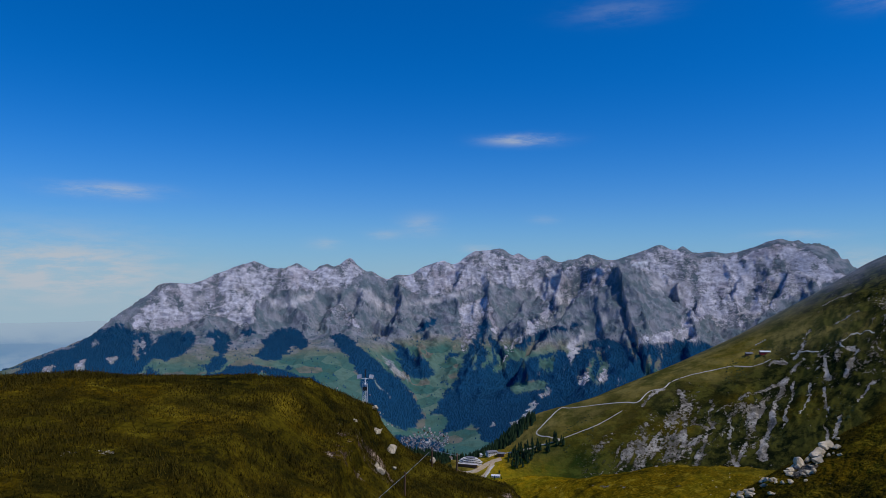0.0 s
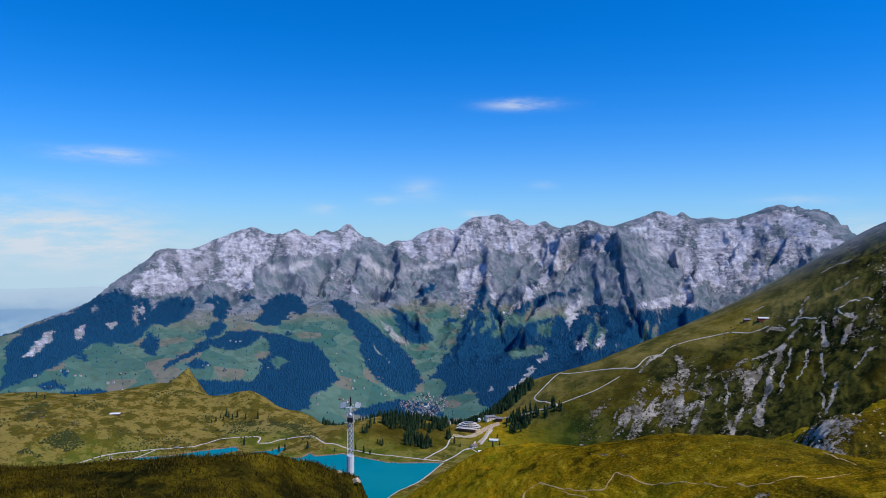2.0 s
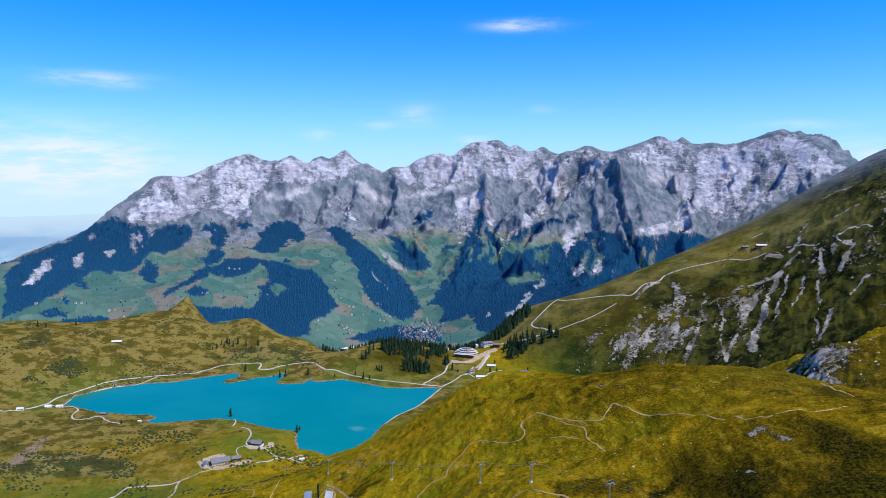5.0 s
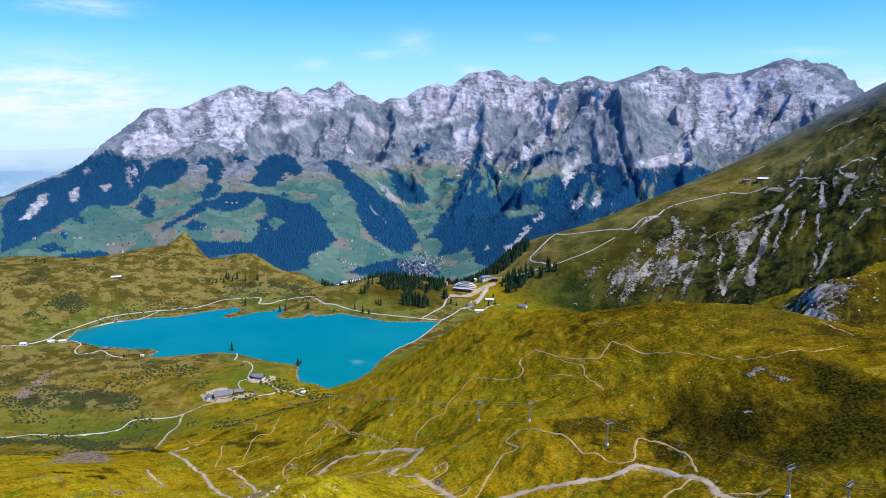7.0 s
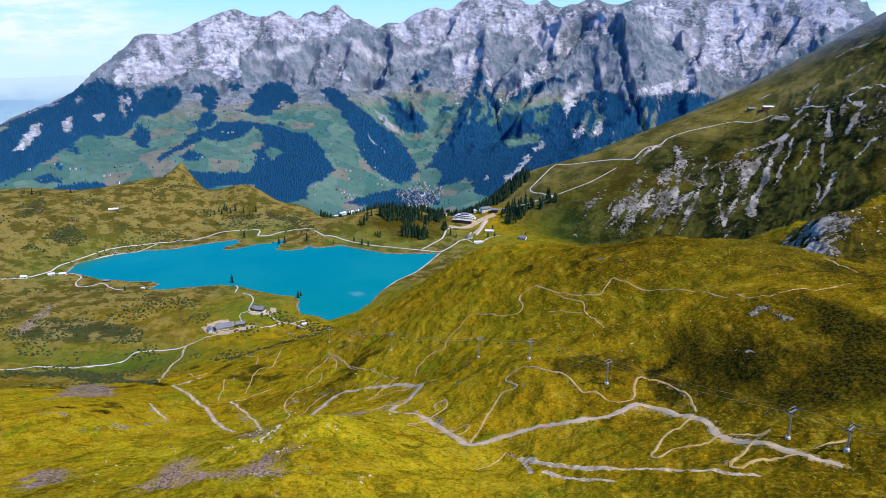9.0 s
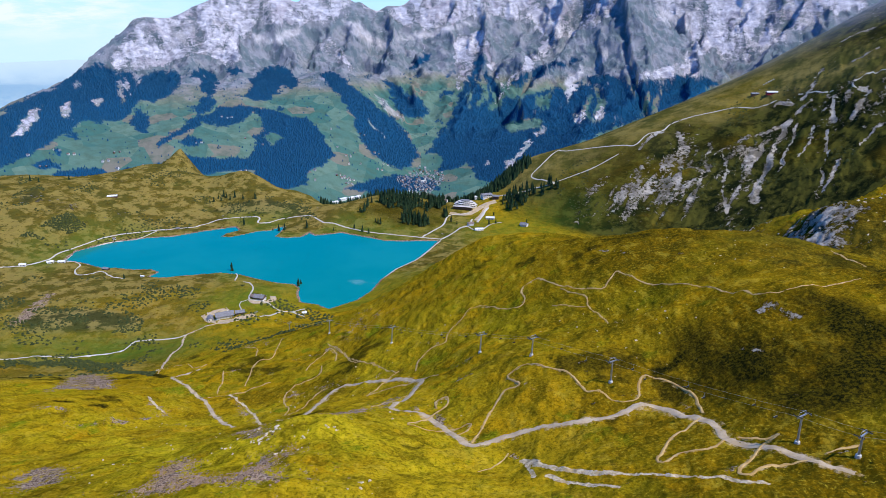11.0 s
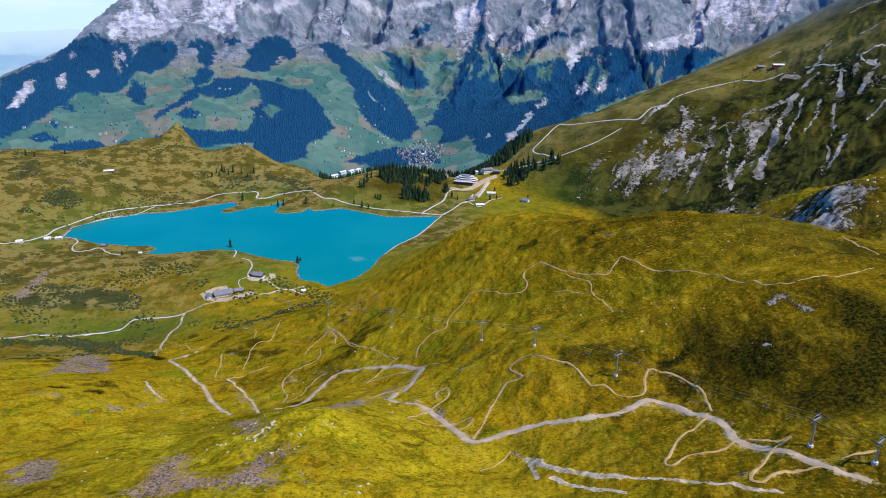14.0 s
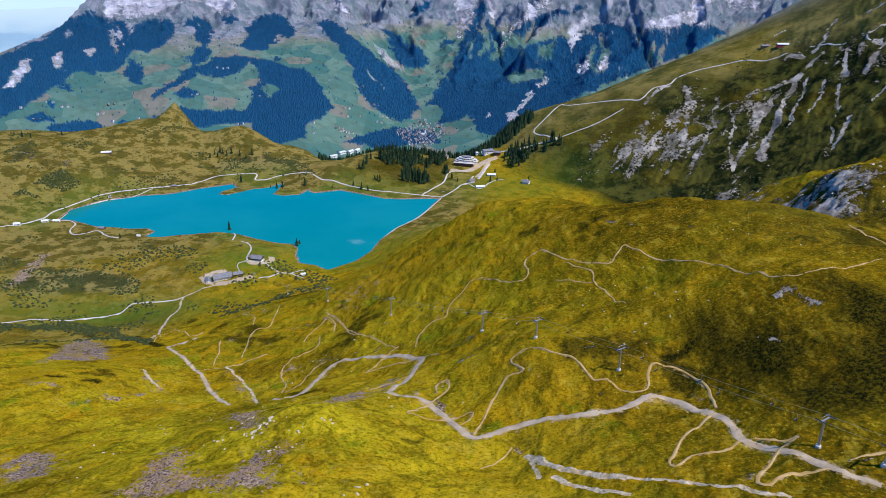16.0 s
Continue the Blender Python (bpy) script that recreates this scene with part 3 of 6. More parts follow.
def spine(x, y, line):
    """A sharp ridge: bearing, rise and reach of its crest, and the fall to each side."""
    crest = [(d * math.sin(radians(b)), 28.5 + d * math.cos(radians(b)), 374.9 + d * math.tan(radians(e))) for b, e, d in line]
    top = np.full(x.shape, -1e9)
    for (x0, y0, z0), (x1, y1, z1) in zip(crest[:-1], crest[1:]):
        s = np.clip(((x - x0) * (x1 - x0) + (y - y0) * (y1 - y0)) / ((x1 - x0) ** 2 + (y1 - y0) ** 2), 0, 1)
        fall = np.where(x < x0 + s * (x1 - x0), 1.7, 0.8)
        top = np.maximum(top, z0 + s * (z1 - z0) - fall * np.hypot(x - x0 - s * (x1 - x0), y - y0 - s * (y1 - y0)))
    return top


def far_relief(x, y, z):
    """What spurs, ribs and ledges add to the far range's landform."""
    b, d = np.degrees(np.arctan2(x, y - 30)), np.hypot(x, y - 30)
    gap = np.abs(d - np.interp(b, *zip(*CREST_REACH)))
    base = z
    for depth, width, line in GULLIES:
        z = z - depth * np.exp(-(away(x, y, line) / width) ** 2) * smooth(30, 250, gap)
    stand = np.full(x.shape, -1e9)
    for line in SPINES:
        stand = np.maximum(stand, spine(x + 14 * lumps(x, y, 90, 4, 0.6), y + 14 * lumps(y, x, 90, 4, 0.6), line))
    z = np.maximum(z, stand) + 6 * np.exp(-np.abs(z - stand) / 25)
    # the western slope is even below the rocks, the gorge and the eastern walls are ribbed
    even = smooth(40, 170, z) + (1 - smooth(40, 170, z)) * (0.10 + 0.55 * smooth(-420, -200, x))
    steep = smooth(-230, -60, z) * even
    warp = b + 1.6 * lumps(x, y, 500, 3) + 0.5 * lumps(x, y, 120, 2)
    lean = ridges(warp * 70, d * 0.42, 420, 2)
    spurs = ridges(warp * 70 + 110 * lean, d * 0.30, 260, 7, 0.64)
    z = z + steep * 105 * (np.minimum(spurs, 1.05) - 0.88) * (0.04 + 0.96 * smooth(20, 330, gap))
    z = z + steep * 34 * (ridges(x + 0.3 * z, y + 0.5 * z, 90, 7, 0.72) - 0.72) * (0.10 + 0.9 * smooth(10, 160, gap))
    # ledges of the dipping beds
    z = z + 2.6 * np.sin((z + 0.16 * x) / 8 + 5 * lumps(x, y, 200, 4)) * smooth(110, 230, z) * (0.3 + 0.7 * smooth(20, 160, gap))
    z = z + 5 * lumps(x, y, 60, 3) * (0.4 + 0.6 * even)
    return z - base


def height(x, y):
    """Height of the ground at any place."""
    x, y = np.asarray(x, float), np.asarray(y, float)
    r = np.hypot(x - HUB[0], y - HUB[1])
    z = sheet(x, y)
    # the sharp knoll at the shelf's edge
    z = z + 46 * np.maximum(0, 1 - np.hypot((x + 566) / 42, (y - 1550) / 60)) ** 1.3
    near, mid, far = smooth(90, 200, r) * (1 - smooth(900, 1100, r)), smooth(800, 1000, r) * (1 - smooth(2200, 2400, r)), smooth(2300, 2900, r)
    z = z + near * (3.0 * lumps(x, y, 45, 5, 0.55) + 1.7 * lumps(x + 4 * lumps(x, y, 20, 2), y, 19, 5, 0.6, True) + 0.8 * lumps(x, y, 6, 4, 0.65))
    shelf = mid * (1 - smooth(150, 350, x))
    z = z + shelf * (4.0 * lumps(x, y, 70, 4) + 1.2 * lumps(x, y, 16, 3, ridged=True))
    cliff = mid * smooth(180, 420, x) * smooth(8, 40, z) * (0.08 + 0.92 * smooth(170, 330, away(x, y, [q[:2] for q in ALP_RIDGE[:13]])))
    z = z + cliff * (8 * runnels(x, y) + 5 * lumps(x, y, 40, 4, 0.6, True) - 5)
    spur = smooth(230, 300, x) * smooth(430, 500, y) * (1 - smooth(760, 900, y))
    z = z + spur * (6 * lumps(x, y, 46, 5, 0.62, True) + 3 * lumps(x * 0.5 + y * 0.2, y - 0.4 * x, 12, 4, 0.6, True) - 16 * smooth(330, 430, x))
    out = np.where((r > 2250) & (y > 1200) & (np.abs(x) < y))
    if len(out[0]):
        z[out] = z[out] + far[out] * far_relief(x[out], y[out], z[out])
    # the lake's bed and banks
    wet = inside(x, y, LAKE)
    bank = shore(x, y)
    z = np.where(wet, np.minimum(z, -0.15 * np.minimum(bank, 60) - 0.3), np.where(bank < 260, z * smooth(-10, 90, bank) + np.minimum(z, 0.5 + 0.12 * bank) * (1 - smooth(-10, 90, bank)), z))
    z = np.where(~wet & (bank < 200) & (y < 1400), np.maximum(z, 0.35 + 0.02 * bank), z)
    # the brow at the start of the flight, and the rocky bench beside it
    lip = np.interp(x, (-30, -9.6, -7.5, -5, -3.7, -2.5, 1), (21.5, 23.0, 23.8, 25.5, 27.6, 28.4, 29)) + 0.7 * lumps(x, y, 5, 3)
    top = np.interp(x + 0.3 * lumps(y, x, 2.5, 3), (-30, -9.6, -7.5, -5, -3.7, -2.8, -2.5, -1.9, -1.2, 0.4, 2.7, 5, 12), (363.55, 363.46, 363.26, 362.92, 361.9, 361.6, 360.9, 360.3, 359.6, 359.0, 358.2, 356, 346))
    top = top + 0.16 * lumps(x, y, 6, 4) + 0.12 * lumps(x, y, 1.5, 3) + 0.035 * np.clip(y - lip, -16, 0)
    brow = top - 1.15 * np.logaddexp(0, (y - lip) * 2.5) / 2.5
    bench = 356.7 + 0.5 * lumps(x, y, 5, 4) + np.clip(0.45 * (x - 18.2), -4, 4) - 1.1 * np.logaddexp(0, np.maximum(y - 38.3 - 0.15 * (x - 18), 13.6 - x) * 1.2) / 1.2
    return np.maximum(z, np.maximum(brow, bench))


def spaced(*legs):
    """Radii, thick where the land is seen close: (from, to, steps) legs."""
    return np.concatenate([np.geomspace(a, b, n, endpoint=False) for a, b, n in legs])


RADII = spaced((3, 48, 14), (48, 72, 110), (72, 120, 50), (120, 230, 24), (230, 900, 300), (900, 1700, 210), (1700, 2400, 60), (2400, 4700, 330), (4700, 5000, 8))
ANGLES = np.radians(np.concatenate([np.linspace(-180, -40, 15, endpoint=False), np.linspace(-40, 40, 800), np.linspace(40, 180, 16)[1:-1]]))
GR, GA = np.meshgrid(RADII, ANGLES, indexing="ij")
GX, GY = HUB[0] + GR * np.sin(GA), HUB[1] + GR * np.cos(GA)
GZ = height(GX, GY)


def grid_mesh(name, gx, gy, gz, closed):
    rows, cols = gx.shape
    mesh = bpy.data.meshes.new(name)
    i, j = np.meshgrid(np.arange(rows - 1), np.arange(cols if closed else cols - 1), indexing="ij")
    k = (j + 1) % cols
    quads = np.stack([i * cols + j, i * cols + k, (i + 1) * cols + k, (i + 1) * cols + j], -1).reshape(-1, 4)[:, ::-1]
    mesh.vertices.add(rows * cols)
    mesh.vertices.foreach_set("co", np.stack([gx, gy, gz], -1).astype(np.float32).ravel())
    mesh.loops.add(len(quads) * 4)
    mesh.loops.foreach_set("vertex_index", quads.astype(np.int32).ravel())
    mesh.polygons.add(len(quads))
    mesh.polygons.foreach_set("loop_start", np.arange(0, len(quads) * 4, 4, dtype=np.int32))
    mesh.polygons.foreach_set("use_smooth", np.ones(len(quads), bool))
    mesh.update(calc_edges=True)
    return mesh


def layer(mesh, name, values):
    mesh.attributes.new(name, "FLOAT", "POINT").data.foreach_set("value", np.ascontiguousarray(values, np.float32).ravel())

# ---- ways: width in metres and course in plan ----
ROADS = {
    "service_road": (4.4, [(114.6, 198.3), (109.0, 203.9), (104.8, 212.4), (100.5, 219.1), (96.3, 225.8), (92.7, 230.2), (93.4, 238.6), (92.7, 247.9), (88.6, 256.3), (84.7, 264.8), (78.8, 268.8), (65.1, 263.7), (54.8, 262.3), (45.2, 264.3), (37.4, 266.5), (25.1, 267.2), (16.6, 264.5), (12.0, 264.1), (7.4, 270.6), (2.2, 284.3), (-2.3, 294.2), (-8.4, 304.1), (-18.3, 308.5), (-23.9, 313.4), (-20.5, 323.1), (-14.6, 335.9), (-11.7, 355.2), (-9.7, 367.3), (-18.4, 385.0), (-32.0, 397.1), (-46.4, 408.3), (-61.3, 415.7), (-67.7, 402.4), (-70.8, 375.5), (-74.2, 362.7), (-82.5, 359.3), (-89.4, 362.4)]),
    "valley_track": (3.6, [(-114.2, 370.3), (-127.8, 389.2), (-139.3, 407.8), (-154.0, 436.7), (-167.3, 455.7), (-179.8, 473.9), (-206.0, 511.2), (-196.1, 521.9), (-193.0, 532.8)]),
    "farm_road": (4, [(-246.6, 565.4), (-296.5, 709.9), (-299.7, 759.2), (-306.7, 797.4), (-287.2, 812.7), (-262.7, 824.4), (-245.5, 826.2)]),
    "meadow_road": (4.2, [(-481.3, 707.1), (-474.1, 714.2), (-446.8, 728.8), (-416.5, 729.1), (-400.3, 745.3), (-379.3, 754.0), (-368.2, 765.4), (-363.5, 786.2), (-334.2, 789.1), (-306.7, 797.4)]),
    "inn_path": (3.4, [(-225.5, 832.4), (-210.9, 841.8), (-199.9, 853.3), (-188.7, 854.3), (-170.9, 842.6)]),
    "inn_path_b": (3.2, [(-176.8, 874.4), (-199.9, 853.3), (-227.8, 884.1), (-253.0, 891.2), (-260.5, 937.6), (-271.0, 965.8), (-284.1, 975.4)]),
    "inn_path_c": (2, [(-251.4, 848.2), (-262.0, 874.6), (-258.6, 884.2), (-253.0, 891.2)]),
    "lakeside_path": (3.2, [(-327, 1032), (-315, 1029), (-302, 1007), (-298, 979)]),
    "lake_road": (4.2, [(-658, 1014), (-634, 1036), (-620, 1073), (-618, 1112), (-595, 1162), (-571, 1192), (-522, 1217), (-479, 1235), (-444, 1249), (-413, 1285), (-374, 1295), (-344, 1296), (-336, 1288), (-335, 1270), (-321, 1272), (-290, 1291), (-257, 1298), (-238, 1291), (-211, 1257), (-189, 1251), (-144, 1222), (-108, 1204), (-66, 1192), (-28, 1181), (4, 1174)]),
    "shore_path": (3.6, [(-620, 1073), (-595, 1069), (-579, 1072), (-560, 1054), (-552, 1021), (-529, 1003), (-512, 1022), (-487, 998), (-464, 993)]),
    "shore_path_b": (3, [(-595, 1069), (-599, 1110), (-587, 1142), (-562, 1171), (-526, 1188), (-504, 1221)]),
    "hotel_road": (5, [(-28, 1181), (-15, 1211), (9, 1253), (17, 1299), (27, 1315), (61, 1321)]),
    "hotel_road_b": (4.5, [(4, 1171), (28, 1210), (41, 1237), (53, 1245), (65, 1287)]),
    "hotel_road_c": (3.5, [(41, 1237), (53, 1245), (73, 1216), (96, 1252), (118, 1264)]),
    "lift_track": (7, [(73, 1267), (88, 1318), (99, 1344)]),
    "alp_road": (4.2, [(647, 1366), (612, 1378), (583, 1408), (525, 1423), (496, 1424), (465, 1415), (446, 1396), (415, 1393), (386, 1370), (364, 1383), (309, 1427), (261, 1459), (253, 1471), (215, 1425), (189, 1396), (206, 1362), (224, 1333), (174, 1356), (117, 1380)]),
    "alp_road_b": (3, [(224, 1333), (286, 1343), (352, 1361)]),
    "alp_road_c": (4, [(777, 1243), (765, 1268), (745, 1276), (727, 1267), (727, 1252)]),
    "alp_road_d": (3.5, [(679, 1351), (698, 1321), (714, 1297)]),
}
TRAILS = {
    "hill_trail": (1.1, [(-13.9, 393.4), (-12.1, 410.4), (-4.5, 419.3), (3.6, 418.3), (5.5, 429.7), (13.2, 444.5), (22.8, 454.5), (35.0, 441.5), (41.2, 431.0), (49.7, 423.8), (53.3, 432.2), (52.4, 444.8), (55.9, 451.4), (63.8, 453.7), (67.8, 441.5), (70.6, 430.3), (80.5, 412.3), (91.9, 399.5), (96.3, 403.6), (102.1, 409.5), (105.7, 403.4), (109.4, 397.7), (116.1, 385.8), (126.7, 367.4), (132.5, 354.8), (134.3, 338.6), (137.8, 318.4), (143.5, 311.6), (149.4, 310.4), (159.8, 312.7), (195.1, 334.6)]),
    "bike_trail": (1.3, [(12.1, 266.8), (15.6, 274.8), (18.2, 282.0), (21.2, 289.7), (25.0, 298.9), (28.4, 303.6), (34.3, 302.3), (33.9, 305.0), (30.6, 313.4), (32.2, 317.3), (40.0, 318.0), (47.4, 308.9), (54.6, 302.1), (57.8, 292.6), (60.0, 284.6), (64.5, 283.3), (68.1, 276.2), (75.1, 273.6), (78.6, 277.0), (80.7, 284.7), (82.6, 289.0), (85.6, 290.3), (92.8, 285.3), (96.4, 278.2), (97.6, 269.0), (94.1, 253.2)]),
    "loop_trail": (1.4, [(92.3, 250.2), (86.0, 244.4), (77.4, 236.9), (70.7, 225.9), (68.4, 223.1), (69.0, 219.5), (75.6, 224.3), (84.9, 224.4), (91.6, 229.1)]),
    "loop_trail_b": (1.4, [(106.3, 225.1), (101.6, 222.8), (96.0, 216.8), (86.7, 206.4), (86.0, 203.3), (87.9, 202.5), (94.4, 206.8), (107.2, 207.4)]),
    "loop_trail_c": (1.2, [(96.4, 229.4), (100.7, 226.8), (106.9, 224.7)]),
    "zigzag": (1.1, [(-94.3, 473.2), (-90.8, 500.0), (-85.4, 519.0), (-76.9, 503.0), (-74.2, 477.7)]),
    "zigzag_b": (1.1, [(-88.8, 534.9), (-70.1, 494.4), (-59.2, 457.9), (-40.8, 433.0)]),
    "zigzag_c": (1.1, [(-83.6, 476.3), (-82.1, 456.0), (-95.7, 443.9), (-99.4, 428.9), (-96.9, 414.9), (-89.1, 393.9), (-87.6, 376.7)]),
    "zigzag_d": (1.2, [(-70.2, 425.2), (-76.6, 420.9), (-78.7, 395.0), (-84.9, 373.7)]),
    "zigzag_e": (1.2, [(-40.6, 379.3), (-32.1, 394.9), (-24.2, 404.9)]),
    "zigzag_f": (1.1, [(-41.3, 380.1), (-27.8, 379.4), (-14.5, 375.2), (-0.3, 361.0)]),
    "zigzag_g": (1.1, [(-32.2, 322.8), (-23.8, 331.6), (-15.8, 338.4)]),
    "zigzag_h": (1.2, [(-1.6, 309.1), (-2.2, 319.0), (2.5, 322.0), (3.9, 315.8), (1.1, 308.0), (-8.8, 292.9), (-13.3, 284.5), (-6.7, 282.7), (2.0, 282.5)]),
    "zigzag_i": (1.2, [(4.2, 283.3), (11.5, 284.3), (12.4, 280.4), (5.3, 273.5)]),
    "zigzag_j": (1.2, [(-136.8, 466.1), (-139.4, 486.5), (-143.4, 524.3), (-132.7, 533.0), (-136.7, 581.9)]),
    "zigzag_k": (1.2, [(-147.6, 536.8), (-154.3, 565.0), (-170.6, 585.3), (-169.6, 632.9)]),
    "zigzag_l": (1.6, [(-156.8, 448.7), (-141.5, 450.7), (-129.5, 458.0), (-118.0, 465.1)]),
    "zigzag_m": (1.2, [(-154.5, 460.0), (-157.0, 479.7), (-164.3, 506.4)]),
    "zigzag_n": (1.4, [(-232.7, 545.6), (-262.2, 634.2), (-258.0, 652.1), (-202.5, 544.5), (-190.6, 544.2)]),
    "zigzag_o": (1, [(81.4, 388.1), (77.2, 393.9), (71.9, 398.2), (65.3, 404.3)]),
    "upper_trail": (1.1, [(215.3, 394.2), (211.3, 377.9), (209.9, 366.2), (212, 357.8)]),
    "fork_trail": (0.9, [(72.6, 419.5), (79.5, 405.7), (83.7, 398.9), (82.6, 387.4), (86.8, 374.1), (86.4, 342.6)]),
    "slope_trail": (0.9, [(-25.9, 403.5), (-42.4, 436.9), (-50.5, 444.9), (-65.5, 477.9), (-74.8, 507.8), (-87.4, 533.3)]),
    "spur_trail": (0.9, [(25.1, 255.5), (19.3, 247.1), (13.2, 243)]),
    "pylon_trail": (1.2, [(113.4, 210.4), (118.2, 211.1), (123.9, 211.3)]),
    "sandy_shore": (4, [(4, 1166), (-18, 1111), (-34, 1075), (-61, 1037), (-86, 991)]),
}

# ---- ground and lake ----
# bare limestone runs on the alp: width and course
SCARS = [
    (9, [(468, 1383), (468, 1329), (452, 1293), (433, 1246), (402, 1197), (379, 1160)]),
    (8, [(464, 1218), (439, 1185), (411, 1144)]),
    (13, [(637, 1291), (586, 1294), (531, 1284), (506, 1277)]),
    (7, [(588, 1262), (546, 1213), (513, 1169), (479, 1130), (470, 1117)]),
    (16, [(568, 1250), (544, 1227), (520, 1182)]),
    (9, [(642, 1291), (596, 1242), (556, 1181), (515, 1126), (510, 1102)]),
    (5, [(648, 1273), (610, 1220), (565, 1155)]),
    (4, [(656, 1240), (624, 1192), (602, 1166)]),
    (4, [(515, 1270), (505, 1225), (480, 1168), (472, 1118)]),
    (7, [(626, 1095), (600, 1068), (574, 1039)]),
    (4, [(662, 1205), (614, 1114), (571, 1044)]),
    (10, [(733, 1251), (727, 1221), (709, 1204), (692, 1189)]),
    (6, [(710, 1299), (689, 1244), (677, 1212)]),
    (6, [(661, 1105), (684, 1116), (705, 1129)]),
    (7, [(512, 1316), (490, 1276), (479, 1233), (460, 1271), (425, 1255), (392, 1261)]),
    (8, [(393, 1355), (431, 1391), (447, 1393)]),
    (12, [(644, 1357), (663, 1334)]),
    (8, [(686, 1311), (656, 1300)]),
    (12, [(799, 1452), (828, 1445), (849, 1427)]),
    (9, [(733, 1379), (695, 1341), (679, 1331)]),
    (5, [(1660, 3859), (1798, 3838)]),
    (8, [(766, 1346), (802, 1340)]),
]
ALP_MEADOW = [(290, 1468), (370, 1389), (470, 1425), (534, 1381), (613, 1363), (681, 1353), (712, 1313), (759, 1217), (837, 1359), (797, 1427), (645, 1528), (518, 1540), (393, 1550)]
ALP_ROCK = [(283, 1313), (353, 1316), (413, 1340), (467, 1379), (513, 1321), (505, 1268), (586, 1294), (641, 1294), (583, 1214), (501, 1151), (468, 1216), (420, 1186), (370, 1178), (321, 1174), (249, 1209)]
# the alp's dim lower flank, darkened by colour
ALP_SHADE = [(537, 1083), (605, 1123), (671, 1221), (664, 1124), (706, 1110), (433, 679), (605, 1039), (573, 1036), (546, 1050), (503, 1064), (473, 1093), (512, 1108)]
SPUR_ROCK = [(332, 692), (372, 712), (358, 639), (361, 602), (323, 525), (297, 525), (205, 412), (427, 1078), (458, 1070)]
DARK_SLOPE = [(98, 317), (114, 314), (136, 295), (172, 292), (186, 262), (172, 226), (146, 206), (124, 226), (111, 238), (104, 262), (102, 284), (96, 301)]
BENCH_SHRUBS = [[(-474, 714), (-436, 711), (-406, 732), (-348, 703), (-243, 566), (-228, 526), (-323, 649), (-392, 696), (-451, 678)], [(-388, 754), (-342, 775), (-323, 796), (-299, 767), (-297, 711), (-331, 693)]]
PALE_GULLY = [(-529, 807), (-547, 887), (-545, 939), (-529, 930), (-519, 850), (-516, 795)]
STRAW = [(-245, 381), (-191, 396), (-116, 367), (-35, 313), (-5, 284), (24, 254), (20, 218), (-45, 211), (-125, 234)]
WORN_PATCHES = []
WORN_PATCHES.append([(-22, 310), (-10, 318), (-4, 311), (4, 297), (3, 285), (-2, 286), (-7, 301), (-19, 306)])
WORN_PATCHES.append([(-37, 328), (-22, 349), (-16, 355), (-17, 333), (-27, 308), (-40, 285), (-53, 323)])
WORN_PATCHES.append([(25, 258), (32, 250), (32, 240), (29, 246), (24, 254)])
WORN_PATCHES.append([(34, 307), (39, 301), (39, 294), (34, 297)])
WORN_PATCHES.append([(94, 272), (94, 254), (92, 251), (91, 256), (92, 271)])
WORN_PATCHES.append([(83, 212), (88, 213), (87, 204), (81, 205)])
WORN_PATCHES.append([(79, 268), (86, 265), (87, 260), (81, 262)])
WORN_PATCHES.append([(11, 378), (21, 364), (21, 356), (12, 363)])
SCREES = []
SCREES.append([(-101, 223), (-99, 237), (-107, 272), (-94, 265), (-83, 236), (-65, 222), (-66, 249), (-57, 245), (-50, 226), (-48, 210)])
SCREES.append([(-194, 302), (-169, 303), (-144, 268), (-149, 258), (-166, 262)])
SCREES.append([(-284, 473), (-303, 524), (-355, 659), (-264, 537), (-232, 477)])
SCREES.append([(-239, 392), (-239, 402), (-214, 393), (-212, 387)])
SCREES.append([(-213, 374), (-198, 380), (-178, 395), (-168, 410), (-165, 404), (-183, 379), (-207, 368)])
SCREES.append([(-199, 450), (-183, 427), (-170, 410), (-163, 400), (-170, 405), (-187, 426)])
SCREES.append([(-147, 458), (-123, 421), (-108, 391), (-95, 359), (-107, 381), (-122, 407)])
SCREES.append([(-49, 282), (-45, 313), (-35, 331), (-31, 313), (-38, 285)])
SCREES.append([(-105, 336), (-87, 333), (-64, 262), (-76, 269)])
SCREES.append([(-59, 250), (-51, 250), (-44, 227), (-49, 228)])
CRAGLETS = [
    (5, [(97, 339), (106, 333)]),
    (5, [(143, 294), (154, 292)]),
    (6, [(128, 417), (150, 405)]),
    (5, [(125, 246), (133, 251)]),
    (3, [(120, 284), (126, 276)]),
    (3, [(-33, 448), (-27, 456)]),
    (4, [(6, 372), (15, 362)]),
    (4, [(9, 334), (15, 341)]),
    (4, [(168, 291), (157, 294)]),
    (3, [(33, 333), (38, 332)]),
    (4, [(100, 458), (115, 437)]),
    (4, [(-65, 259), (-65, 266)]),
    (4, [(136, 304), (141, 304)]),
]
HEDGES = [
    (4, [(-428, 696), (-404, 706), (-374, 695), (-334, 643), (-303, 624), (-297, 644), (-244, 553), (-218, 523)]),
    (2.5, [(-385, 590), (-368, 601), (-320, 559)]),
    (2, [(-237, 412), (-225, 409)]),
    (2.5, [(-211, 406), (-204, 406)]),
    (2.5, [(90, 292), (98, 294), (102, 297)]),
]
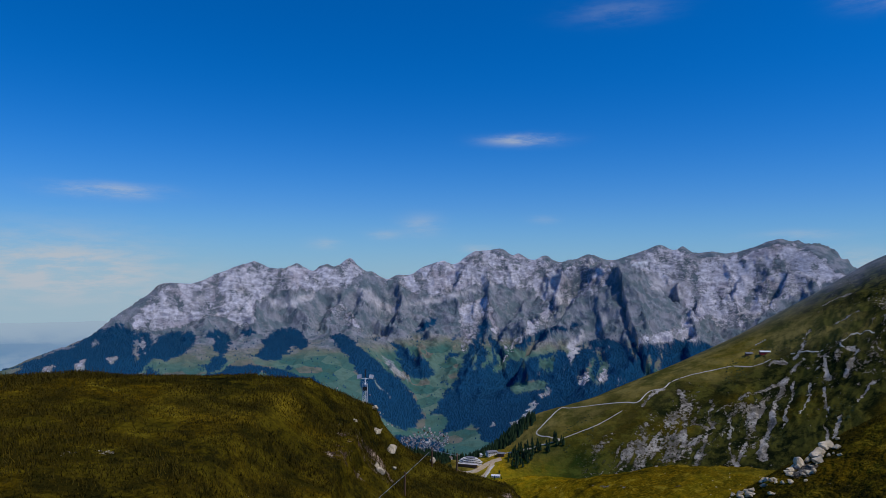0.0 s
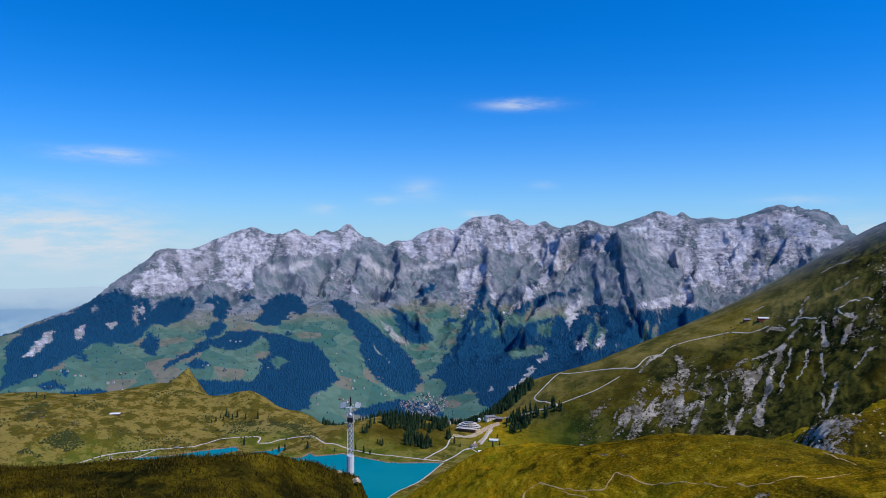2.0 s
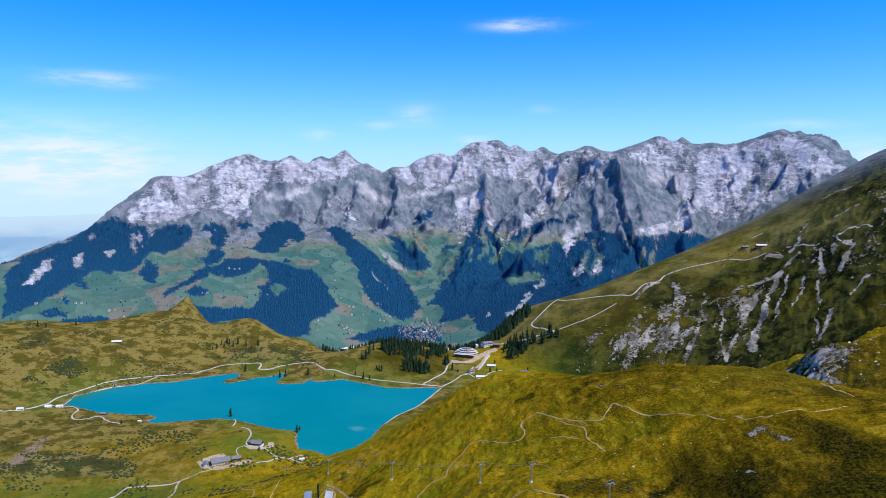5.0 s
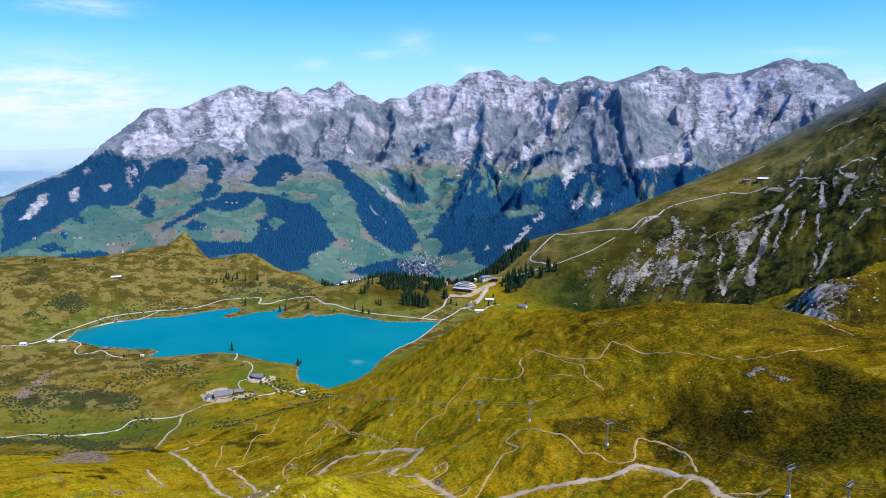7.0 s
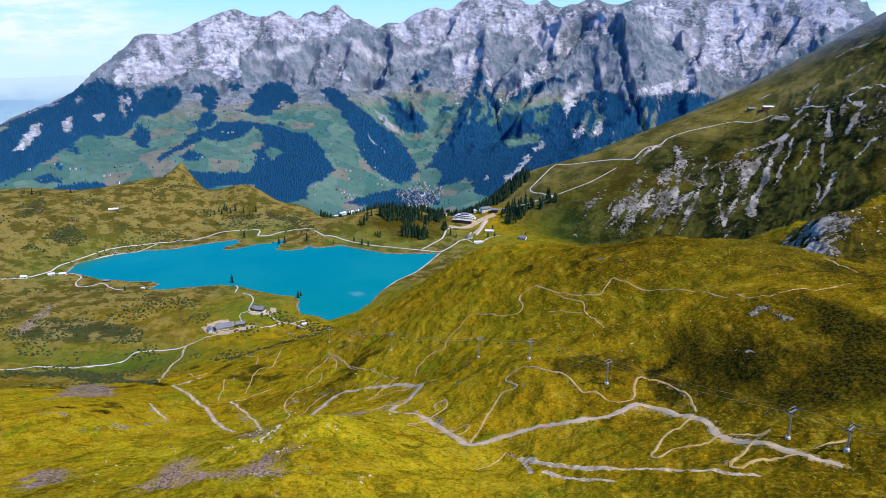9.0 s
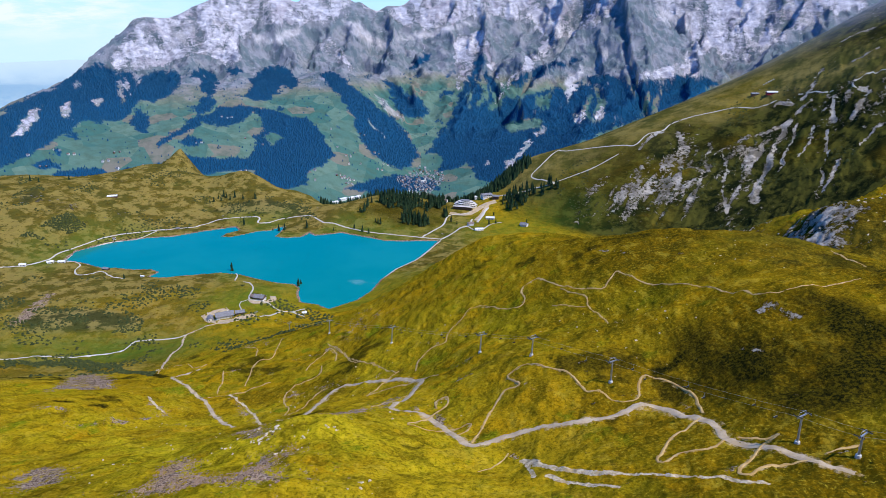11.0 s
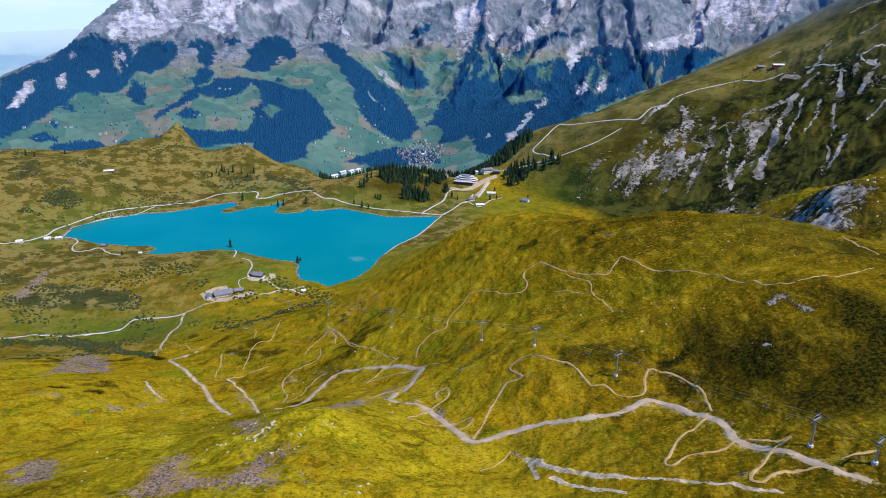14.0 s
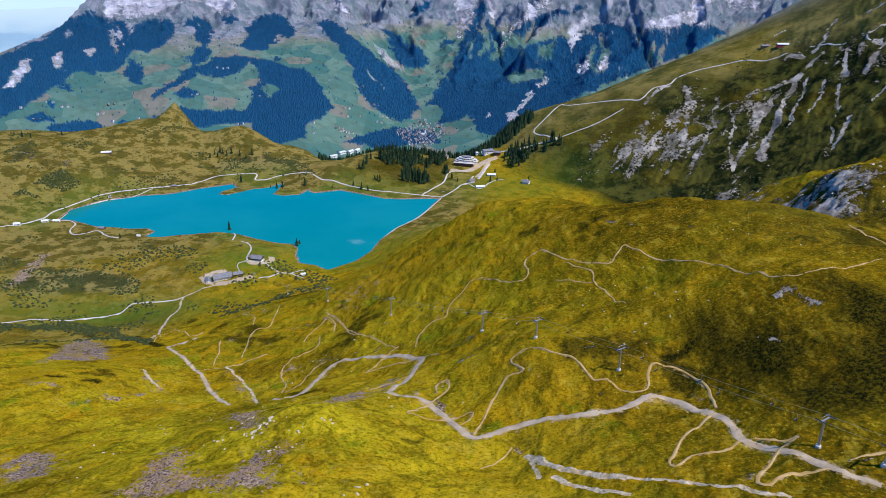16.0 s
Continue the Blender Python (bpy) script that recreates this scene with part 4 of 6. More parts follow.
BROOKS = [
    (2.6, [(30.1, 248.3), (33.5, 239.7), (38.9, 229.6), (47.9, 223.1), (55.1, 218.7)]),
    (1.4, [(55.1, 218.7), (67.7, 212.5), (76.9, 204.7), (89, 195.8)]),
    (2, [(34.7, 227.1), (37.5, 221.7), (46, 215.1), (52.5, 209.4)]),
    (1.2, [(30.5, 244.6), (30.7, 233), (30.2, 227.7)]),
    (1.6, [(-193.6, 442.3), (-179.5, 419.5), (-170.1, 409.8)]),
    (1.6, [(-143.5, 452.3), (-122.3, 419.1), (-109, 392.6), (-97.1, 362.8)]),
]
YARDS = [(13, [(-300, 848), (-283, 828), (-261, 822), (-246, 828), (-233, 838)]), (12, [(-296, 848), (-282, 855), (-273, 861)]), (11, [(-252, 887), (-239, 880), (-225, 898), (-227, 914)]), (14, [(23, 1324), (58, 1318), (92, 1352), (115, 1363)]), (9, [(70, 1279), (94, 1339), (99, 1354)])]
THICKETS = [[(-676, 1148), (-667, 1188), (-652, 1216), (-614, 1199), (-637, 1155), (-659, 1128), (-686, 1116)], [(-467, 1327), (-415, 1370), (-329, 1385), (-255, 1340), (-224, 1278), (-310, 1292), (-421, 1312)],
            [(-551, 844), (-519, 889), (-442, 881), (-374, 859), (-370, 811), (-449, 804), (-496, 783)], [(-765, 1244), (-749, 1317), (-720, 1279), (-711, 1223), (-738, 1203)]]
# cover of the far range, ring by ring: bearing and rise in degrees from the station
WOODS = []
WOODS.append([(-32.33, -7.03), (-30.46, -5.90), (-28.61, -5.29), (-26.64, -4.17), (-25.27, -3.61), (-24.20, -4.18), (-22.93, -4.31), (-23.03, -5.99), (-23.54, -7.02), (-24.20, -7.62), (-25.57, -7.74), (-27.07, -7.63), (-28.28, -8.36), (-29.65, -9.06), (-30.99, -9.74), (-32.81, -10.34)])
WOODS.append([(-24.06, -6.36), (-22.97, -5.36), (-22.42, -4.67), (-21.26, -4.29), (-20.05, -4.28), (-19.78, -4.85), (-20.08, -5.48), (-21.04, -6.08), (-22.09, -6.46), (-22.86, -6.17), (-23.54, -6.98)])
WOODS.append([(-23.56, -7.23), (-23.14, -7.00), (-22.70, -7.37), (-22.44, -7.94), (-22.84, -8.64), (-23.40, -8.60), (-23.65, -7.99)])
WOODS.append([(-18.98, -4.27), (-18.18, -4.16), (-17.37, -4.45), (-17.18, -5.15), (-17.41, -5.97), (-18.03, -6.29), (-18.43, -5.58), (-18.28, -4.81), (-18.98, -4.70)])
WOODS.append([(-18.59, -6.36), (-17.72, -6.13), (-17.56, -6.75), (-18.16, -7.30), (-18.84, -7.79), (-19.04, -7.26)])
WOODS.append([(-14.85, -4.99), (-13.72, -4.36), (-12.60, -4.03), (-11.53, -4.63), (-11.00, -5.35), (-11.47, -5.79), (-12.47, -5.50), (-12.96, -6.16), (-13.44, -6.72), (-14.75, -6.59), (-15.69, -6.38), (-14.91, -5.88), (-14.45, -5.45)])
WOODS.append([(-16.38, -4.21), (-15.42, -4.02), (-15.20, -4.46), (-15.70, -4.80), (-16.24, -4.61)])
WOODS.append([(-18.75, -8.15), (-18.06, -7.52), (-17.16, -7.08), (-15.65, -7.05), (-13.93, -7.42), (-12.60, -7.47), (-11.73, -7.99), (-10.83, -8.16), (-9.95, -8.73), (-9.31, -9.67), (-8.89, -10.60), (-8.69, -11.30), (-9.28, -11.98), (-10.36, -12.12), (-11.08, -12.60), (-10.89, -13.39), (-13.00, -13.87), (-14.81, -13.53), (-15.15, -12.15), (-16.47, -11.89), (-18.25, -12.21), (-19.54, -12.12), (-20.44, -10.46), (-19.61, -10.61), (-17.28, -11.03), (-15.29, -11.01), (-14.78, -10.13), (-14.96, -9.45), (-14.04, -9.04), (-14.06, -8.14), (-14.60, -7.53), (-15.30, -8.09), (-17.07, -8.58), (-18.25, -8.30)])
WOODS.append([(-22.22, -9.68), (-20.91, -8.90), (-19.36, -7.90), (-18.49, -7.63), (-18.31, -8.04), (-19.65, -8.76), (-20.95, -9.33), (-22.05, -9.95)])
WOODS.append([(-20.46, -9.36), (-19.69, -9.28), (-18.62, -9.56), (-18.68, -9.83), (-20.37, -9.81)])
WOODS.append([(-29.39, -11.18), (-28.98, -10.89), (-27.48, -10.84), (-26.17, -11.14), (-25.77, -11.65), (-26.10, -12.12), (-29.12, -11.87)])
WOODS.append([(-9.31, -4.89), (-8.39, -4.64), (-7.73, -5.05), (-6.17, -6.30), (-4.36, -7.94), (-3.43, -8.41), (-2.74, -9.35), (-1.81, -10.52), (-1.68, -11.46), (-2.07, -12.16), (-3.28, -12.42), (-4.46, -11.88), (-5.85, -10.69), (-6.64, -9.28), (-7.05, -7.80), (-7.80, -6.73), (-8.44, -5.81)])
WOODS.append([(-4.30, -5.42), (-3.37, -5.65), (-2.46, -6.67), (-1.55, -8.20), (-2.49, -8.28), (-3.41, -7.30), (-3.85, -6.33)])
WOODS.append([(-2.55, -6.21), (-1.30, -6.95), (-0.60, -8.07), (-1.45, -8.29), (-2.19, -7.32)])
WOODS.append([(-2.24, -4.39), (-1.58, -3.67), (-0.38, -3.27), (-0.57, -3.85), (-1.41, -4.30)])
WOODS.append([(-1.11, -11.32), (-0.14, -10.07), (1.05, -8.67), (1.52, -7.29), (1.98, -6.37), (2.67, -5.22), (2.85, -3.99), (3.58, -3.32), (3.96, -4.08), (4.16, -4.99), (4.72, -5.49), (5.01, -6.13), (4.19, -7.60), (4.76, -7.87), (5.48, -6.67), (6.65, -6.75), (7.56, -6.47), (9.83, -5.85), (10.54, -6.61), (11.17, -8.32), (11.17, -10.39), (8.44, -12.08), (7.51, -12.57), (4.66, -13.56), (3.51, -13.29), (2.97, -12.40), (2.25, -12.08), (1.29, -12.46), (-0.06, -12.92), (0.42, -11.80), (-0.24, -11.05)])
WOODS.append([(10.62, -8.34), (10.98, -6.29), (11.70, -5.15), (13.15, -4.86), (15.37, -5.17), (17.52, -5.21), (19.18, -4.82), (20.22, -4.79), (21.77, -5.22), (20.56, -6.33), (17.28, -7.69), (15.15, -8.66), (12.96, -9.64), (10.72, -10.63)])
WOODS.append([(5.93, -5.66), (6.83, -4.98), (8.18, -4.29), (10.86, -3.60), (11.75, -3.59), (10.88, -4.04), (8.20, -5.01), (6.67, -5.89)])
WOODS.append([(-30.72, -10.30), (-29.62, -10.17), (-28.54, -10.36), (-28.67, -10.76), (-30.55, -10.64)])
WOODS.append([(-7.86, -13.89), (-3.52, -12.84), (-0.64, -13.34), (0.32, -14.05), (-4.05, -14.56)])
CLEARINGS = []
CLEARINGS.append([(5.44, -8.98), (5.99, -8.56), (8.08, -8.25), (8.65, -8.61), (8.48, -8.98), (6.25, -9.62)])
CLEARINGS.append([(0.80, -13.68), (1.29, -12.74), (2.34, -12.17), (2.92, -12.92), (3.80, -13.38), (3.51, -13.81)])
CLEARINGS.append([(-14.15, -9.39), (-13.16, -9.26), (-12.65, -9.78), (-13.66, -10.10)])
CLEARINGS.append([(-24.26, -4.76), (-23.95, -4.36), (-23.83, -6.04), (-24.13, -6.69)])
CLEARINGS.append([(-27.18, -4.96), (-26.71, -4.74), (-26.69, -5.15), (-27.23, -5.28)])
CLIFFS = []
CLIFFS.append([(5.36, -12.43), (6.29, -11.48), (7.67, -9.96), (8.00, -10.28), (6.17, -12.32)])
CLIFFS.append([(7.89, -9.64), (8.79, -8.79), (9.09, -9.24), (8.18, -9.82)])
CLIFFS.append([(3.92, -12.07), (4.63, -11.69), (4.73, -11.97), (4.16, -12.25)])
CLIFFS.append([(-28.23, -6.53), (-27.44, -6.09), (-26.87, -6.61), (-27.36, -7.49), (-28.11, -7.02)])
CLIFFS.append([(-31.42, -8.29), (-31.00, -7.33), (-30.15, -6.72), (-29.37, -6.21), (-29.25, -6.86), (-30.92, -8.26)])
CLIFFS.append([(-23.90, -4.99), (-23.42, -4.46), (-23.38, -5.89), (-23.87, -6.12)])
CLIFFS.append([(-26.13, -6.08), (-25.51, -5.91), (-25.17, -6.30), (-25.82, -6.64)])
CLIFFS.append([(12.66, -8.29), (13.18, -7.10), (13.74, -7.44), (13.43, -8.35), (12.90, -8.55)])
CLIFFS.append([(14.23, -8.24), (14.65, -7.78), (15.14, -8.43), (14.48, -8.68)])
CLIFFS.append([(15.35, -4.91), (17.04, -4.39), (19.10, -3.83), (19.34, -2.76), (19.73, -3.48), (20.70, -4.61), (20.19, -4.88), (17.50, -4.95), (15.37, -5.22)])
CLIFFS.append([(-5.02, -6.46), (-3.87, -7.25), (-2.73, -8.42), (-3.43, -8.23), (-4.53, -7.29)])
CLIFFS.append([(-5.77, -8.38), (-5.14, -9.08), (-4.13, -10.03), (-4.41, -10.07), (-5.33, -9.22)])
CLIFFS.append([(11.08, -8.33), (11.94, -7.40), (12.23, -7.84), (11.47, -8.87)])
CRAGS = []
CRAGS.append([(-24.53, -3.72), (-23.83, -2.63), (-22.64, -0.53), (-20.07, -0.30), (-17.54, 0.90), (-15.42, 1.52), (-14.23, 0.69), (-12.05, 1.33), (-10.14, 0.69), (-7.67, 1.81), (-6.30, 0.69), (-6.61, -0.70), (-9.57, -1.12), (-12.20, -1.02), (-13.48, -0.80), (-14.84, -1.95), (-15.40, -3.67), (-16.27, -3.87), (-17.47, -3.19), (-19.15, -3.37), (-20.82, -3.83), (-22.84, -4.15)])
CRAGS.append([(-10.09, -2.52), (-8.05, -1.92), (-7.77, -2.68), (-6.12, -4.80), (-4.76, -5.46), (-3.81, -4.47), (-1.50, -4.75), (-0.21, -5.67), (1.28, -6.69), (0.81, -7.98), (-0.37, -8.44), (-1.53, -6.81), (-2.45, -5.89), (-3.12, -6.66), (-1.93, -8.43), (-2.86, -8.28), (-3.87, -6.84), (-5.25, -6.32), (-6.58, -4.80), (-7.90, -3.66), (-8.96, -3.16)])
CRAGS.append([(-5.95, 0.47), (-3.25, 0.25), (-0.98, 1.55), (2.62, 2.65), (5.75, 2.38), (8.43, 1.72), (10.21, 1.07), (12.35, 1.82), (12.89, 1.39), (11.14, -0.09), (10.07, -0.74), (9.22, -1.70), (8.33, -1.93), (7.54, -1.18), (5.82, -0.82), (4.00, -0.38), (1.28, -1.04), (-0.55, -1.61), (-3.28, -0.80)])
CRAGS.append([(3.71, -2.60), (4.51, -3.86), (5.17, -5.03), (6.10, -5.03), (7.24, -3.40), (9.68, -2.19), (9.32, -3.21), (7.74, -4.61), (6.39, -5.75), (5.25, -6.77), (4.01, -8.16), (4.65, -6.68), (5.00, -5.67), (4.15, -4.54)])
CRAGS.append([(10.20, -0.61), (11.99, 0.42), (14.00, 1.55), (13.72, 0.37), (13.44, -0.61), (11.91, -1.48), (9.69, -2.41), (7.71, -3.71), (8.21, -2.50)])
CRAGS.append([(15.15, 1.37), (17.75, 2.74), (19.49, 2.31), (21.83, 1.79), (24.11, 1.99), (26.23, 2.87), (27.72, 2.38), (29.22, 1.51), (30.60, 0.14), (29.09, -0.17), (28.10, -0.75), (26.39, -1.75), (24.64, -3.04), (23.17, -3.91), (21.11, -3.32), (19.67, -3.18), (19.41, -1.57), (16.68, 0.53)])
CRAGS.append([(1.28, -2.51), (3.56, -1.62), (4.48, -2.29), (3.59, -3.86), (2.49, -5.68), (1.28, -7.06), (0.34, -6.68), (1.56, -4.99)])
FANS = []
FANS.append([(-7.41, -0.61), (-6.00, -1.06), (-5.03, -2.03), (-3.68, -2.49), (-3.96, -2.89), (-5.59, -2.56), (-6.83, -1.67)])
FANS.append([(-14.46, -1.43), (-13.89, -1.74), (-13.05, -2.18), (-12.14, -1.54), (-10.37, -1.25), (-10.49, -1.82), (-12.72, -2.45), (-14.00, -2.21)])
FANS.append([(7.61, -0.39), (8.57, 0.22), (10.76, 0.55), (9.93, -0.57), (8.82, -1.88), (7.82, -1.44)])
FANS.append([(16.69, 0.40), (18.79, 0.02), (20.23, -0.65), (19.58, -1.66), (18.48, -1.24), (16.98, -0.74)])
FANS.append([(10.49, -5.26), (11.42, -4.17), (11.71, -4.52), (10.82, -6.60), (10.58, -7.52), (9.95, -8.90), (9.63, -11.12), (9.16, -11.14), (9.64, -9.19), (10.13, -7.66)])
FANS.append([(13.44, -5.34), (13.98, -5.47), (14.45, -7.33), (15.16, -8.84), (14.42, -8.32), (13.71, -6.90)])
FANS.append([(-3.76, -2.26), (-1.47, -1.83), (1.28, -1.17), (4.45, -0.29), (4.46, -0.60), (1.28, -1.61), (-1.47, -2.27)])
FANS.append([(-19.38, -1.47), (-18.53, -1.06), (-18.48, -1.48), (-20.30, -2.71), (-20.70, -2.62)])
FANS.append([(12.24, -4.47), (13.48, -2.91), (13.67, -3.17), (12.69, -4.46)])
SNOW = []
SNOW.append([(15.38, 1.04), (16.60, 1.69), (16.90, 1.44), (16.23, 0.95)])
PYRAMID = []
PYRAMID.append([(14.05, 2.05), (15.37, 1.21), (16.71, 0.11), (18.99, -2.42), (19.27, -3.87), (17.03, -4.26), (14.91, -4.92), (12.26, -4.87), (10.48, -5.08), (8.68, -5.64), (6.87, -6.39), (6.17, -6.12), (8.63, -4.06), (10.81, -2.49), (13.57, -0.74)])


FOREST = [(-146, 1285), (-130, 1318), (-96, 1352), (-60, 1392), (-36, 1402), (10, 1398), (21, 1324), (10, 1269), (-36, 1235), (-75, 1225), (-127, 1245)]


def soft_inside(x, y, ring, edge):
    ring = np.array(ring, float)
    (x0, y0), (x1, y1) = ring.min(0) - edge, ring.max(0) + edge
    near = np.where((x > x0) & (x < x1) & (y > y0) & (y < y1))
    cover = np.zeros(np.shape(x))
    if len(near[0]):
        px, py = x[near], y[near]
        d = away(px, py, ring, True)
        cover[near] = smooth(-edge, edge, np.where(inside(px, py, ring), d, -d))
    return cover


def along(x, y, line, width, soft=0.5):
    """1 on a strip of that width, fading at its edges; the width tapers to two thirds at the ends."""
    line = np.asarray(line, float)
    (x0, y0), (x1, y1) = line.min(0) - 2 * width, line.max(0) + 2 * width
    near = np.where((x > x0) & (x < x1) & (y > y0) & (y < y1))
    cover = np.zeros(np.shape(x))
    if len(near[0]):
        cover[near] = 1 - smooth(width * (0.5 - 0.5 * soft), width * (0.5 + 0.5 * soft), away(x[near], y[near], line))
    return cover


def sighted(x, y, z):
    """Bearing and rise in degrees of a place from the station on the flight."""
    return np.degrees(np.arctan2(x - STATION[0], y - STATION[1])), np.degrees(np.arctan2(z - STATION[2], np.hypot(x - STATION[0], y - STATION[1])))


def layers(x, y, z):
    """How much rock, wood, heath and so on covers each place."""
    r = np.hypot(x - HUB[0], y - HUB[1])
    bump = lumps(x, y, 120, 4)
    far = smooth(1650, 2000, r) * (y > 1000)
    wob = x + 34 * lumps(x, y, 130, 5, 0.6), y + 44 * lumps(y, x, 130, 5, 0.6)
    wood, crags, fan, snow, rock = (np.zeros(x.shape) for k in range(5))
    out = np.where((r > 1650) & (y > 1000) & (np.abs(x) < 0.85 * y))
    if len(out[0]):
        fx, fy, fz = x[out], y[out], z[out]
        b, e = sighted(fx, fy, fz)
        ragged = lumps(fx + 0.7 * fz, fy + 1.3 * fz, 60, 6, 0.7)
        b, e = b + 0.55 * ragged, e + 0.36 * lumps(fy - fz, fx + 0.8 * fz, 50, 6, 0.7)
        w, c, f, k, cut, pyr = (np.zeros(fx.shape) for n in range(6))
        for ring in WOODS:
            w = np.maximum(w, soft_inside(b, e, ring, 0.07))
        for ring in CLEARINGS:
            cut = np.maximum(cut, soft_inside(b, e, ring, 0.08))
        for ring in CRAGS:
            c = np.maximum(c, soft_inside(b, e, ring, 0.30))
        for ring in FANS:
            f = np.maximum(f, soft_inside(b, e, ring, 0.16))
        for ring in SNOW:
            k = np.maximum(k, soft_inside(b, e, ring, 0.06))
        cliff = np.zeros(fx.shape)
        for ring in CLIFFS:
            cliff = np.maximum(cliff, soft_inside(b, e, ring, 0.12))
        for ring in PYRAMID:
            pyr = np.maximum(pyr, soft_inside(b, e, ring, 0.2))
        green = (1 - smooth(20, 110, fz + 30 * ragged)) * (fx < 100)
        w = w * smooth(-0.95, -0.75, lumps(fx, fy, 40, 4))
        w = np.maximum(w, green * smooth(0.40, 0.46, lumps(fx, fy, 75, 5, 0.6)) * smooth(-0.1, 0.2, lumps(fx + 900, fy, 420, 2)))
        fall = np.degrees(np.arctan2(fx, fy - 30)) * 70 + 30 * lumps(fx, fy, 200, 3)
        gully = lumps(fall, fz * 0.35 + fy * 0.12, 42, 5, 0.62)
        w = w * (1 - cut) * (1 - smooth(0.25, 0.5, cliff * (0.62 + 0.9 * gully)))
        w = w * (1 - smooth(0.16, 0.40, gully * smooth(60, 160, fx) * smooth(-140, -40, fz)))
        lofty = smooth(-20, 130, fz + 30 * ragged)
        q = 0.13 * lofty + 0.46 * c + 0.70 * cliff * (0.6 + 0.8 * gully) + (0.12 + 0.34 * lofty) * gully + 0.12 * lofty * ragged
        q = q - 0.16 * pyr * (1 - c) - 0.5 * green * (1 - cliff)
        wood[out], crags[out], fan[out], snow[out], rock[out] = w, c, np.maximum(f, 0.5 * cliff), k, q
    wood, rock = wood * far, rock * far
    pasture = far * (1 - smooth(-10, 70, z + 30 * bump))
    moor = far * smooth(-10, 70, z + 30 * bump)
    rock = rock * (1 - 0.9 * smooth(0.3, 0.7, wood))
    scree = np.zeros(x.shape)
    close = np.where((r > 150) & (r < 800))
    cx, cy = x[close], y[close]
    sway = x.copy(), y.copy()
    sway[0][close], sway[1][close] = cx + 4 * lumps(cx, cy, 12, 5, 0.6), cy + 4 * lumps(cy, cx, 12, 5, 0.6)
    wave = x.copy(), y.copy()
    wave[0][close], wave[1][close] = cx + 1.5 * lumps(cx, cy, 6, 3), cy + 1.5 * lumps(cy, cx, 6, 3)
    for ring in SCREES:
        scree = np.maximum(scree, 0.62 * soft_inside(*sway, ring, 8))
    streak = smooth(0.10, 0.50, runnels(x, y) + 0.35 * lumps(x, y, 60, 4))
    patch = lumps(x, y, 110, 4)
    face = smooth(900, 1000, r) * (1 - smooth(1900, 2100, r)) * smooth(180, 260, x) * smooth(6, 24, z)
    bare = np.maximum(soft_inside(wob[0], wob[1], ALP_ROCK, 60), 0.55 * smooth(-0.2, 0.4, lumps(x, y, 200, 3)))
    scar, lea = np.zeros(x.shape), np.zeros(x.shape)
    high = np.where((r > 950) & (r < 2100) & (x > 100))
    if len(high[0]):
        hx, hy = x[high], y[high]
        run = np.zeros(hx.shape)
        jog = hx + 9 * lumps(hx, hy, 24, 5, 0.65), hy + 9 * lumps(hy, hx, 24, 5, 0.65)
        for width, line in SCARS:
            run = np.maximum(run, along(*jog, line, 1.25 * width, 1.0))
        scar[high] = run
        lea[high] = 1 - smooth(70, 210, away(hx, hy, [q[:2] for q in ALP_RIDGE[:13]]) + 60 * patch[high])
    face = face * (1 - lea)
    rock = np.maximum(rock, face * (0.14 + 0.12 * bare + (0.08 + 0.30 * bare) * streak + 0.16 * patch))
    lea = np.maximum(lea, soft_inside(wob[0], wob[1], ALP_MEADOW, 40))
    rock = np.maximum(rock, scar * (0.66 + 0.3 * patch))
    spur = soft_inside(x + 20 * lumps(x, y, 40, 3), y, SPUR_ROCK, 45) * smooth(440, 500, r)
    rock = np.maximum(rock, spur * (0.47 + 0.40 * lumps(x * 0.5 + y * 0.2, y - 0.4 * x, 14, 4, 0.6, True) + 0.25 * lumps(x, y, 50, 3)))
    rock = np.maximum(rock, (r > 200) * (r < 1000) * 0.20 * smooth(0.1, 0.6, lumps(x, y, 60, 3)))
    shelf = smooth(950, 1100, r) * (1 - smooth(1700, 1850, r)) * (1 - smooth(20, 120, x))
    rock = np.maximum(rock, shelf * 0.25 * smooth(0, 0.6, lumps(x, y, 80, 3)))
    scree = np.maximum(scree, 0.30 * smooth(0.15, 0.6, lumps(x, y, 40, 3)) * (r > 200) * (r < 700) * (x < 0))
    scree = np.maximum(scree, 0.62 * soft_inside(x + 8 * lumps(x, y, 20, 3), y, PALE_GULLY, 8))
    for ring in WORN_PATCHES:
        scree = np.maximum(scree, 0.42 * soft_inside(*wave, ring, 3.5))
    for width, line in CRAGLETS:
        rock = np.maximum(rock, 0.34 * along(*sway, line, 1.8 * width, 1.0))
    brook = np.zeros(x.shape)
    for width, line in BROOKS:
        brook = np.maximum(brook, along(*wave, line, 1.1 * width, 0.8))
    heath = shelf * 0.8
    rank = np.zeros(x.shape)
    for ring in THICKETS:
        heath = np.maximum(heath, soft_inside(x, y, ring, 20))
    heath = np.maximum(heath, 0.55 * smooth(640, 760, r) * (1 - smooth(1000, 1100, r)) * (1 - smooth(-330, -250, x)))
    near = (r > 150) * (r < 800)
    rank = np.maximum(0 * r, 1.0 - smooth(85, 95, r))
    shrub_shade = near * soft_inside(x + 22 * lumps(x, y, 30, 4), y + 22 * lumps(y, x, 30, 4), DARK_SLOPE, 14) * np.clip(0.82 + 1.2 * lumps(x, y, 20, 5, 0.65), 0.1, 1)
    # the brow's turf takes the same dark tone, unevenly
    shrub_shade = np.maximum(shrub_shade, (r < 90) * np.clip(0.77 + 0.5 * lumps(x, y, 1.8, 4), 0, 0.98))
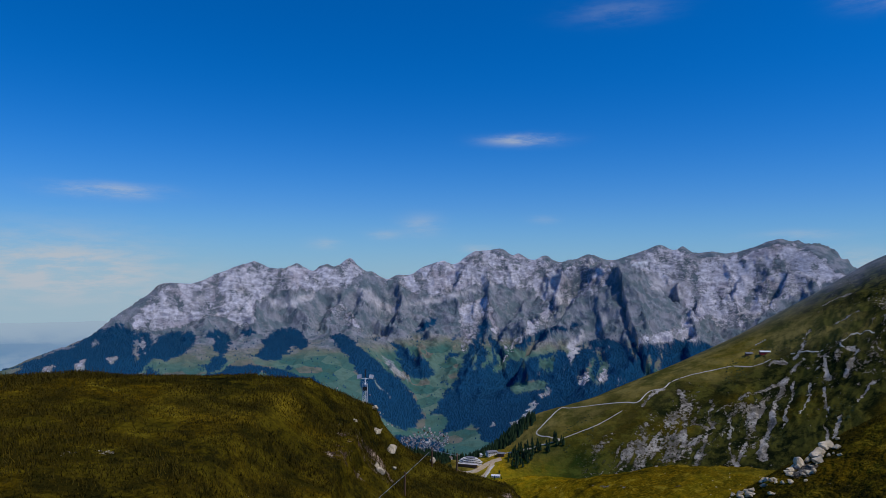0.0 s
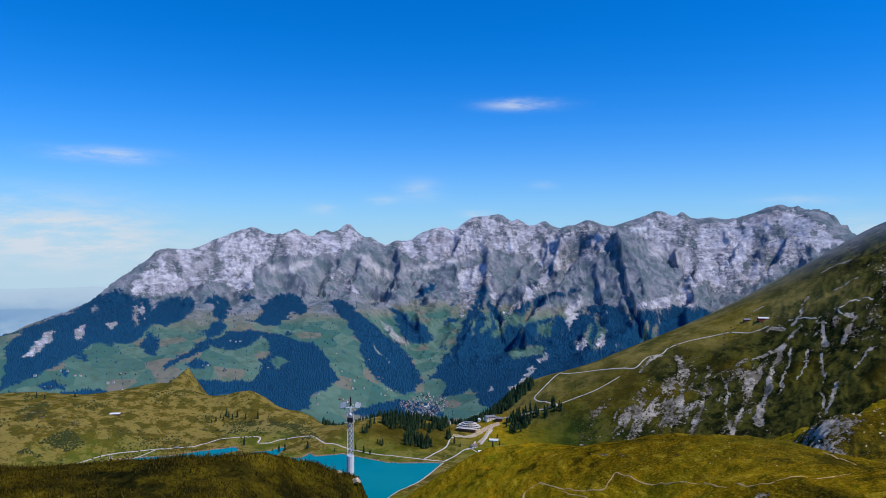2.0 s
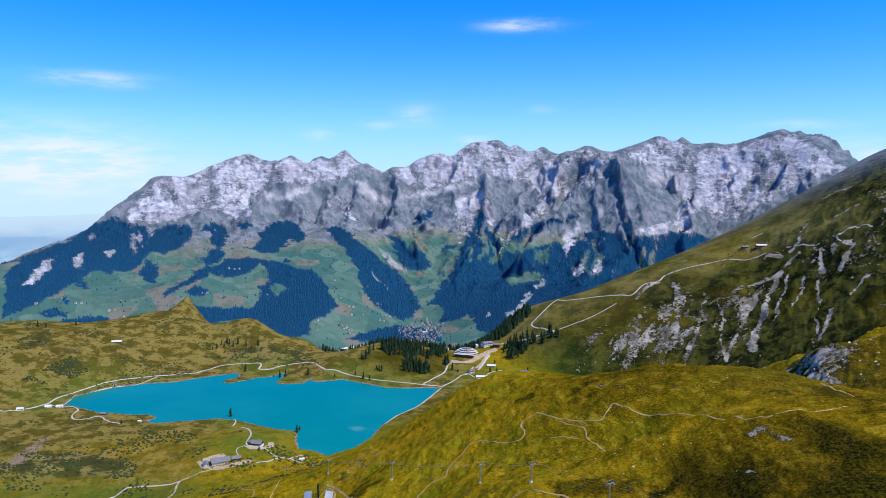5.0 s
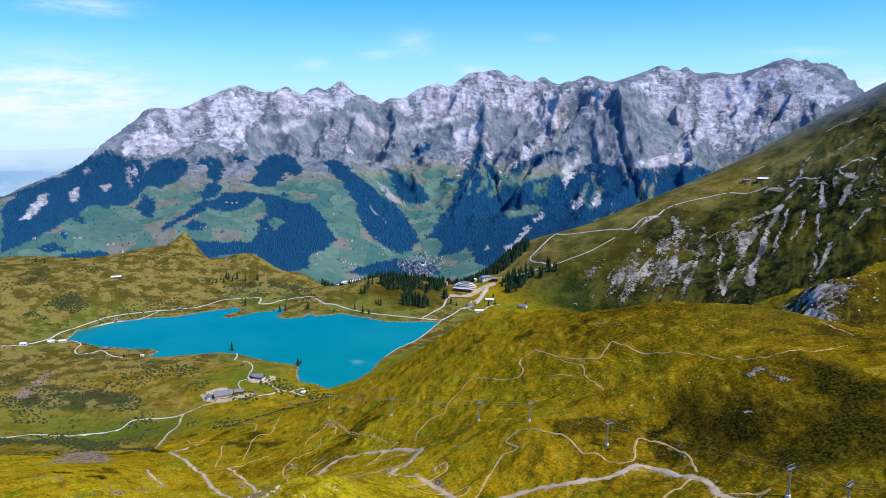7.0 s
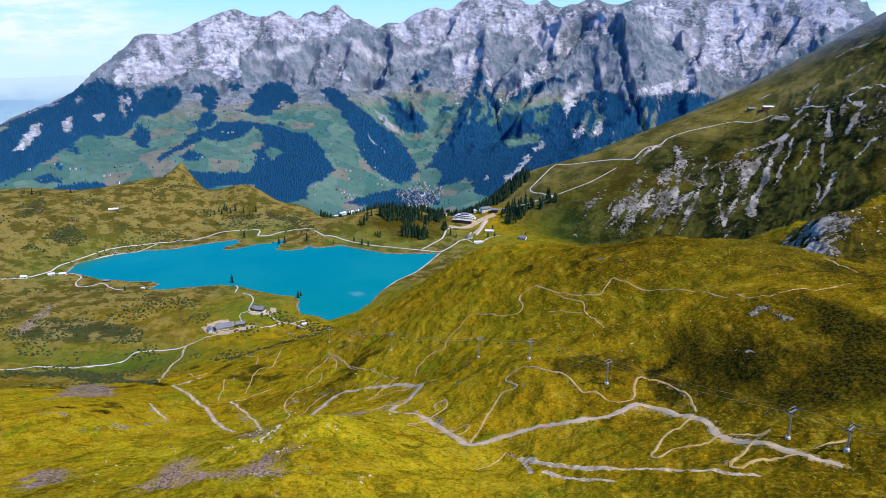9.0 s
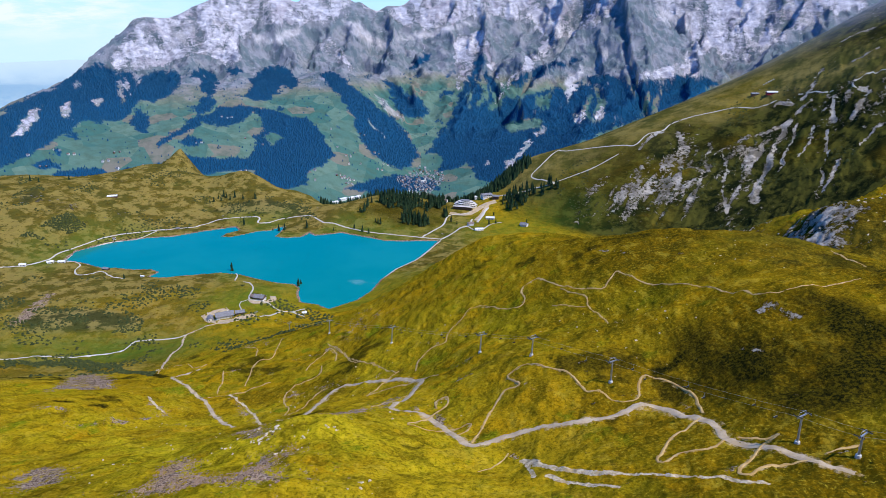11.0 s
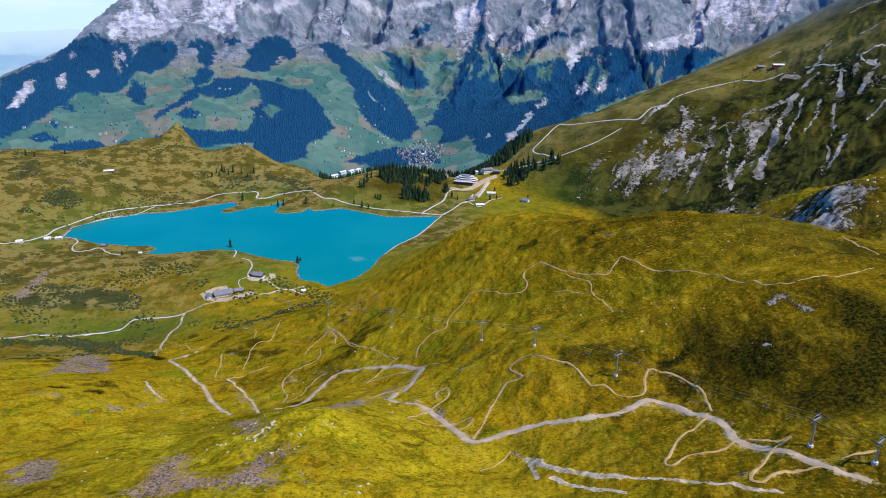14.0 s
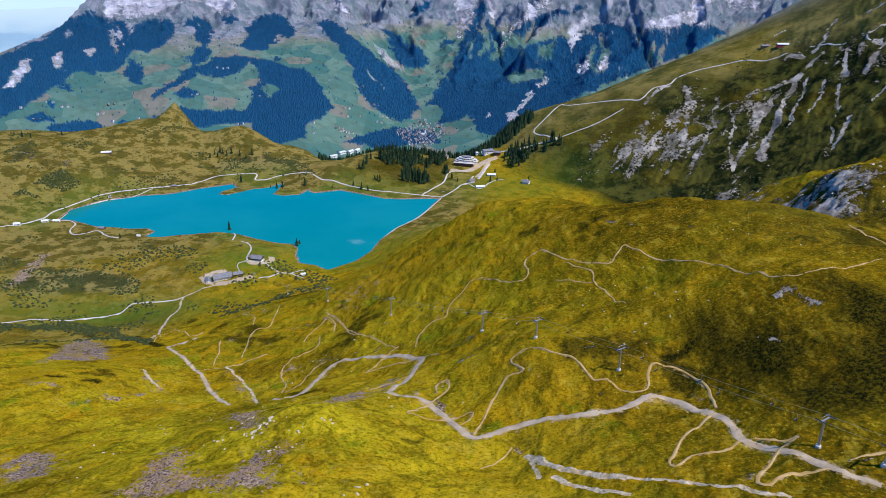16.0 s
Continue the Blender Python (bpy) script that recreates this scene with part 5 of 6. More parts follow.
    for width, line in HEDGES:
        shrub_shade = np.maximum(shrub_shade, along(*wave, line, 2.2 * width, 0.6))
    for ring in BENCH_SHRUBS:
        shrub_shade = np.maximum(shrub_shade, 0.55 * soft_inside(x + 8 * lumps(x, y, 30, 4), y + 14 * lumps(y, x, 30, 4), ring, 9))
    shrub_shade = np.maximum(shrub_shade, 0.9 * soft_inside(x + 20 * lumps(x, y, 40, 3), y + 20 * lumps(y, x, 40, 3), FOREST, 22))
    # lower alp flank: dark scrub and painted shade in one cover
    shrub_shade = np.maximum(shrub_shade, 0.85 * soft_inside(wob[0], wob[1], ALP_SHADE, 30) * (1 - scar))
    shrub_shade = np.maximum(shrub_shade, near * 0.8 * smooth(0.34, 0.55, lumps(x, y, 34, 5, 0.6)))
    rank = np.maximum(rank, near * 0.7 * smooth(0.25, 0.6, lumps(x, y, 75, 4)))
    rank = np.maximum(rank, near * smooth(20, 120, x) * (y < 640) * np.clip(0.80 + 0.8 * lumps(x, y, 55, 5, 0.6), 0, 1))
    straw = near * np.maximum(soft_inside(x, y, STRAW, 50), 0.55 * smooth(-0.1, 0.5, lumps(x + 500, y, 120, 3)))
    alp = smooth(900, 1000, r) * (1 - smooth(1900, 2100, r)) * smooth(120, 220, x + 0.55 * np.maximum(y - 1300, 0)) * smooth(4, 12, z)
    alp = alp * (0.95 + 0.4 * lumps(x, y, 120, 4)) + 0.8 * soft_inside(x, y, SPUR_ROCK, 110) * (r > 300)
    straw = straw * (1 - 0.8 * smooth(40, 140, x))
    worn = np.zeros(x.shape)
    close = np.where((r > 190) & (r < 620) & (np.abs(x) < 320))
    for key, (width, line) in list(ROADS.items()) + list(TRAILS.items()):
        if min(q for _, q in line) < 640:
            worn[close] = np.maximum(worn[close], 0.56 * np.exp(-(away(x[close], y[close], line) / (1.1 * width)) ** 2))
    bank = shore(x, y)
    lush = (1 - smooth(20, 110, bank)) * 0.45 * smooth(-0.3, 0.3, lumps(x, y, 90, 2))
    lush = np.maximum(lush, np.exp(-((x + 250) / 60) ** 2 - ((y - 900) / 70) ** 2) * 0.8)
    lush = np.maximum(lush, np.exp(-((x - 130) / 130) ** 2 - ((y - 1230) / 90) ** 2) * 0.5)
    lush = np.maximum(lush, np.exp(-((x + 380) / 160) ** 2 - ((y - 760) / 50) ** 2) * 0.7)
    scree = np.maximum(scree, (1 - smooth(1, 6, np.where(inside(x, y, LAKE), 0, bank))) * 0.8)
    brow = (r < 90) * smooth(0.1, 0.5, lumps(x, y, 1.6, 3)) * smooth(-4.2, -3.0, x) * (y > 18) * (x < 6)
    scree = np.maximum(scree, 0.45 * brow)
    rock = np.maximum(rock, (r < 110) * 0.6 * np.exp(-((x - 18.5) / 2.6) ** 2 - ((y - 36.3) / 2.2) ** 2))
    heath = heath * (1 - 0.9 * np.clip(shrub_shade, 0, 1))
    return {"rock": rock, "wood": wood, "heath": heath, "pasture": pasture, "moor": moor, "lush": lush, "scree": scree, "rank": rank, "straw": straw, "worn": worn, "alp": np.clip(alp, 0, 1), "fan": far * fan, "brook": brook, "lea": lea, "snow": far * snow, "shrub_shade": shrub_shade}


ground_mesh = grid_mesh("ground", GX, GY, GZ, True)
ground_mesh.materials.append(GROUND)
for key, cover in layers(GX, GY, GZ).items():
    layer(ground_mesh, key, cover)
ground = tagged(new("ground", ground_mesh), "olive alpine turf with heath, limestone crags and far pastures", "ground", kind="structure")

# the lowland beyond the last ridge, its haze painted as a glow
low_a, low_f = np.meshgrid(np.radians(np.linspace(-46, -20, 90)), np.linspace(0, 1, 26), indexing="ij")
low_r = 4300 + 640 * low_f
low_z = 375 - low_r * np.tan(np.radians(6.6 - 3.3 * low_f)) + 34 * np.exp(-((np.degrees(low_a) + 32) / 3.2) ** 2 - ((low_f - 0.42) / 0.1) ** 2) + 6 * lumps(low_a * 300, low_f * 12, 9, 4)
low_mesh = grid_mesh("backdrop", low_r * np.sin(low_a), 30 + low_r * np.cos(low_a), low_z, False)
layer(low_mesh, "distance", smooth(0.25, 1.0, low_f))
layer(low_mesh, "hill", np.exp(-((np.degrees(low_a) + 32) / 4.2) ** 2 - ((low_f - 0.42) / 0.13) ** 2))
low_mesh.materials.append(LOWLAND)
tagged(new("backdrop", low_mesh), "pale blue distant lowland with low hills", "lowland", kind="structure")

# the lake: a ring of shallows round a sheet of deep water
lake_x, lake_y = np.meshgrid(np.arange(-612, 14, 8.0), np.arange(876, 1270, 8.0), indexing="ij")
wet_cell = inside(lake_x + 4, lake_y + 4, LAKE) | (away(lake_x + 4, lake_y + 4, LAKE, True) < 9)
bm = bmesh.new()
grid_of = {}


def lake_corner(i, j):
    if (i, j) not in grid_of:
        grid_of[i, j] = bm.verts.new((-612 + 8.0 * i, 876 + 8.0 * j, 0))
    return grid_of[i, j]


for i in range(lake_x.shape[0] - 1):
    for j in range(lake_x.shape[1] - 1):
        if wet_cell[i, j]:
            bm.faces.new([lake_corner(i, j), lake_corner(i + 1, j), lake_corner(i + 1, j + 1), lake_corner(i, j + 1)])
lake_mesh = bpy.data.meshes.new("water")
bm.to_mesh(lake_mesh)
bm.free()
spots = np.zeros(len(lake_mesh.vertices) * 3)
lake_mesh.vertices.foreach_get("co", spots)
spots = spots.reshape(-1, 3)
layer(lake_mesh, "deep", 0.75 * (1 - np.exp(-((spots[:, 0] + 120) / 45) ** 2 - ((spots[:, 1] - 985) / 30) ** 2)) - 0.25 * (1 - smooth(2, 16, away(spots[:, 0], spots[:, 1], LAKE, True))))
lake_mesh.materials.append(WATER)
tagged(new("water", lake_mesh), "calm turquoise mountain lake with pale silt in the shallows", "lake", kind="structure")


# ---- helpers for things ----
def part(name, bm, mat, parent=None, label=""):
    mesh = bpy.data.meshes.new(name)
    bm.to_mesh(mesh)
    bm.free()
    for m in mat if isinstance(mat, (list, tuple)) else [mat]:
        mesh.materials.append(m)
    ob = new(name, mesh)
    if parent:
        ob.parent = parent
    return tagged(ob, label)


def empty(name, label, category, group="", at=None):
    ob = tagged(new(name), label, category, group)
    if at is not None:
        ob.matrix_basis = at
    return ob


def box(bm, x0, x1, y0, y1, z0, z1, m=None):
    vs = bmesh.ops.create_cube(bm, size=1)["verts"]
    bmesh.ops.transform(bm, matrix=Matrix.Translation(((x0 + x1) / 2, (y0 + y1) / 2, (z0 + z1) / 2)) @ Matrix.Diagonal((x1 - x0, y1 - y0, z1 - z0, 1)), verts=vs)
    if m is not None:
        bmesh.ops.transform(bm, matrix=m, verts=vs)
    return vs


def rod(bm, a, b, r0, r1=None, sides=8):
    a, b = Vector(a), Vector(b)
    vs = bmesh.ops.create_cone(bm, cap_ends=True, segments=sides, radius1=r0, radius2=r0 if r1 is None else r1, depth=(b - a).length)["verts"]
    turn = (b - a).to_track_quat("Z", "Y").to_matrix().to_4x4()
    bmesh.ops.transform(bm, matrix=Matrix.Translation((a + b) / 2) @ turn, verts=vs)
    return vs


def level(x, y):
    """The ground's height at one place."""
    return float(height(np.array([x]), np.array([y]))[0])


# ---- roads and trails ----
def smoothed(line, step):
    p = np.array(line, float)
    p = np.vstack([2 * p[0] - p[1], p, 2 * p[-1] - p[-2]])
    out = []
    for k in range(1, len(p) - 2):
        n = max(2, int(np.hypot(*(p[k + 1] - p[k])) / step))
        for s in np.linspace(0, 1, n, endpoint=False):
            a, b, c, d = p[k - 1:k + 3]
            out.append(0.5 * (2 * b + (c - a) * s + (2 * a - 5 * b + 4 * c - d) * s ** 2 + (3 * b - a - 3 * c + d) * s ** 3))
    return np.array(out + [p[-2]])


def way(name, width, line, mat, label, category, lift, ragged):
    q = smoothed(line, 1.6 if len(line) and min(y for x, y in line) < 700 else 4.0)
    side = np.gradient(q, axis=0)
    side = np.stack([-side[:, 1], side[:, 0]], 1) / (np.hypot(side[:, 0], side[:, 1])[:, None] + 1e-6)
    run = np.arange(len(q))
    cols = []
    for f in (-0.5, -0.3, 0.0, 0.3, 0.5):
        edge = 1 + ragged * (abs(f) > 0.4) * lumps(run * 1.0, run * 0 + 40 * f + len(q), 5, 3)
        cols.append(q + side * (f * width * edge)[:, None])
    g = np.stack(cols, 1)
    z = height(g[..., 0], g[..., 1])
    z = z + lift * np.array([0.35, 1, 1, 1, 0.35])
    mesh = grid_mesh(name, g[..., 0], g[..., 1], z, False)
    mesh.flip_normals()
    mesh.materials.append(mat)
    return tagged(new(name, mesh), label, category, kind="structure")


for key, (width, line) in ROADS.items():
    far_off = min(y for x, y in line) > 700
    way("road", width * (0.66 if far_off else 0.66), line, PALE_GRAVEL if far_off else GRAVEL, "pale grey gravel mountain road on the turf", "road", 0.6 if far_off else 0.2, 0.25)
for key, (width, line) in TRAILS.items():
    brook = key.startswith("sandy")
    way("trail", width * (0.7 if brook else 0.72), line, PALE_GRAVEL if brook else DIRT, "strip of bare pale stones through the grass" if brook else "narrow trodden earth trail through the grass", "trail", 0.26, 0.7)

# trodden gravel yards round the inns and the hotel
for width, line in YARDS:
    way("pavement", 0.8 * width, line, GRAVEL, "pale trodden gravel yard beside the buildings", "yard", 0.3, 0.3)

# ---- trees, scrub, grass and stones ----
rng = np.random.RandomState(3)


def cone_ring(bm, z0, z1, r0, sides, r1=0.0, wob=0.25):
    """A drooping skirt of branches."""
    top = [bm.verts.new((r1 * math.cos(a), r1 * math.sin(a), z1)) for a in np.linspace(0, 2 * math.pi, sides, endpoint=False)] if r1 else [bm.verts.new((0, 0, z1))]
    low = []
    for k, a in enumerate(np.linspace(0, 2 * math.pi, sides, endpoint=False)):
        r = r0 * (1 + wob * rng.uniform(-1, 1)) * (1.0 if k % 2 else 0.68)
        low.append(bm.verts.new((r * math.cos(a), r * math.sin(a), z0 + rng.uniform(-0.25, 0.25) * (z1 - z0))))
    for k in range(sides):
        n = (k + 1) % sides
        bm.faces.new([low[k], low[n], top[n], top[k]] if r1 else [low[k], low[n], top[0]])


def spruce(tall, wide):
    tree = empty("spruce", "dark green spruce tree standing on the slope", "tree", "spruces by the lake")
    bm = bmesh.new()
    rod(bm, (0, 0, -0.8), (0, 0, tall * 0.3), 0.032 * tall, 0.02 * tall, 7)
    part("trunk", bm, BARK, tree)
    bm = bmesh.new()
    tiers = 7
    for k in range(tiers):
        f = k / tiers
        cone_ring(bm, tall * (0.10 + 0.86 * f), tall * min(1.0, 0.10 + 0.86 * f + 0.26), wide * (1 - f) ** 0.85 + 0.25, 12)
    part("crown", bm, NEEDLES, tree)
    return tree


def scatter(ring, spacing, seed):
    ring = np.array(ring, float)
    r = np.random.RandomState(seed)
    (x0, y0), (x1, y1) = ring.min(0), ring.max(0)
    gx, gy = np.meshgrid(np.arange(x0, x1, spacing), np.arange(y0, y1, spacing))
    gx, gy = gx + r.uniform(-0.5, 0.5, gx.shape) * spacing, gy + r.uniform(-0.5, 0.5, gx.shape) * spacing
    keep = inside(gx, gy, ring)
    return gx[keep], gy[keep]


FOREST_EAST = [(126, 1364), (144, 1377), (190, 1354), (238, 1320), (226, 1309), (175, 1319), (135, 1334)]
HOTEL_TREES = [(129, 1362), (143, 1377), (163, 1361), (171, 1329), (163, 1306), (138, 1319), (127, 1341)]
LONE_TREES = [(-465, 993), (-358, 1260), (-238, 1238), (-201, 976), (-203, 968), (-317, 1032), (-188, 1224), (-151, 1228), (-135, 1214), (-123, 1205), (25, 1272), (35, 1256), (-300, 1236), (-288, 1232), (-278, 1234), (107, 1308), (94, 1252), (107, 1258), (164, 1260),
              (-441, 1386), (-431, 1391), (-445, 1369), (-425, 1387), (-415, 1378), (-433, 1377), (-451, 1362), (-407, 1384), (-373, 1361), (-388, 1374), (-363, 1371), (-725, 1372), (-786, 1346), (-765, 1337)]
sorts = [spruce(17, 3.4), spruce(20, 3.7), spruce(13.5, 3.2)]
stands = [(x, y) for x, y in zip(*scatter(FOREST, 6.6, 5)) if lumps(np.array([x]), np.array([y]), 38, 3)[0] > -0.12 + 0.3 * (y < 1275)] + list(zip(*scatter(FOREST_EAST, 10, 6))) + list(zip(*scatter(HOTEL_TREES, 9, 7))) + LONE_TREES
used = [0, 0, 0]
for k, (x, y) in enumerate(stands):
    big = rng.uniform(0.65, 1.25) * (0.7 if k >= len(stands) - len(LONE_TREES) else 0.95)
    at = pose(x, y, level(x, y), 0, 0, rng.uniform(0, 360)) @ Matrix.Diagonal((big, big, big, 1))
    s = k % 3
    if not used[s]:
        sorts[s].matrix_basis, used[s] = at, 1
    else:
        copy = copy_thing(sorts[s], at)
        copy.matrix_basis = at


def stuff(name, verts, faces, mat, label, category):
    mesh = bpy.data.meshes.new(name)
    mesh.from_pydata(verts, [], faces)
    mesh.materials.append(mat)
    return tagged(new(name, mesh), label, category, kind="stuff")


def spikes(x, y, z, tall, wide, sides, seed):
    """Small ragged cones, one at each place."""
    r = np.random.RandomState(seed)
    n = len(x)
    a = np.linspace(0, 2 * math.pi, sides, endpoint=False)[None] + r.uniform(0, 6.3, (n, 1))
    w = wide[:, None] * r.uniform(0.7, 1.3, (n, sides))
    low = np.stack([x[:, None] + w * np.cos(a), y[:, None] + w * np.sin(a), np.repeat((z - 0.1 * tall)[:, None], sides, 1)], -1)
    lean = r.uniform(-0.08, 0.08, (n, 2)) * tall[:, None]
    top = np.stack([x + lean[:, 0], y + lean[:, 1], z + tall], -1)[:, None]
    v = np.concatenate([low, top], 1).reshape(-1, 3)
    k = np.arange(n)[:, None] * (sides + 1)
    i = np.arange(sides)[None]
    f = np.stack([k + i, k + (i + 1) % sides, np.repeat(k + sides, sides, 1)], -1).reshape(-1, 3)
    return v.tolist(), f.tolist()


# the far woods stand on the drawn ground, so read it off the grid
def drawn(x, y):
    """Height of the ground's mesh."""
    r, a = np.hypot(x - HUB[0], y - HUB[1]), np.arctan2(x - HUB[0], y - HUB[1])
    i = np.clip(np.searchsorted(RADII, r) - 1, 0, len(RADII) - 2)
    j = np.clip(np.searchsorted(ANGLES, a) - 1, 0, len(ANGLES) - 2)
    u, v = (r - RADII[i]) / (RADII[i + 1] - RADII[i]), (a - ANGLES[j]) / (ANGLES[j + 1] - ANGLES[j])
    return GZ[i, j] * (1 - u) * (1 - v) + GZ[i + 1, j] * u * (1 - v) + GZ[i, j + 1] * (1 - u) * v + GZ[i + 1, j + 1] * u * v


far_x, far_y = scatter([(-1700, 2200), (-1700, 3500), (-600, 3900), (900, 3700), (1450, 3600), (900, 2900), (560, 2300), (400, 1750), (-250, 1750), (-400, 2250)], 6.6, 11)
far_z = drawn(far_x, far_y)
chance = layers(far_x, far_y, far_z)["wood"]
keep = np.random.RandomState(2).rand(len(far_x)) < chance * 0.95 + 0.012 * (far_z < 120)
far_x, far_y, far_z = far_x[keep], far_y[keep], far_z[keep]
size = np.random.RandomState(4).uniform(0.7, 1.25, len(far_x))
stuff("far_forest", *spikes(far_x, far_y, far_z, 6.6 * size, 2.9 * size, 4, 8), HAZED_NEEDLES, "dense dark spruce forest on the far valley sides", "forest")

belt_x, belt_y = scatter([(-250, 1446), (-160, 1410), (-60, 1412), (40, 1418), (130, 1400), (200, 1440), (180, 1500), (40, 1490), (-120, 1480), (-250, 1490)], 6.0, 13)
belt = np.random.RandomState(9).uniform(0.7, 1.25, len(belt_x))
stuff("spruce_belt", *spikes(belt_x, belt_y, drawn(belt_x, belt_y), 15 * belt, 3.4 * belt, 6, 14), NEEDLES, "belt of dark spruces on the edge above the valley", "forest")

bush_x, bush_y = [], []
for k, (ring, gap) in enumerate([(THICKETS[0], 2.7), (THICKETS[1], 4.6), (THICKETS[2], 4.4), (THICKETS[3], 4.0)]):
    x, y = scatter(ring, gap, 20 + k)
    good = lumps(x, y, 26, 4) > (-0.25 if k == 0 else 0.12)
    bush_x.append(x[good])
    bush_y.append(y[good])
x, y = scatter([(-900, 1130), (-880, 1440), (-560, 1540), (-380, 1470), (-240, 1440), (-250, 1300), (-480, 1230), (-620, 1120)], 7, 31)
good = lumps(x, y, 60, 4) > 0.32
bush_x.append(x[good])
bush_y.append(y[good])
x, y = scatter([(180, 1290), (260, 1390), (420, 1420), (640, 1450), (760, 1350), (700, 1100), (560, 1000), (420, 1050), (300, 1160)], 8, 33)
good = lumps(x, y, 55, 4) > 0.2
bush_x.append(x[good])
bush_y.append(y[good])
x, y = scatter([(-640, 700), (-640, 1000), (-420, 990), (-280, 960), (-150, 860), (-60, 740), (-130, 620), (-330, 600)], 5.5, 36)
good = lumps(x, y, 45, 5, 0.6) > 0.24
bush_x.append(x[good])
bush_y.append(y[good])
x, y = scatter(BENCH_SHRUBS[0], 3.4, 35)
good = lumps(x, y, 20, 3) > -0.35
bush_x.append(x[good])
bush_y.append(y[good])
bush_x, bush_y = np.concatenate(bush_x), np.concatenate(bush_y)
size = np.random.RandomState(5).uniform(0.6, 1.4, len(bush_x))
stuff("alder_bushes", *spikes(bush_x, bush_y, drawn(bush_x, bush_y), 1.7 * size, 2.0 * size, 6, 9), SCRUB, "low dark green alder and juniper bushes on the heath", "bushes")

# long grass on the brow
tuft = np.random.RandomState(12)
n = 300000
gx, gy = tuft.uniform(-21, 3.0, n), tuft.uniform(8, 29.5, n)
good = (lumps(gx, gy, 1.1, 3) + tuft.uniform(-0.5, 0.5, n) > -0.25) & (gy < 0.8 + np.interp(gx, (-30, -9.6, -7.5, -5, -3.7, -2.5, 1), (21.5, 23.0, 23.8, 25.5, 27.6, 28.4, 29)))
gx, gy = gx[good], gy[good]
bx, by = tuft.uniform(14, 29, 30000), tuft.uniform(30, 42, 30000)
stony = np.exp(-((bx - 18.5) / 2.6) ** 2 - ((by - 36.3) / 2.2) ** 2) < tuft.uniform(0.15, 0.6, 30000)
gx, gy = np.concatenate([gx, bx[stony]]), np.concatenate([gy, by[stony]])
gz = drawn(gx, gy)
n = len(gx)
tall = tuft.uniform(0.03, 0.10, n) * (1 + 1.0 * (tuft.rand(n) < 0.06)) * (1 + 0.8 * np.clip(lumps(gx, gy, 1.7, 3), -0.6, 1))
turn, lean = tuft.uniform(0, 6.3, n), tuft.uniform(0.2, 1.3, n) * tall
half = 0.008 + 0.009 * tuft.rand(n)
side_x, side_y = np.cos(turn) * half, np.sin(turn) * half
bend = turn + tuft.uniform(0.8, 2.3, n)
v = np.stack([np.stack([gx - side_x, gy - side_y, gz - 0.03], -1), np.stack([gx + side_x, gy + side_y, gz - 0.03], -1),
              np.stack([gx + np.cos(bend) * lean, gy + np.sin(bend) * lean, gz + tall], -1)], 1).reshape(-1, 3)
stuff("long_grass", v.tolist(), np.arange(3 * n).reshape(-1, 3).tolist(), BLADES, "tufts of long olive and straw coloured alpine grass", "grass")


def boulder(name, size, mat, seed, label, category, group):
    r = np.random.RandomState(seed)
    bm = bmesh.new()
    bmesh.ops.create_icosphere(bm, subdivisions=2, radius=size / 2)
    for p in range(11):
        way_out = Vector(r.normal(size=3)).normalized()
        cut = size * r.uniform(0.16, 0.36)
        for v in bm.verts:
            d = v.co.dot(way_out)
            if d > cut:
                v.co -= way_out * (d - cut)
    for v in bm.verts:
        v.co.z *= 0.7
        v.co += Vector(r.normal(size=3)) * size * 0.015
    ob = part(name, bm, mat)
    return tagged(ob, label, category, group)


pale = [boulder("boulder", 1.0, STONE, k, "pale angular limestone boulder lying in the grass", "rock", "limestone boulders") for k in range(3)]
rust = [boulder("stone_block", 1.0, DARK_STONE, 10 + k, "rusty brown angular stone on the scree", "rock", "scree stones") for k in range(3)]


def strew(kinds, spots):
    first = set()
    for k, (x, y, s) in enumerate(spots):
        ob = kinds[k % len(kinds)]
        z = float(drawn(np.array([x]), np.array([y]))[0])
        at = pose(x, y, z + 0.12 * s, rng.uniform(-15, 15), rng.uniform(-15, 15), rng.uniform(0, 360)) @ Matrix.Diagonal((s * rng.uniform(0.8, 1.3), s * rng.uniform(0.8, 1.2), s, 1))
        if ob.name in first:
            copy = copy_thing(ob, at)
            copy.matrix_basis = at
        else:
            ob.matrix_basis = at
            first.add(ob.name)


stone_spots = [(19.9, 36.9, 1.3), (20.7, 37.4, 1.1), (18.9, 36.9, 1.0), (15.8, 35.9, 0.6), (-2.0, 22.3, 0.55), (-1.9, 25.7, 0.6), (-2.5, 26.3, 0.5), (-1.7, 24.4, 0.3), (-1.2, 21.5, 0.35), (-3.0, 24.0, 0.25), (19.5, 36.1, 0.8), (19.4, 37.0, 0.6), (20.6, 37.3, 0.9), (17.5, 35.0, 0.5), (20.8, 36.8, 0.5), (16.4, 34.8, 0.45),
               (18.3, 36.6, 0.6), (17.0, 36.0, 0.4), (18.0, 34.6, 0.3), (21.6, 38.0, 0.4), (18.9, 35.4, 0.35), (19.9, 36.6, 0.5), (17.9, 35.7, 0.3), (18.7, 37.2, 0.4), (-2.7, 27.4, 0.45), (-2.1, 22.5, 0.4), (-0.4, 27.8, 0.5), (-3.2, 27.6, 0.25), (-2.4, 26.8, 0.3)]
stone_spots += [(15.0 + 5.5 * rng.rand(), 35.2 + 2.2 * rng.rand(), rng.uniform(0.15, 0.5)) for k in range(40)]
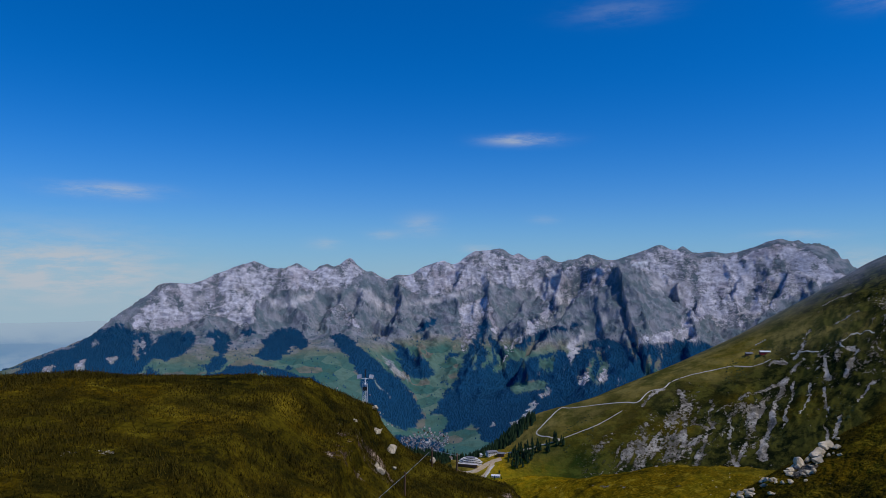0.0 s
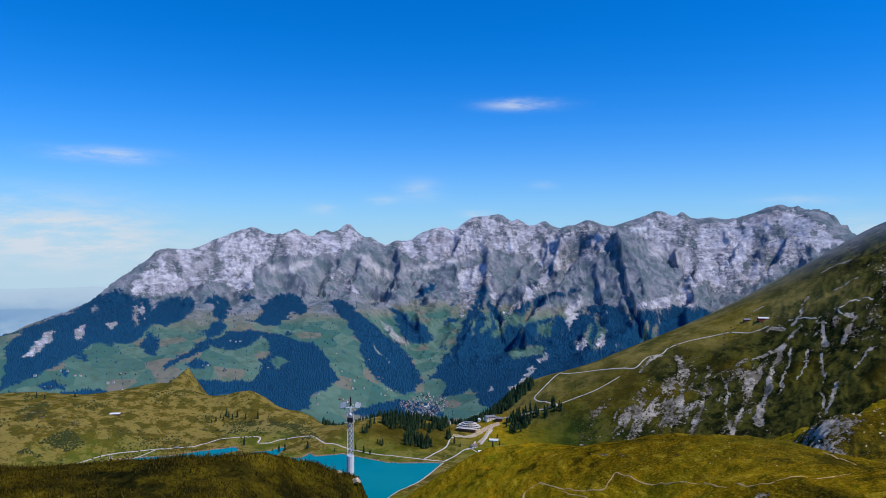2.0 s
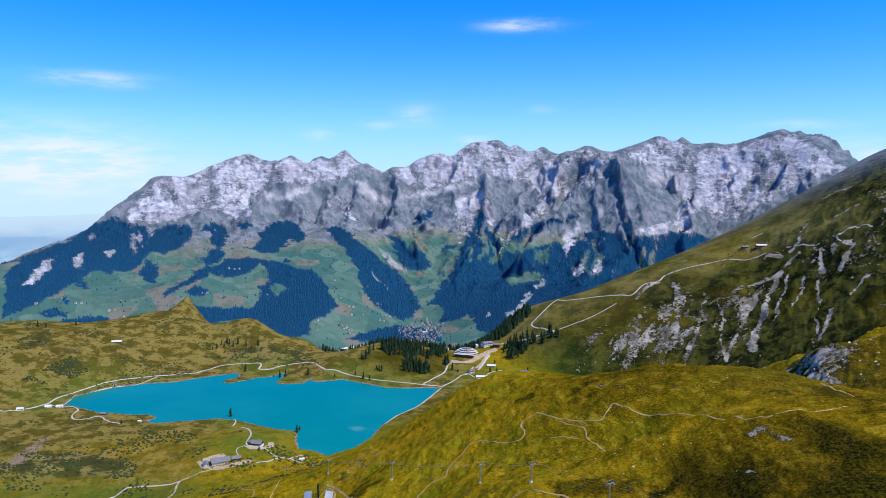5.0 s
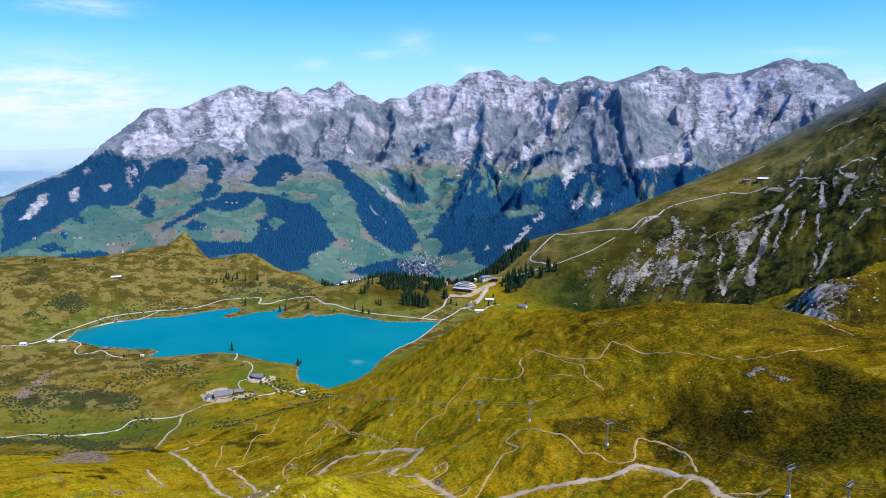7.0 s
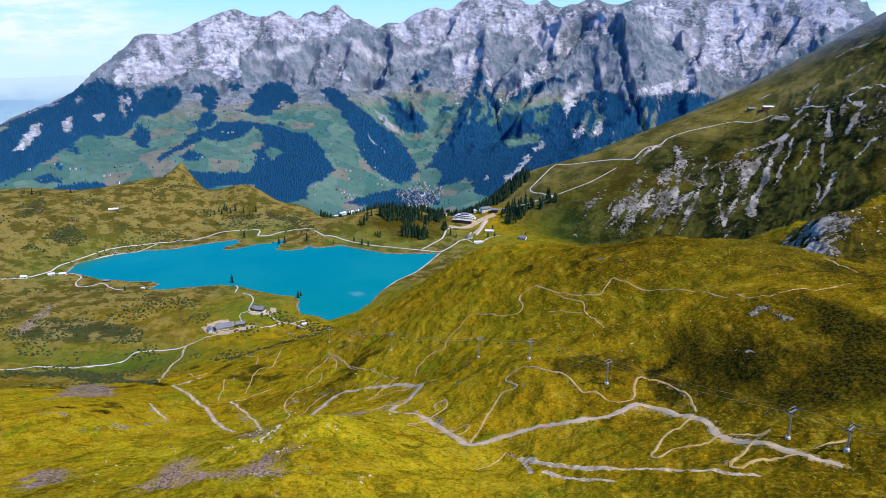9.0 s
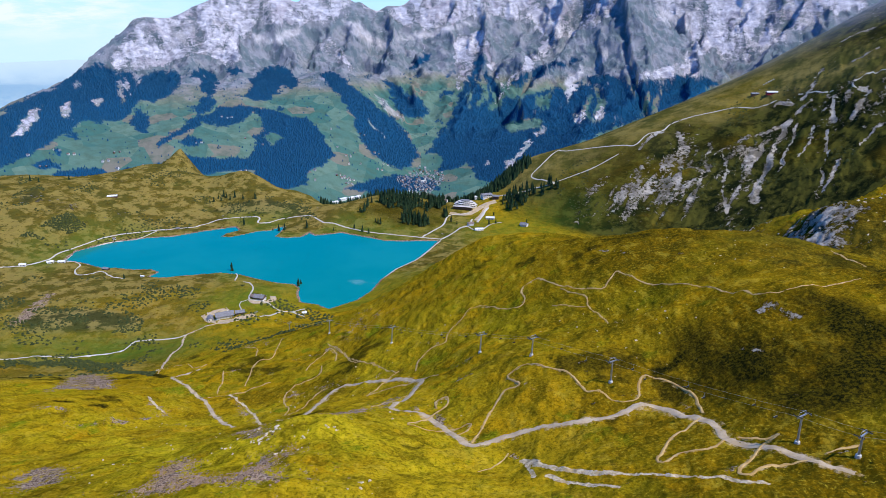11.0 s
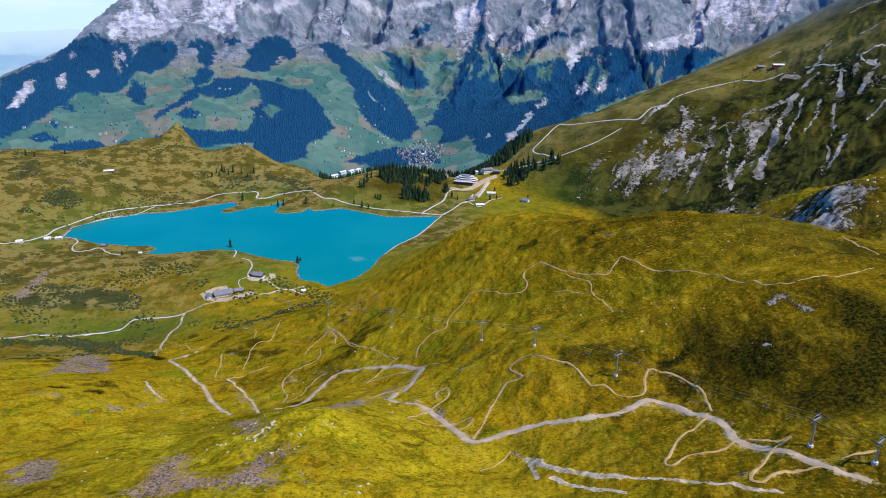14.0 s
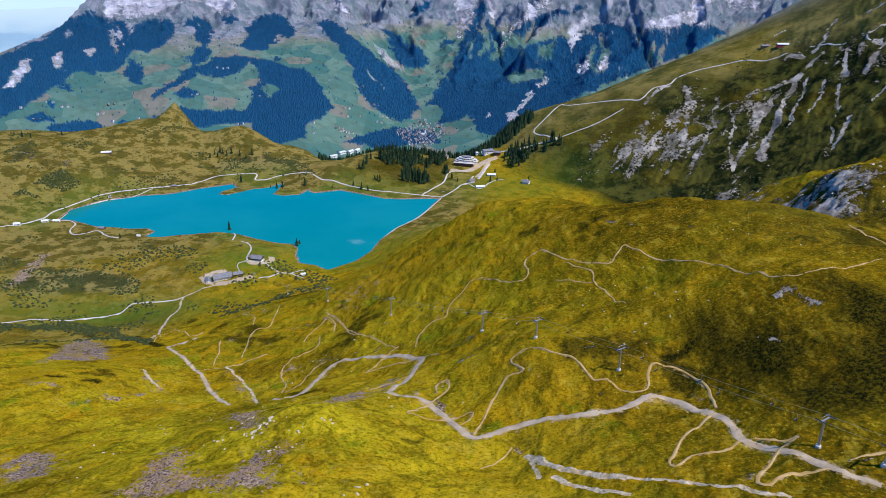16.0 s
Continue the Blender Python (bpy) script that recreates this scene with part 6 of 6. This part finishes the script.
for x, y in ((-66, 260), (-65, 264.6), (-67.5, 262), (-82.7, 265.5), (-76.5, 284.3), (-23.3, 214.4), (-53.2, 245.4), (-40, 262), (-62, 268), (-48, 255)):
    stone_spots += [(x + rng.normal() * 2.2, y + rng.normal() * 2.2, rng.uniform(0.5, 1.9)) for k in range(6)]
x, y = scatter([(300, 520), (330, 680), (380, 700), (420, 620), (370, 520)], 15, 41)
stone_spots += [(a, b, rng.uniform(1.2, 4.5)) for a, b in zip(x, y)]
x, y = scatter([(-200, 240), (-190, 420), (60, 520), (190, 420), (160, 300), (60, 250)], 12, 42)
stone_spots += [(a, b, rng.uniform(0.35, 1.5)) for a, b in zip(x, y) if lumps(np.array([a]), np.array([b]), 40, 3)[0] > 0.18]
strew(pale, stone_spots)
x, y = scatter(SCREES[0], 3.2, 43)
strew(rust, [(a, b, rng.uniform(0.5, 1.9)) for a, b in zip(x, y)])
x, y = [], []
for ring, gap in zip(SCREES, (0.62, 1.1, 1.9, 1.6, 1.6, 1.2, 1.2, 1.0, 1.0, 0.9)):
    a, b = scatter(ring, gap, 50)
    good = lumps(a, b, 9, 4) > -0.05
    a, b = a[good], b[good]
    a, b = a + 2.6 * rng.normal(size=len(a)), b + 2.6 * rng.normal(size=len(b))
    x.append(a)
    y.append(b)
x, y = np.concatenate(x), np.concatenate(y)
size = np.random.RandomState(6).uniform(0.25, 0.8, len(x)) ** 1.3
stuff("scree", *spikes(x, y, drawn(x, y), 0.5 * size, 0.55 * size, 4, 15), DARK_STONE, "loose purplish brown scree between grass patches", "scree")


# ---- houses ----
def house(name, wide, deep, eaves, ridge, wall_mat, roof_mat, label, category="house", group="", windows=3, floors=1, chimney=True, base=None, door=True):
    """A gabled house, ridge along x, standing on z = 0."""
    home = empty(name, label, category, group)
    bm = bmesh.new()
    vs = [bm.verts.new(p) for p in ((-wide / 2, -deep / 2, -3), (wide / 2, -deep / 2, -3), (wide / 2, deep / 2, -3), (-wide / 2, deep / 2, -3), (-wide / 2, -deep / 2, eaves), (wide / 2, -deep / 2, eaves),
                                    (wide / 2, deep / 2, eaves), (-wide / 2, deep / 2, eaves), (-wide / 2, 0, ridge - 0.15), (wide / 2, 0, ridge - 0.15))]
    for f in ((0, 1, 5, 4), (2, 3, 7, 6), (1, 2, 6, 9, 5), (3, 0, 4, 8, 7), (3, 2, 1, 0)):
        bm.faces.new([vs[k] for k in f])
    part("wall", bm, wall_mat, home)
    if base:
        bm = bmesh.new()
        box(bm, -wide / 2 - 0.06, wide / 2 + 0.06, -deep / 2 - 0.06, deep / 2 + 0.06, -3, eaves * 0.45)
        part("plinth", bm, base, home)
    bm = bmesh.new()
    over, thick = 0.09 * deep, 0.025 * deep + 0.1
    slope = (ridge - eaves) / (deep / 2)
    for s in (-1, 1):
        ys = s * (deep / 2 + over)
        low = eaves - over * slope
        p = [(-wide / 2 - over, ys, low), (wide / 2 + over, ys, low), (wide / 2 + over, 0, ridge), (-wide / 2 - over, 0, ridge)]
        a = [bm.verts.new(q) for q in p]
        b = [bm.verts.new((q[0], q[1], q[2] + thick)) for q in p]
        for k in range(4):
            bm.faces.new([a[k], a[(k + 1) % 4], b[(k + 1) % 4], b[k]])
        bm.faces.new(b)
        bm.faces.new(a[::-1])
    bmesh.ops.recalc_face_normals(bm, faces=bm.faces)
    part("roof", bm, roof_mat, home)
    w, h = 0.34 * eaves / floors, 0.42 * eaves / floors
    for f in range(floors):
        zc = eaves * (f + 0.58) / floors
        for k in range(windows):
            xc = wide * ((k + 0.5) / windows - 0.5)
            bm = bmesh.new()
            box(bm, xc - w / 2, xc + w / 2, -deep / 2 - 0.09, -deep / 2 + 0.05, zc - h / 2, zc + h / 2)
            part("window", bm, GLASS, home)
        for k in range(2 if windows else 0):
            yc = deep * (k * 0.5 - 0.25)
            for s in (-1, 1):
                bm = bmesh.new()
                box(bm, s * wide / 2 - 0.09, s * wide / 2 + 0.09, yc - w / 2, yc + w / 2, zc - h / 2, zc + h / 2)
                part("window", bm, GLASS, home)
    if door and windows:
        bm = bmesh.new()
        box(bm, wide * 0.28, wide * 0.28 + 1.1, -deep / 2 - 0.13, -deep / 2 + 0.05, 0, 2.05)
        part("door", bm, TIMBER, home)
    if chimney:
        bm = bmesh.new()
        box(bm, wide * 0.18, wide * 0.18 + 0.8, 0.4, 1.2, eaves, ridge + 1.0)
        part("chimney", bm, PLASTER, home)
    return home


def stand(ob, x, y, turn, scale=0.8, sink=0.0):
    ob.matrix_basis = pose(x, y, level(x, y) - sink, 0, 0, turn) @ Matrix.Diagonal((scale, scale, scale, 1))
    return ob


stand(house("mountain_inn", 26, 15, 5.0, 9.2, PLASTER, SHINGLE, "mountain inn with a broad grey shingle roof", "inn", windows=6, floors=2), -271, 838, 24)
stand(house("inn_annexe", 13, 9, 3.6, 6.2, TIMBER, SHINGLE, "timber annexe with a grey roof beside the inn", "annexe", windows=3), -252, 841, 20)
stand(house("cow_shed", 15, 8, 3.4, 5.4, PLASTER, SHINGLE, "white rendered cow shed with a grey roof", "shed", windows=3, chimney=False), -288, 835, 112)
stand(house("guest_house", 17, 12, 5.4, 9.0, TIMBER, SHINGLE, "dark timber guest house with a grey roof and white plinth", "guest house", windows=5, floors=2, base=PLASTER), -240, 894, -14)
stand(house("hay_barn", 8, 7, 3.6, 6.0, TIMBER, BROWN_ROOF, "dark timber barn beside the guest house", "barn", windows=0), -250, 899, -14)
stand(house("small_stall", 7, 5, 2.5, 4.0, PLASTER, TIN, "small white hut with a pale tin roof by the path", "hut", windows=1), -173, 853, 10)
stand(house("long_barn", 22, 8, 2.6, 5.0, TIMBER, TIN, "long barn with a pale tin roof on the heath", "barn", windows=0, chimney=False), -621, 1320, 12)
stand(house("lake_hut", 11, 7, 3.4, 5.6, PLASTER, TIN, "white hut with a pale roof at the roadside", "hut", "lakeside huts", windows=2, chimney=False), -636, 1033, 15)
stand(house("lake_hut", 11, 7, 3.0, 5.0, PLASTER, TIN, "white hut with a pale roof by the shore", "hut", "lakeside huts", windows=2, chimney=False), -609, 1060, 20)
stand(house("lake_hut", 12, 7, 3.0, 5.0, PLASTER, TIN, "white hut with a pale roof by the shore", "hut", "lakeside huts", windows=2, chimney=False), -594, 1065, 10)
stand(house("boat_house", 12, 7, 3.0, 5.2, TIMBER, SHINGLE, "timber boat house with a grey roof at the water's edge", "boat house", windows=2, chimney=False), -510, 1033, -12)
stand(house("kiosk", 8, 5, 2.6, 4.2, TIMBER, SHINGLE, "small timber kiosk beside the lake road", "kiosk", windows=1, chimney=False), -471, 1235, 8)
stand(house("pump_house", 5, 4, 5.4, 6.8, PLASTER, BROWN_ROOF, "narrow white pump house on the shore", "pump house", windows=1, chimney=False), -562, 1180, 5)
stand(house("jetty_hut", 6, 4, 2.2, 3.4, PLASTER, TIN, "tiny pale hut near the shore", "hut", windows=0, chimney=False), -443, 1004, 0)
stand(house("chapel", 12, 8, 4.5, 8.0, PLASTER, BROWN_ROOF, "white house with a brown roof at the forest's edge", "house", windows=3), 15, 1397, -20)
stand(house("lodge", 19, 10, 3.4, 5.8, PLASTER, TIN, "white lodge with a pale roof in the meadow", "lodge", "lodges by the hotel", windows=4, chimney=False), 99, 1288, -8)
stand(house("lodge", 18, 9, 3.2, 5.4, PLASTER, TIN, "white lodge with a pale roof in the meadow", "lodge", "lodges by the hotel", windows=4, chimney=False), 74, 1222, 6)
stand(house("lodge", 13, 10, 5.0, 8.0, PLASTER, BROWN_ROOF, "white lodge with a brown roof in the meadow", "lodge", "lodges by the hotel", windows=3, floors=2), 60, 1252, 20)
stand(house("lodge", 16, 11, 5.0, 8.4, PLASTER, SHINGLE, "white lodge with a grey roof under the slope", "lodge", "lodges by the hotel", windows=3, floors=2), 157, 1239, -30)
stand(house("alp_restaurant", 26, 11, 4.2, 6.6, RED, TIN, "red boarded restaurant with a white roof on the alp", "restaurant", windows=6), 652, 1400, -6)
stand(house("alp_hut", 17, 9, 3.6, 6.2, TIMBER, SHINGLE, "dark timber hut on the alp", "hut", windows=2), 630, 1424, -6)
for k in range(5):
    stand(house("snow_fence", 3.2, 0.9, 1.6, 2.2, STEEL, TIN, "short pale avalanche barrier above the alp restaurant", "barrier", "avalanche barriers", windows=0, chimney=False), 656 + 4.6 * k, 1448, 0)


def hotel():
    home = empty("hotel", "large pale terraced hotel with rounded storeys and dark window bands", "hotel")
    sides = 20
    for k, (r, z0, z1) in enumerate(((27, -4, 4.2), (23, 4.2, 8.2), (17, 8.2, 12.2), (10, 12.2, 15.0))):
        def ring(rad, z):
            return [(rad * 1.12 * math.cos(a), rad * 0.72 * math.sin(a), z) for a in np.linspace(0, 2 * math.pi, sides, endpoint=False)]
        bm = bmesh.new()
        low, top = [bm.verts.new(p) for p in ring(r, z0)], [bm.verts.new(p) for p in ring(r, z1)]
        for i in range(sides):
            bm.faces.new([low[i], low[(i + 1) % sides], top[(i + 1) % sides], top[i]])
        bm.faces.new(top)
        part("storey", bm, CREAM, home)
        bm = bmesh.new()
        low, top = [bm.verts.new(p) for p in ring(r + 1.6, z1 - 0.5)], [bm.verts.new(p) for p in ring(r + 1.6, z1 + 0.25)]
        for i in range(sides):
            bm.faces.new([low[i], low[(i + 1) % sides], top[(i + 1) % sides], top[i]])
        bm.faces.new(top)
        bm.faces.new(low[::-1])
        part("roof_terrace", bm, PAVING if k < 3 else SHINGLE, home)
        for i in range(sides):
            a = 2 * math.pi * (i + 0.5) / sides
            bm = bmesh.new()
            m = Matrix.Translation(((r * 1.12 - 0.1) * math.cos(a) * 0.99, (r * 0.72 - 0.1) * math.sin(a) * 0.99, z1 - 2.1)) @ Matrix.Rotation(math.atan2(math.sin(a) / 0.72, math.cos(a) / 1.12), 4, "Z")
            box(bm, -0.3, 0.3, -r * 0.09, r * 0.09, -0.9, 0.9, m)
            part("window", bm, GLASS, home)
    bm = bmesh.new()
    box(bm, -26, 24, -27, -19, -4, 3.0)
    part("garage", bm, TIMBER, home)
    bm = bmesh.new()
    box(bm, -28, 26, -28, -18.5, 3.0, 3.5)
    part("terrace", bm, PAVING, home)
    return home


stand(hotel(), 55, 1352, -18, 0.74)
stand(house("cable_car_station", 24, 18, 9, 11.5, PLASTER, SHINGLE, "pale cable car station with a grey roof beside the hotel", "station", windows=5, floors=2, chimney=False), 98, 1388, 20)
stand(house("station_annexe", 16, 12, 7, 9.5, TIMBER, SHINGLE, "brown annexe of the cable car station", "annexe", windows=3, floors=2, chimney=False), 116, 1372, -15)
stand(house("station_annexe", 20, 10, 5, 7, PLASTER, TIN, "pale flat annexe of the cable car station", "annexe", windows=4, chimney=False), 84, 1412, 12)

# the village in the valley, far below
homes = [house("village_house", 9, 7, 5, 8.5, PLASTER, BROWN_ROOF, "white village house with a brown roof far down the valley", "house", "village houses", windows=3, floors=2, chimney=False, door=False),
         house("village_house", 11, 8, 6, 9.5, PLASTER, SHINGLE, "white village house with a grey roof far down the valley", "house", "village houses", windows=3, floors=2, chimney=False, door=False),
         house("village_house", 8, 7, 4.5, 8, TIMBER, SHINGLE, "brown timber village house far down the valley", "house", "village houses", windows=2, floors=2, chimney=False, door=False)]
VILLAGE_RING = [(-171, 2748), (-128, 2824), (-84, 2954), (-35, 2925), (37, 2870), (24, 2757), (-21, 2628), (-57, 2553), (-107, 2593), (-155, 2664)]
HAMLET_RING = [(-387, 2595), (-354, 2615), (-309, 2604), (-309, 2561), (-362, 2561)]
FARMS = [(-1343, 2443), (-1394, 2372), (-1164, 2507), (-1043, 2452), (-1179, 2445), (-891, 2918), (-868, 2919), (-753, 2740), (-1295, 2443), (-296, 2883), (-363, 2752), (-456, 2559), (-328, 2968), (-443, 2925), (-239, 2749), (-346, 2699), (-715, 2502), (-676, 2697),
         (-260, 2877), (-402, 2796), (-905, 2623), (-1120, 2420), (-1339, 2335), (-448, 2506), (-221, 2822), (-305, 2737)]
plots = list(zip(*scatter(VILLAGE_RING, 16, 61))) + list(zip(*scatter(HAMLET_RING, 15, 62))) + FARMS + [(x + 16, y + 9) for x, y in FARMS[::2]]
for k, (x, y) in enumerate(plots):
    big = rng.uniform(0.55, 0.95)
    z = float(drawn(np.array([x]), np.array([y]))[0])
    at = pose(x, y, z, 0, 0, rng.choice([0, 90]) + rng.uniform(-20, 20)) @ Matrix.Diagonal((big, big, big, 1))
    if k < 3:
        homes[k].matrix_basis = at
    else:
        copy = copy_thing(homes[(k * 7 + k // 5) % 3], at)
        copy.matrix_basis = at
bm = bmesh.new()
church = empty("church", "white village church with a slender spire", "church")
box(bm, -8, 8, -4, 4, -3, 8)
part("nave", bm, PLASTER, church)
bm = bmesh.new()
box(bm, 8, 13, -2.5, 2.5, -3, 18)
part("tower", bm, PLASTER, church)
bm = bmesh.new()
bmesh.ops.create_cone(bm, cap_ends=True, segments=4, radius1=3.9, radius2=0, depth=10, matrix=pose(10.5, 0, 23, 0, 0, 45))
part("spire", bm, SHINGLE, church)
church.matrix_basis = pose(-60, 2780, float(drawn(np.array([-60.0]), np.array([2780.0]))[0]), 0, 0, 30)
for k, (x, y) in enumerate([(-389, 2355), (-366, 2402), (-342, 2446), (-314, 2466), (-292, 2485)]):
    hall = house("valley_hall", 26, 14, 6, 8, PLASTER, TIN, "long white hall with a pale roof on the valley floor", "hall", "valley halls", windows=5, chimney=False, door=False)
    hall.matrix_basis = pose(x, y, float(drawn(np.array([float(x)]), np.array([float(y)]))[0]), 0, 0, 25 + 12 * k)


# ---- the chair lift ----
def pylon(tall):
    mast = empty("lift_pylon", "grey steel chair lift pylon on a concrete footing in the grass", "pylon", "chair lift pylons")
    bm = bmesh.new()
    vs = bmesh.ops.create_cone(bm, cap_ends=True, segments=8, radius1=1.0, radius2=0.8, depth=1.6)["verts"]
    bmesh.ops.transform(bm, matrix=Matrix.Translation((0, 0, -0.2)), verts=vs)
    part("footing", bm, CONCRETE, mast, "pale concrete footing")
    bm = bmesh.new()
    rod(bm, (0, 0, 0.4), (0, 0, tall), 0.38, 0.26, 10)
    part("shaft", bm, STEEL, mast)
    bm = bmesh.new()
    box(bm, -2.4, 2.4, -0.18, 0.18, tall - 0.15, tall + 0.22)
    part("crossarm", bm, STEEL, mast)
    for s in (-1, 1):
        bm = bmesh.new()
        box(bm, s * 2.3 - 0.1, s * 2.3 + 0.1, -1.5, 1.5, tall + 0.2, tall + 0.42)
        sheaves = part("sheave_train", bm, STEEL, mast)
        for k in range(6):
            bm = bmesh.new()
            rod(bm, (s * 2.3 - 0.08, -1.35 + 0.54 * k, tall + 0.5), (s * 2.3 + 0.08, -1.35 + 0.54 * k, tall + 0.5), 0.22, None, 8)
            part("sheave", bm, BLACK, sheaves)
        bm = bmesh.new()
        rod(bm, (s * 2.3, 0, tall + 0.2), (s * 1.5, 0, tall + 1.5), 0.06, None, 5)
        rod(bm, (s * 1.5, 0, tall + 1.5), (0, 0, tall + 1.5), 0.06, None, 5)
        part("work_frame", bm, STEEL, mast)
    bm = bmesh.new()
    for k in range(12):
        rod(bm, (-0.2, -0.42, 1 + (tall - 2) * k / 11), (0.2, -0.42, 1 + (tall - 2) * k / 11), 0.025, None, 4)
    part("ladder", bm, STEEL, mast)
    return mast


LIFT = [(-227, 822, 10), (-169, 747, 10), (-90.3, 554.5, 11), (-32, 458.2, 11.5), (21.4, 364.2, 10), (43, 327, 8.5), (70.3, 288.8, 9.5), (109.4, 218.9, 9.5), (119.3, 205.1, 7.0), (150, 160, 9)]
heads = []
for k, (x, y, tall) in enumerate(LIFT):
    a, b = LIFT[max(0, k - 1)], LIFT[min(len(LIFT) - 1, k + 1)]
    turn = math.degrees(math.atan2(b[1] - a[1], b[0] - a[0])) - 90
    z = float(drawn(np.array([float(x)]), np.array([float(y)]))[0])
    pylon(tall).matrix_basis = pose(x, y, z + 0.3, 0, -4 if k < 6 else 0, turn)
    heads.append((Vector((x, y, z + tall + 0.9)), radians(turn)))
bm = bmesh.new()
hangs = []
for s in (-1, 1):
    for (a, ta), (b, tb) in zip(heads[:-1], heads[1:]):
        pa, pb = a + Vector((math.cos(ta), math.sin(ta), 0)) * 2.3 * s, b + Vector((math.cos(tb), math.sin(tb), 0)) * 2.3 * s
        span, last = (pb - pa).length, pa
        for k in range(1, 7):
            f = k / 6
            q = pa.lerp(pb, f) - Vector((0, 0, 0.06 * span * f * (1 - f)))
            rod(bm, last, q, 0.026, None, 5)
            last = q
        for k in range(int(span / 24)):
            f = (k + 0.55 + 0.2 * s) / max(1, int(span / 24))
            if 0.08 < f < 0.92:
                hangs.append((pa.lerp(pb, f) - Vector((0, 0, 0.06 * span * f * (1 - f))), ta))
tagged(part("haul_cable", bm, STEEL), "thin steel haul cable of the chair lift", "cable")


def chair():
    seat = empty("lift_chair", "empty grey chair hanging from the lift cable", "chair", "lift chairs")
    bm = bmesh.new()
    rod(bm, (0, 0, 0.05), (0, 0.15, -1.0), 0.035, None, 5)
    rod(bm, (0, 0.15, -1.0), (0, 0, -1.7), 0.035, None, 5)
    part("hanger", bm, STEEL, seat)
    bm = bmesh.new()
    box(bm, -0.65, 0.65, -0.5, 0.0, -2.25, -2.15)
    part("bench", bm, BLACK, seat)
    bm = bmesh.new()
    box(bm, -0.65, 0.65, 0.0, 0.08, -2.25, -1.65)
    part("backrest", bm, BLACK, seat)
    bm = bmesh.new()
    rod(bm, (-0.65, -0.5, -2.0), (0.65, -0.5, -2.0), 0.03, None, 5)
    rod(bm, (-0.65, 0.05, -1.7), (-0.65, -0.5, -2.0), 0.03, None, 5)
    rod(bm, (0.65, 0.05, -1.7), (0.65, -0.5, -2.0), 0.03, None, 5)
    part("safety_bar", bm, STEEL, seat)
    return seat


seat = chair()
for k, (q, turn) in enumerate(hangs):
    at = pose(*q, 0, 0, math.degrees(turn))
    if k:
        copy_thing(seat, at)
    else:
        seat.matrix_basis = at


# ---- the weather mast behind the brow ----
def weather_mast(foot, head):
    mast = empty("weather_mast", "white lattice weather mast with two panels and a black aerial", "mast")
    h = head - foot
    corner = [(0.15 * math.cos(a), 0.15 * math.sin(a)) for a in np.radians([90, 210, 330])]
    for x, y in corner:
        bm = bmesh.new()
        rod(bm, (x, y, 0), (x, y, h - 0.25), 0.018, None, 6)
        part("rail", bm, WHITE_STEEL, mast)
    for k in range(int(h / 0.22)):
        bm = bmesh.new()
        for (x0, y0), (x1, y1) in zip(corner, corner[1:] + corner[:1]):
            rod(bm, (x0, y0, 0.22 * k), (x1, y1, 0.22 * k + 0.2), 0.009, None, 4)
            rod(bm, (x0, y0, 0.22 * k), (x1, y1, 0.22 * k), 0.009, None, 4)
        part("lattice", bm, WHITE_STEEL, mast)
    bm = bmesh.new()
    rod(bm, (0, 0, -2), (0, 0, h - 2.15), 0.17, None, 12)
    part("sleeve", bm, WHITE_STEEL, mast, "plain white lower tube")
    bm = bmesh.new()
    rod(bm, (-0.35, 0, h), (0.35, 0, h), 0.025, None, 6)
    rod(bm, (0, 0, h - 0.3), (0, 0, h + 0.05), 0.04, None, 6)
    part("crossbar", bm, WHITE_STEEL, mast)
    for s in (-1, 1):
        bm = bmesh.new()
        box(bm, -0.12, 0.12, -0.02, 0.02, -0.15, 0.15, Matrix.Translation((s * 0.33, 0, h + 0.1)) @ pose(0, 0, 0, -50, s * 8, 0))
        part("panel", bm, STEEL, mast, "tilted pale panel")
    bm = bmesh.new()
    rod(bm, (0, 0, h), (0, 0, h + 0.5), 0.035, 0.03, 8)
    part("aerial", bm, BLACK, mast, "black rod aerial")
    bm = bmesh.new()
    bmesh.ops.create_uvsphere(bm, u_segments=12, v_segments=8, radius=0.08, matrix=Matrix.Translation((0, -0.08, h - 0.3)))
    part("lamp_head", bm, WHITE_STEEL, mast)
    bm = bmesh.new()
    box(bm, -0.12, 0.12, -0.22, -0.1, h - 0.62, h - 0.42)
    part("sensor_box", bm, BLACK, mast)
    return mast


foot = level(-4.25, 38.2)
weather_mast(foot, 361.0).matrix_basis = pose(-4.25, 38.2, foot)

# fence along the brow
fence = empty("pasture_fence", "wooden pasture fence posts with a single wire", "fence")
posts = [(-0.4, 27.2), (-1.2, 22.5), (-1.9, 18.0), (0.6, 28.3)]
tops = []
for x, y in posts:
    z = float(drawn(np.array([x]), np.array([y]))[0])
    bm = bmesh.new()
    rod(bm, (x, y, z - 0.3), (x, y, z + 0.75), 0.035, 0.03, 7)
    part("post", bm, TIMBER, fence)
    tops.append((x, y, z + 0.65))
bm = bmesh.new()
for a, b in ((0, 1), (1, 2), (0, 3)):
    rod(bm, tops[a], tops[b], 0.006, None, 4)
part("wire", bm, STEEL, fence)
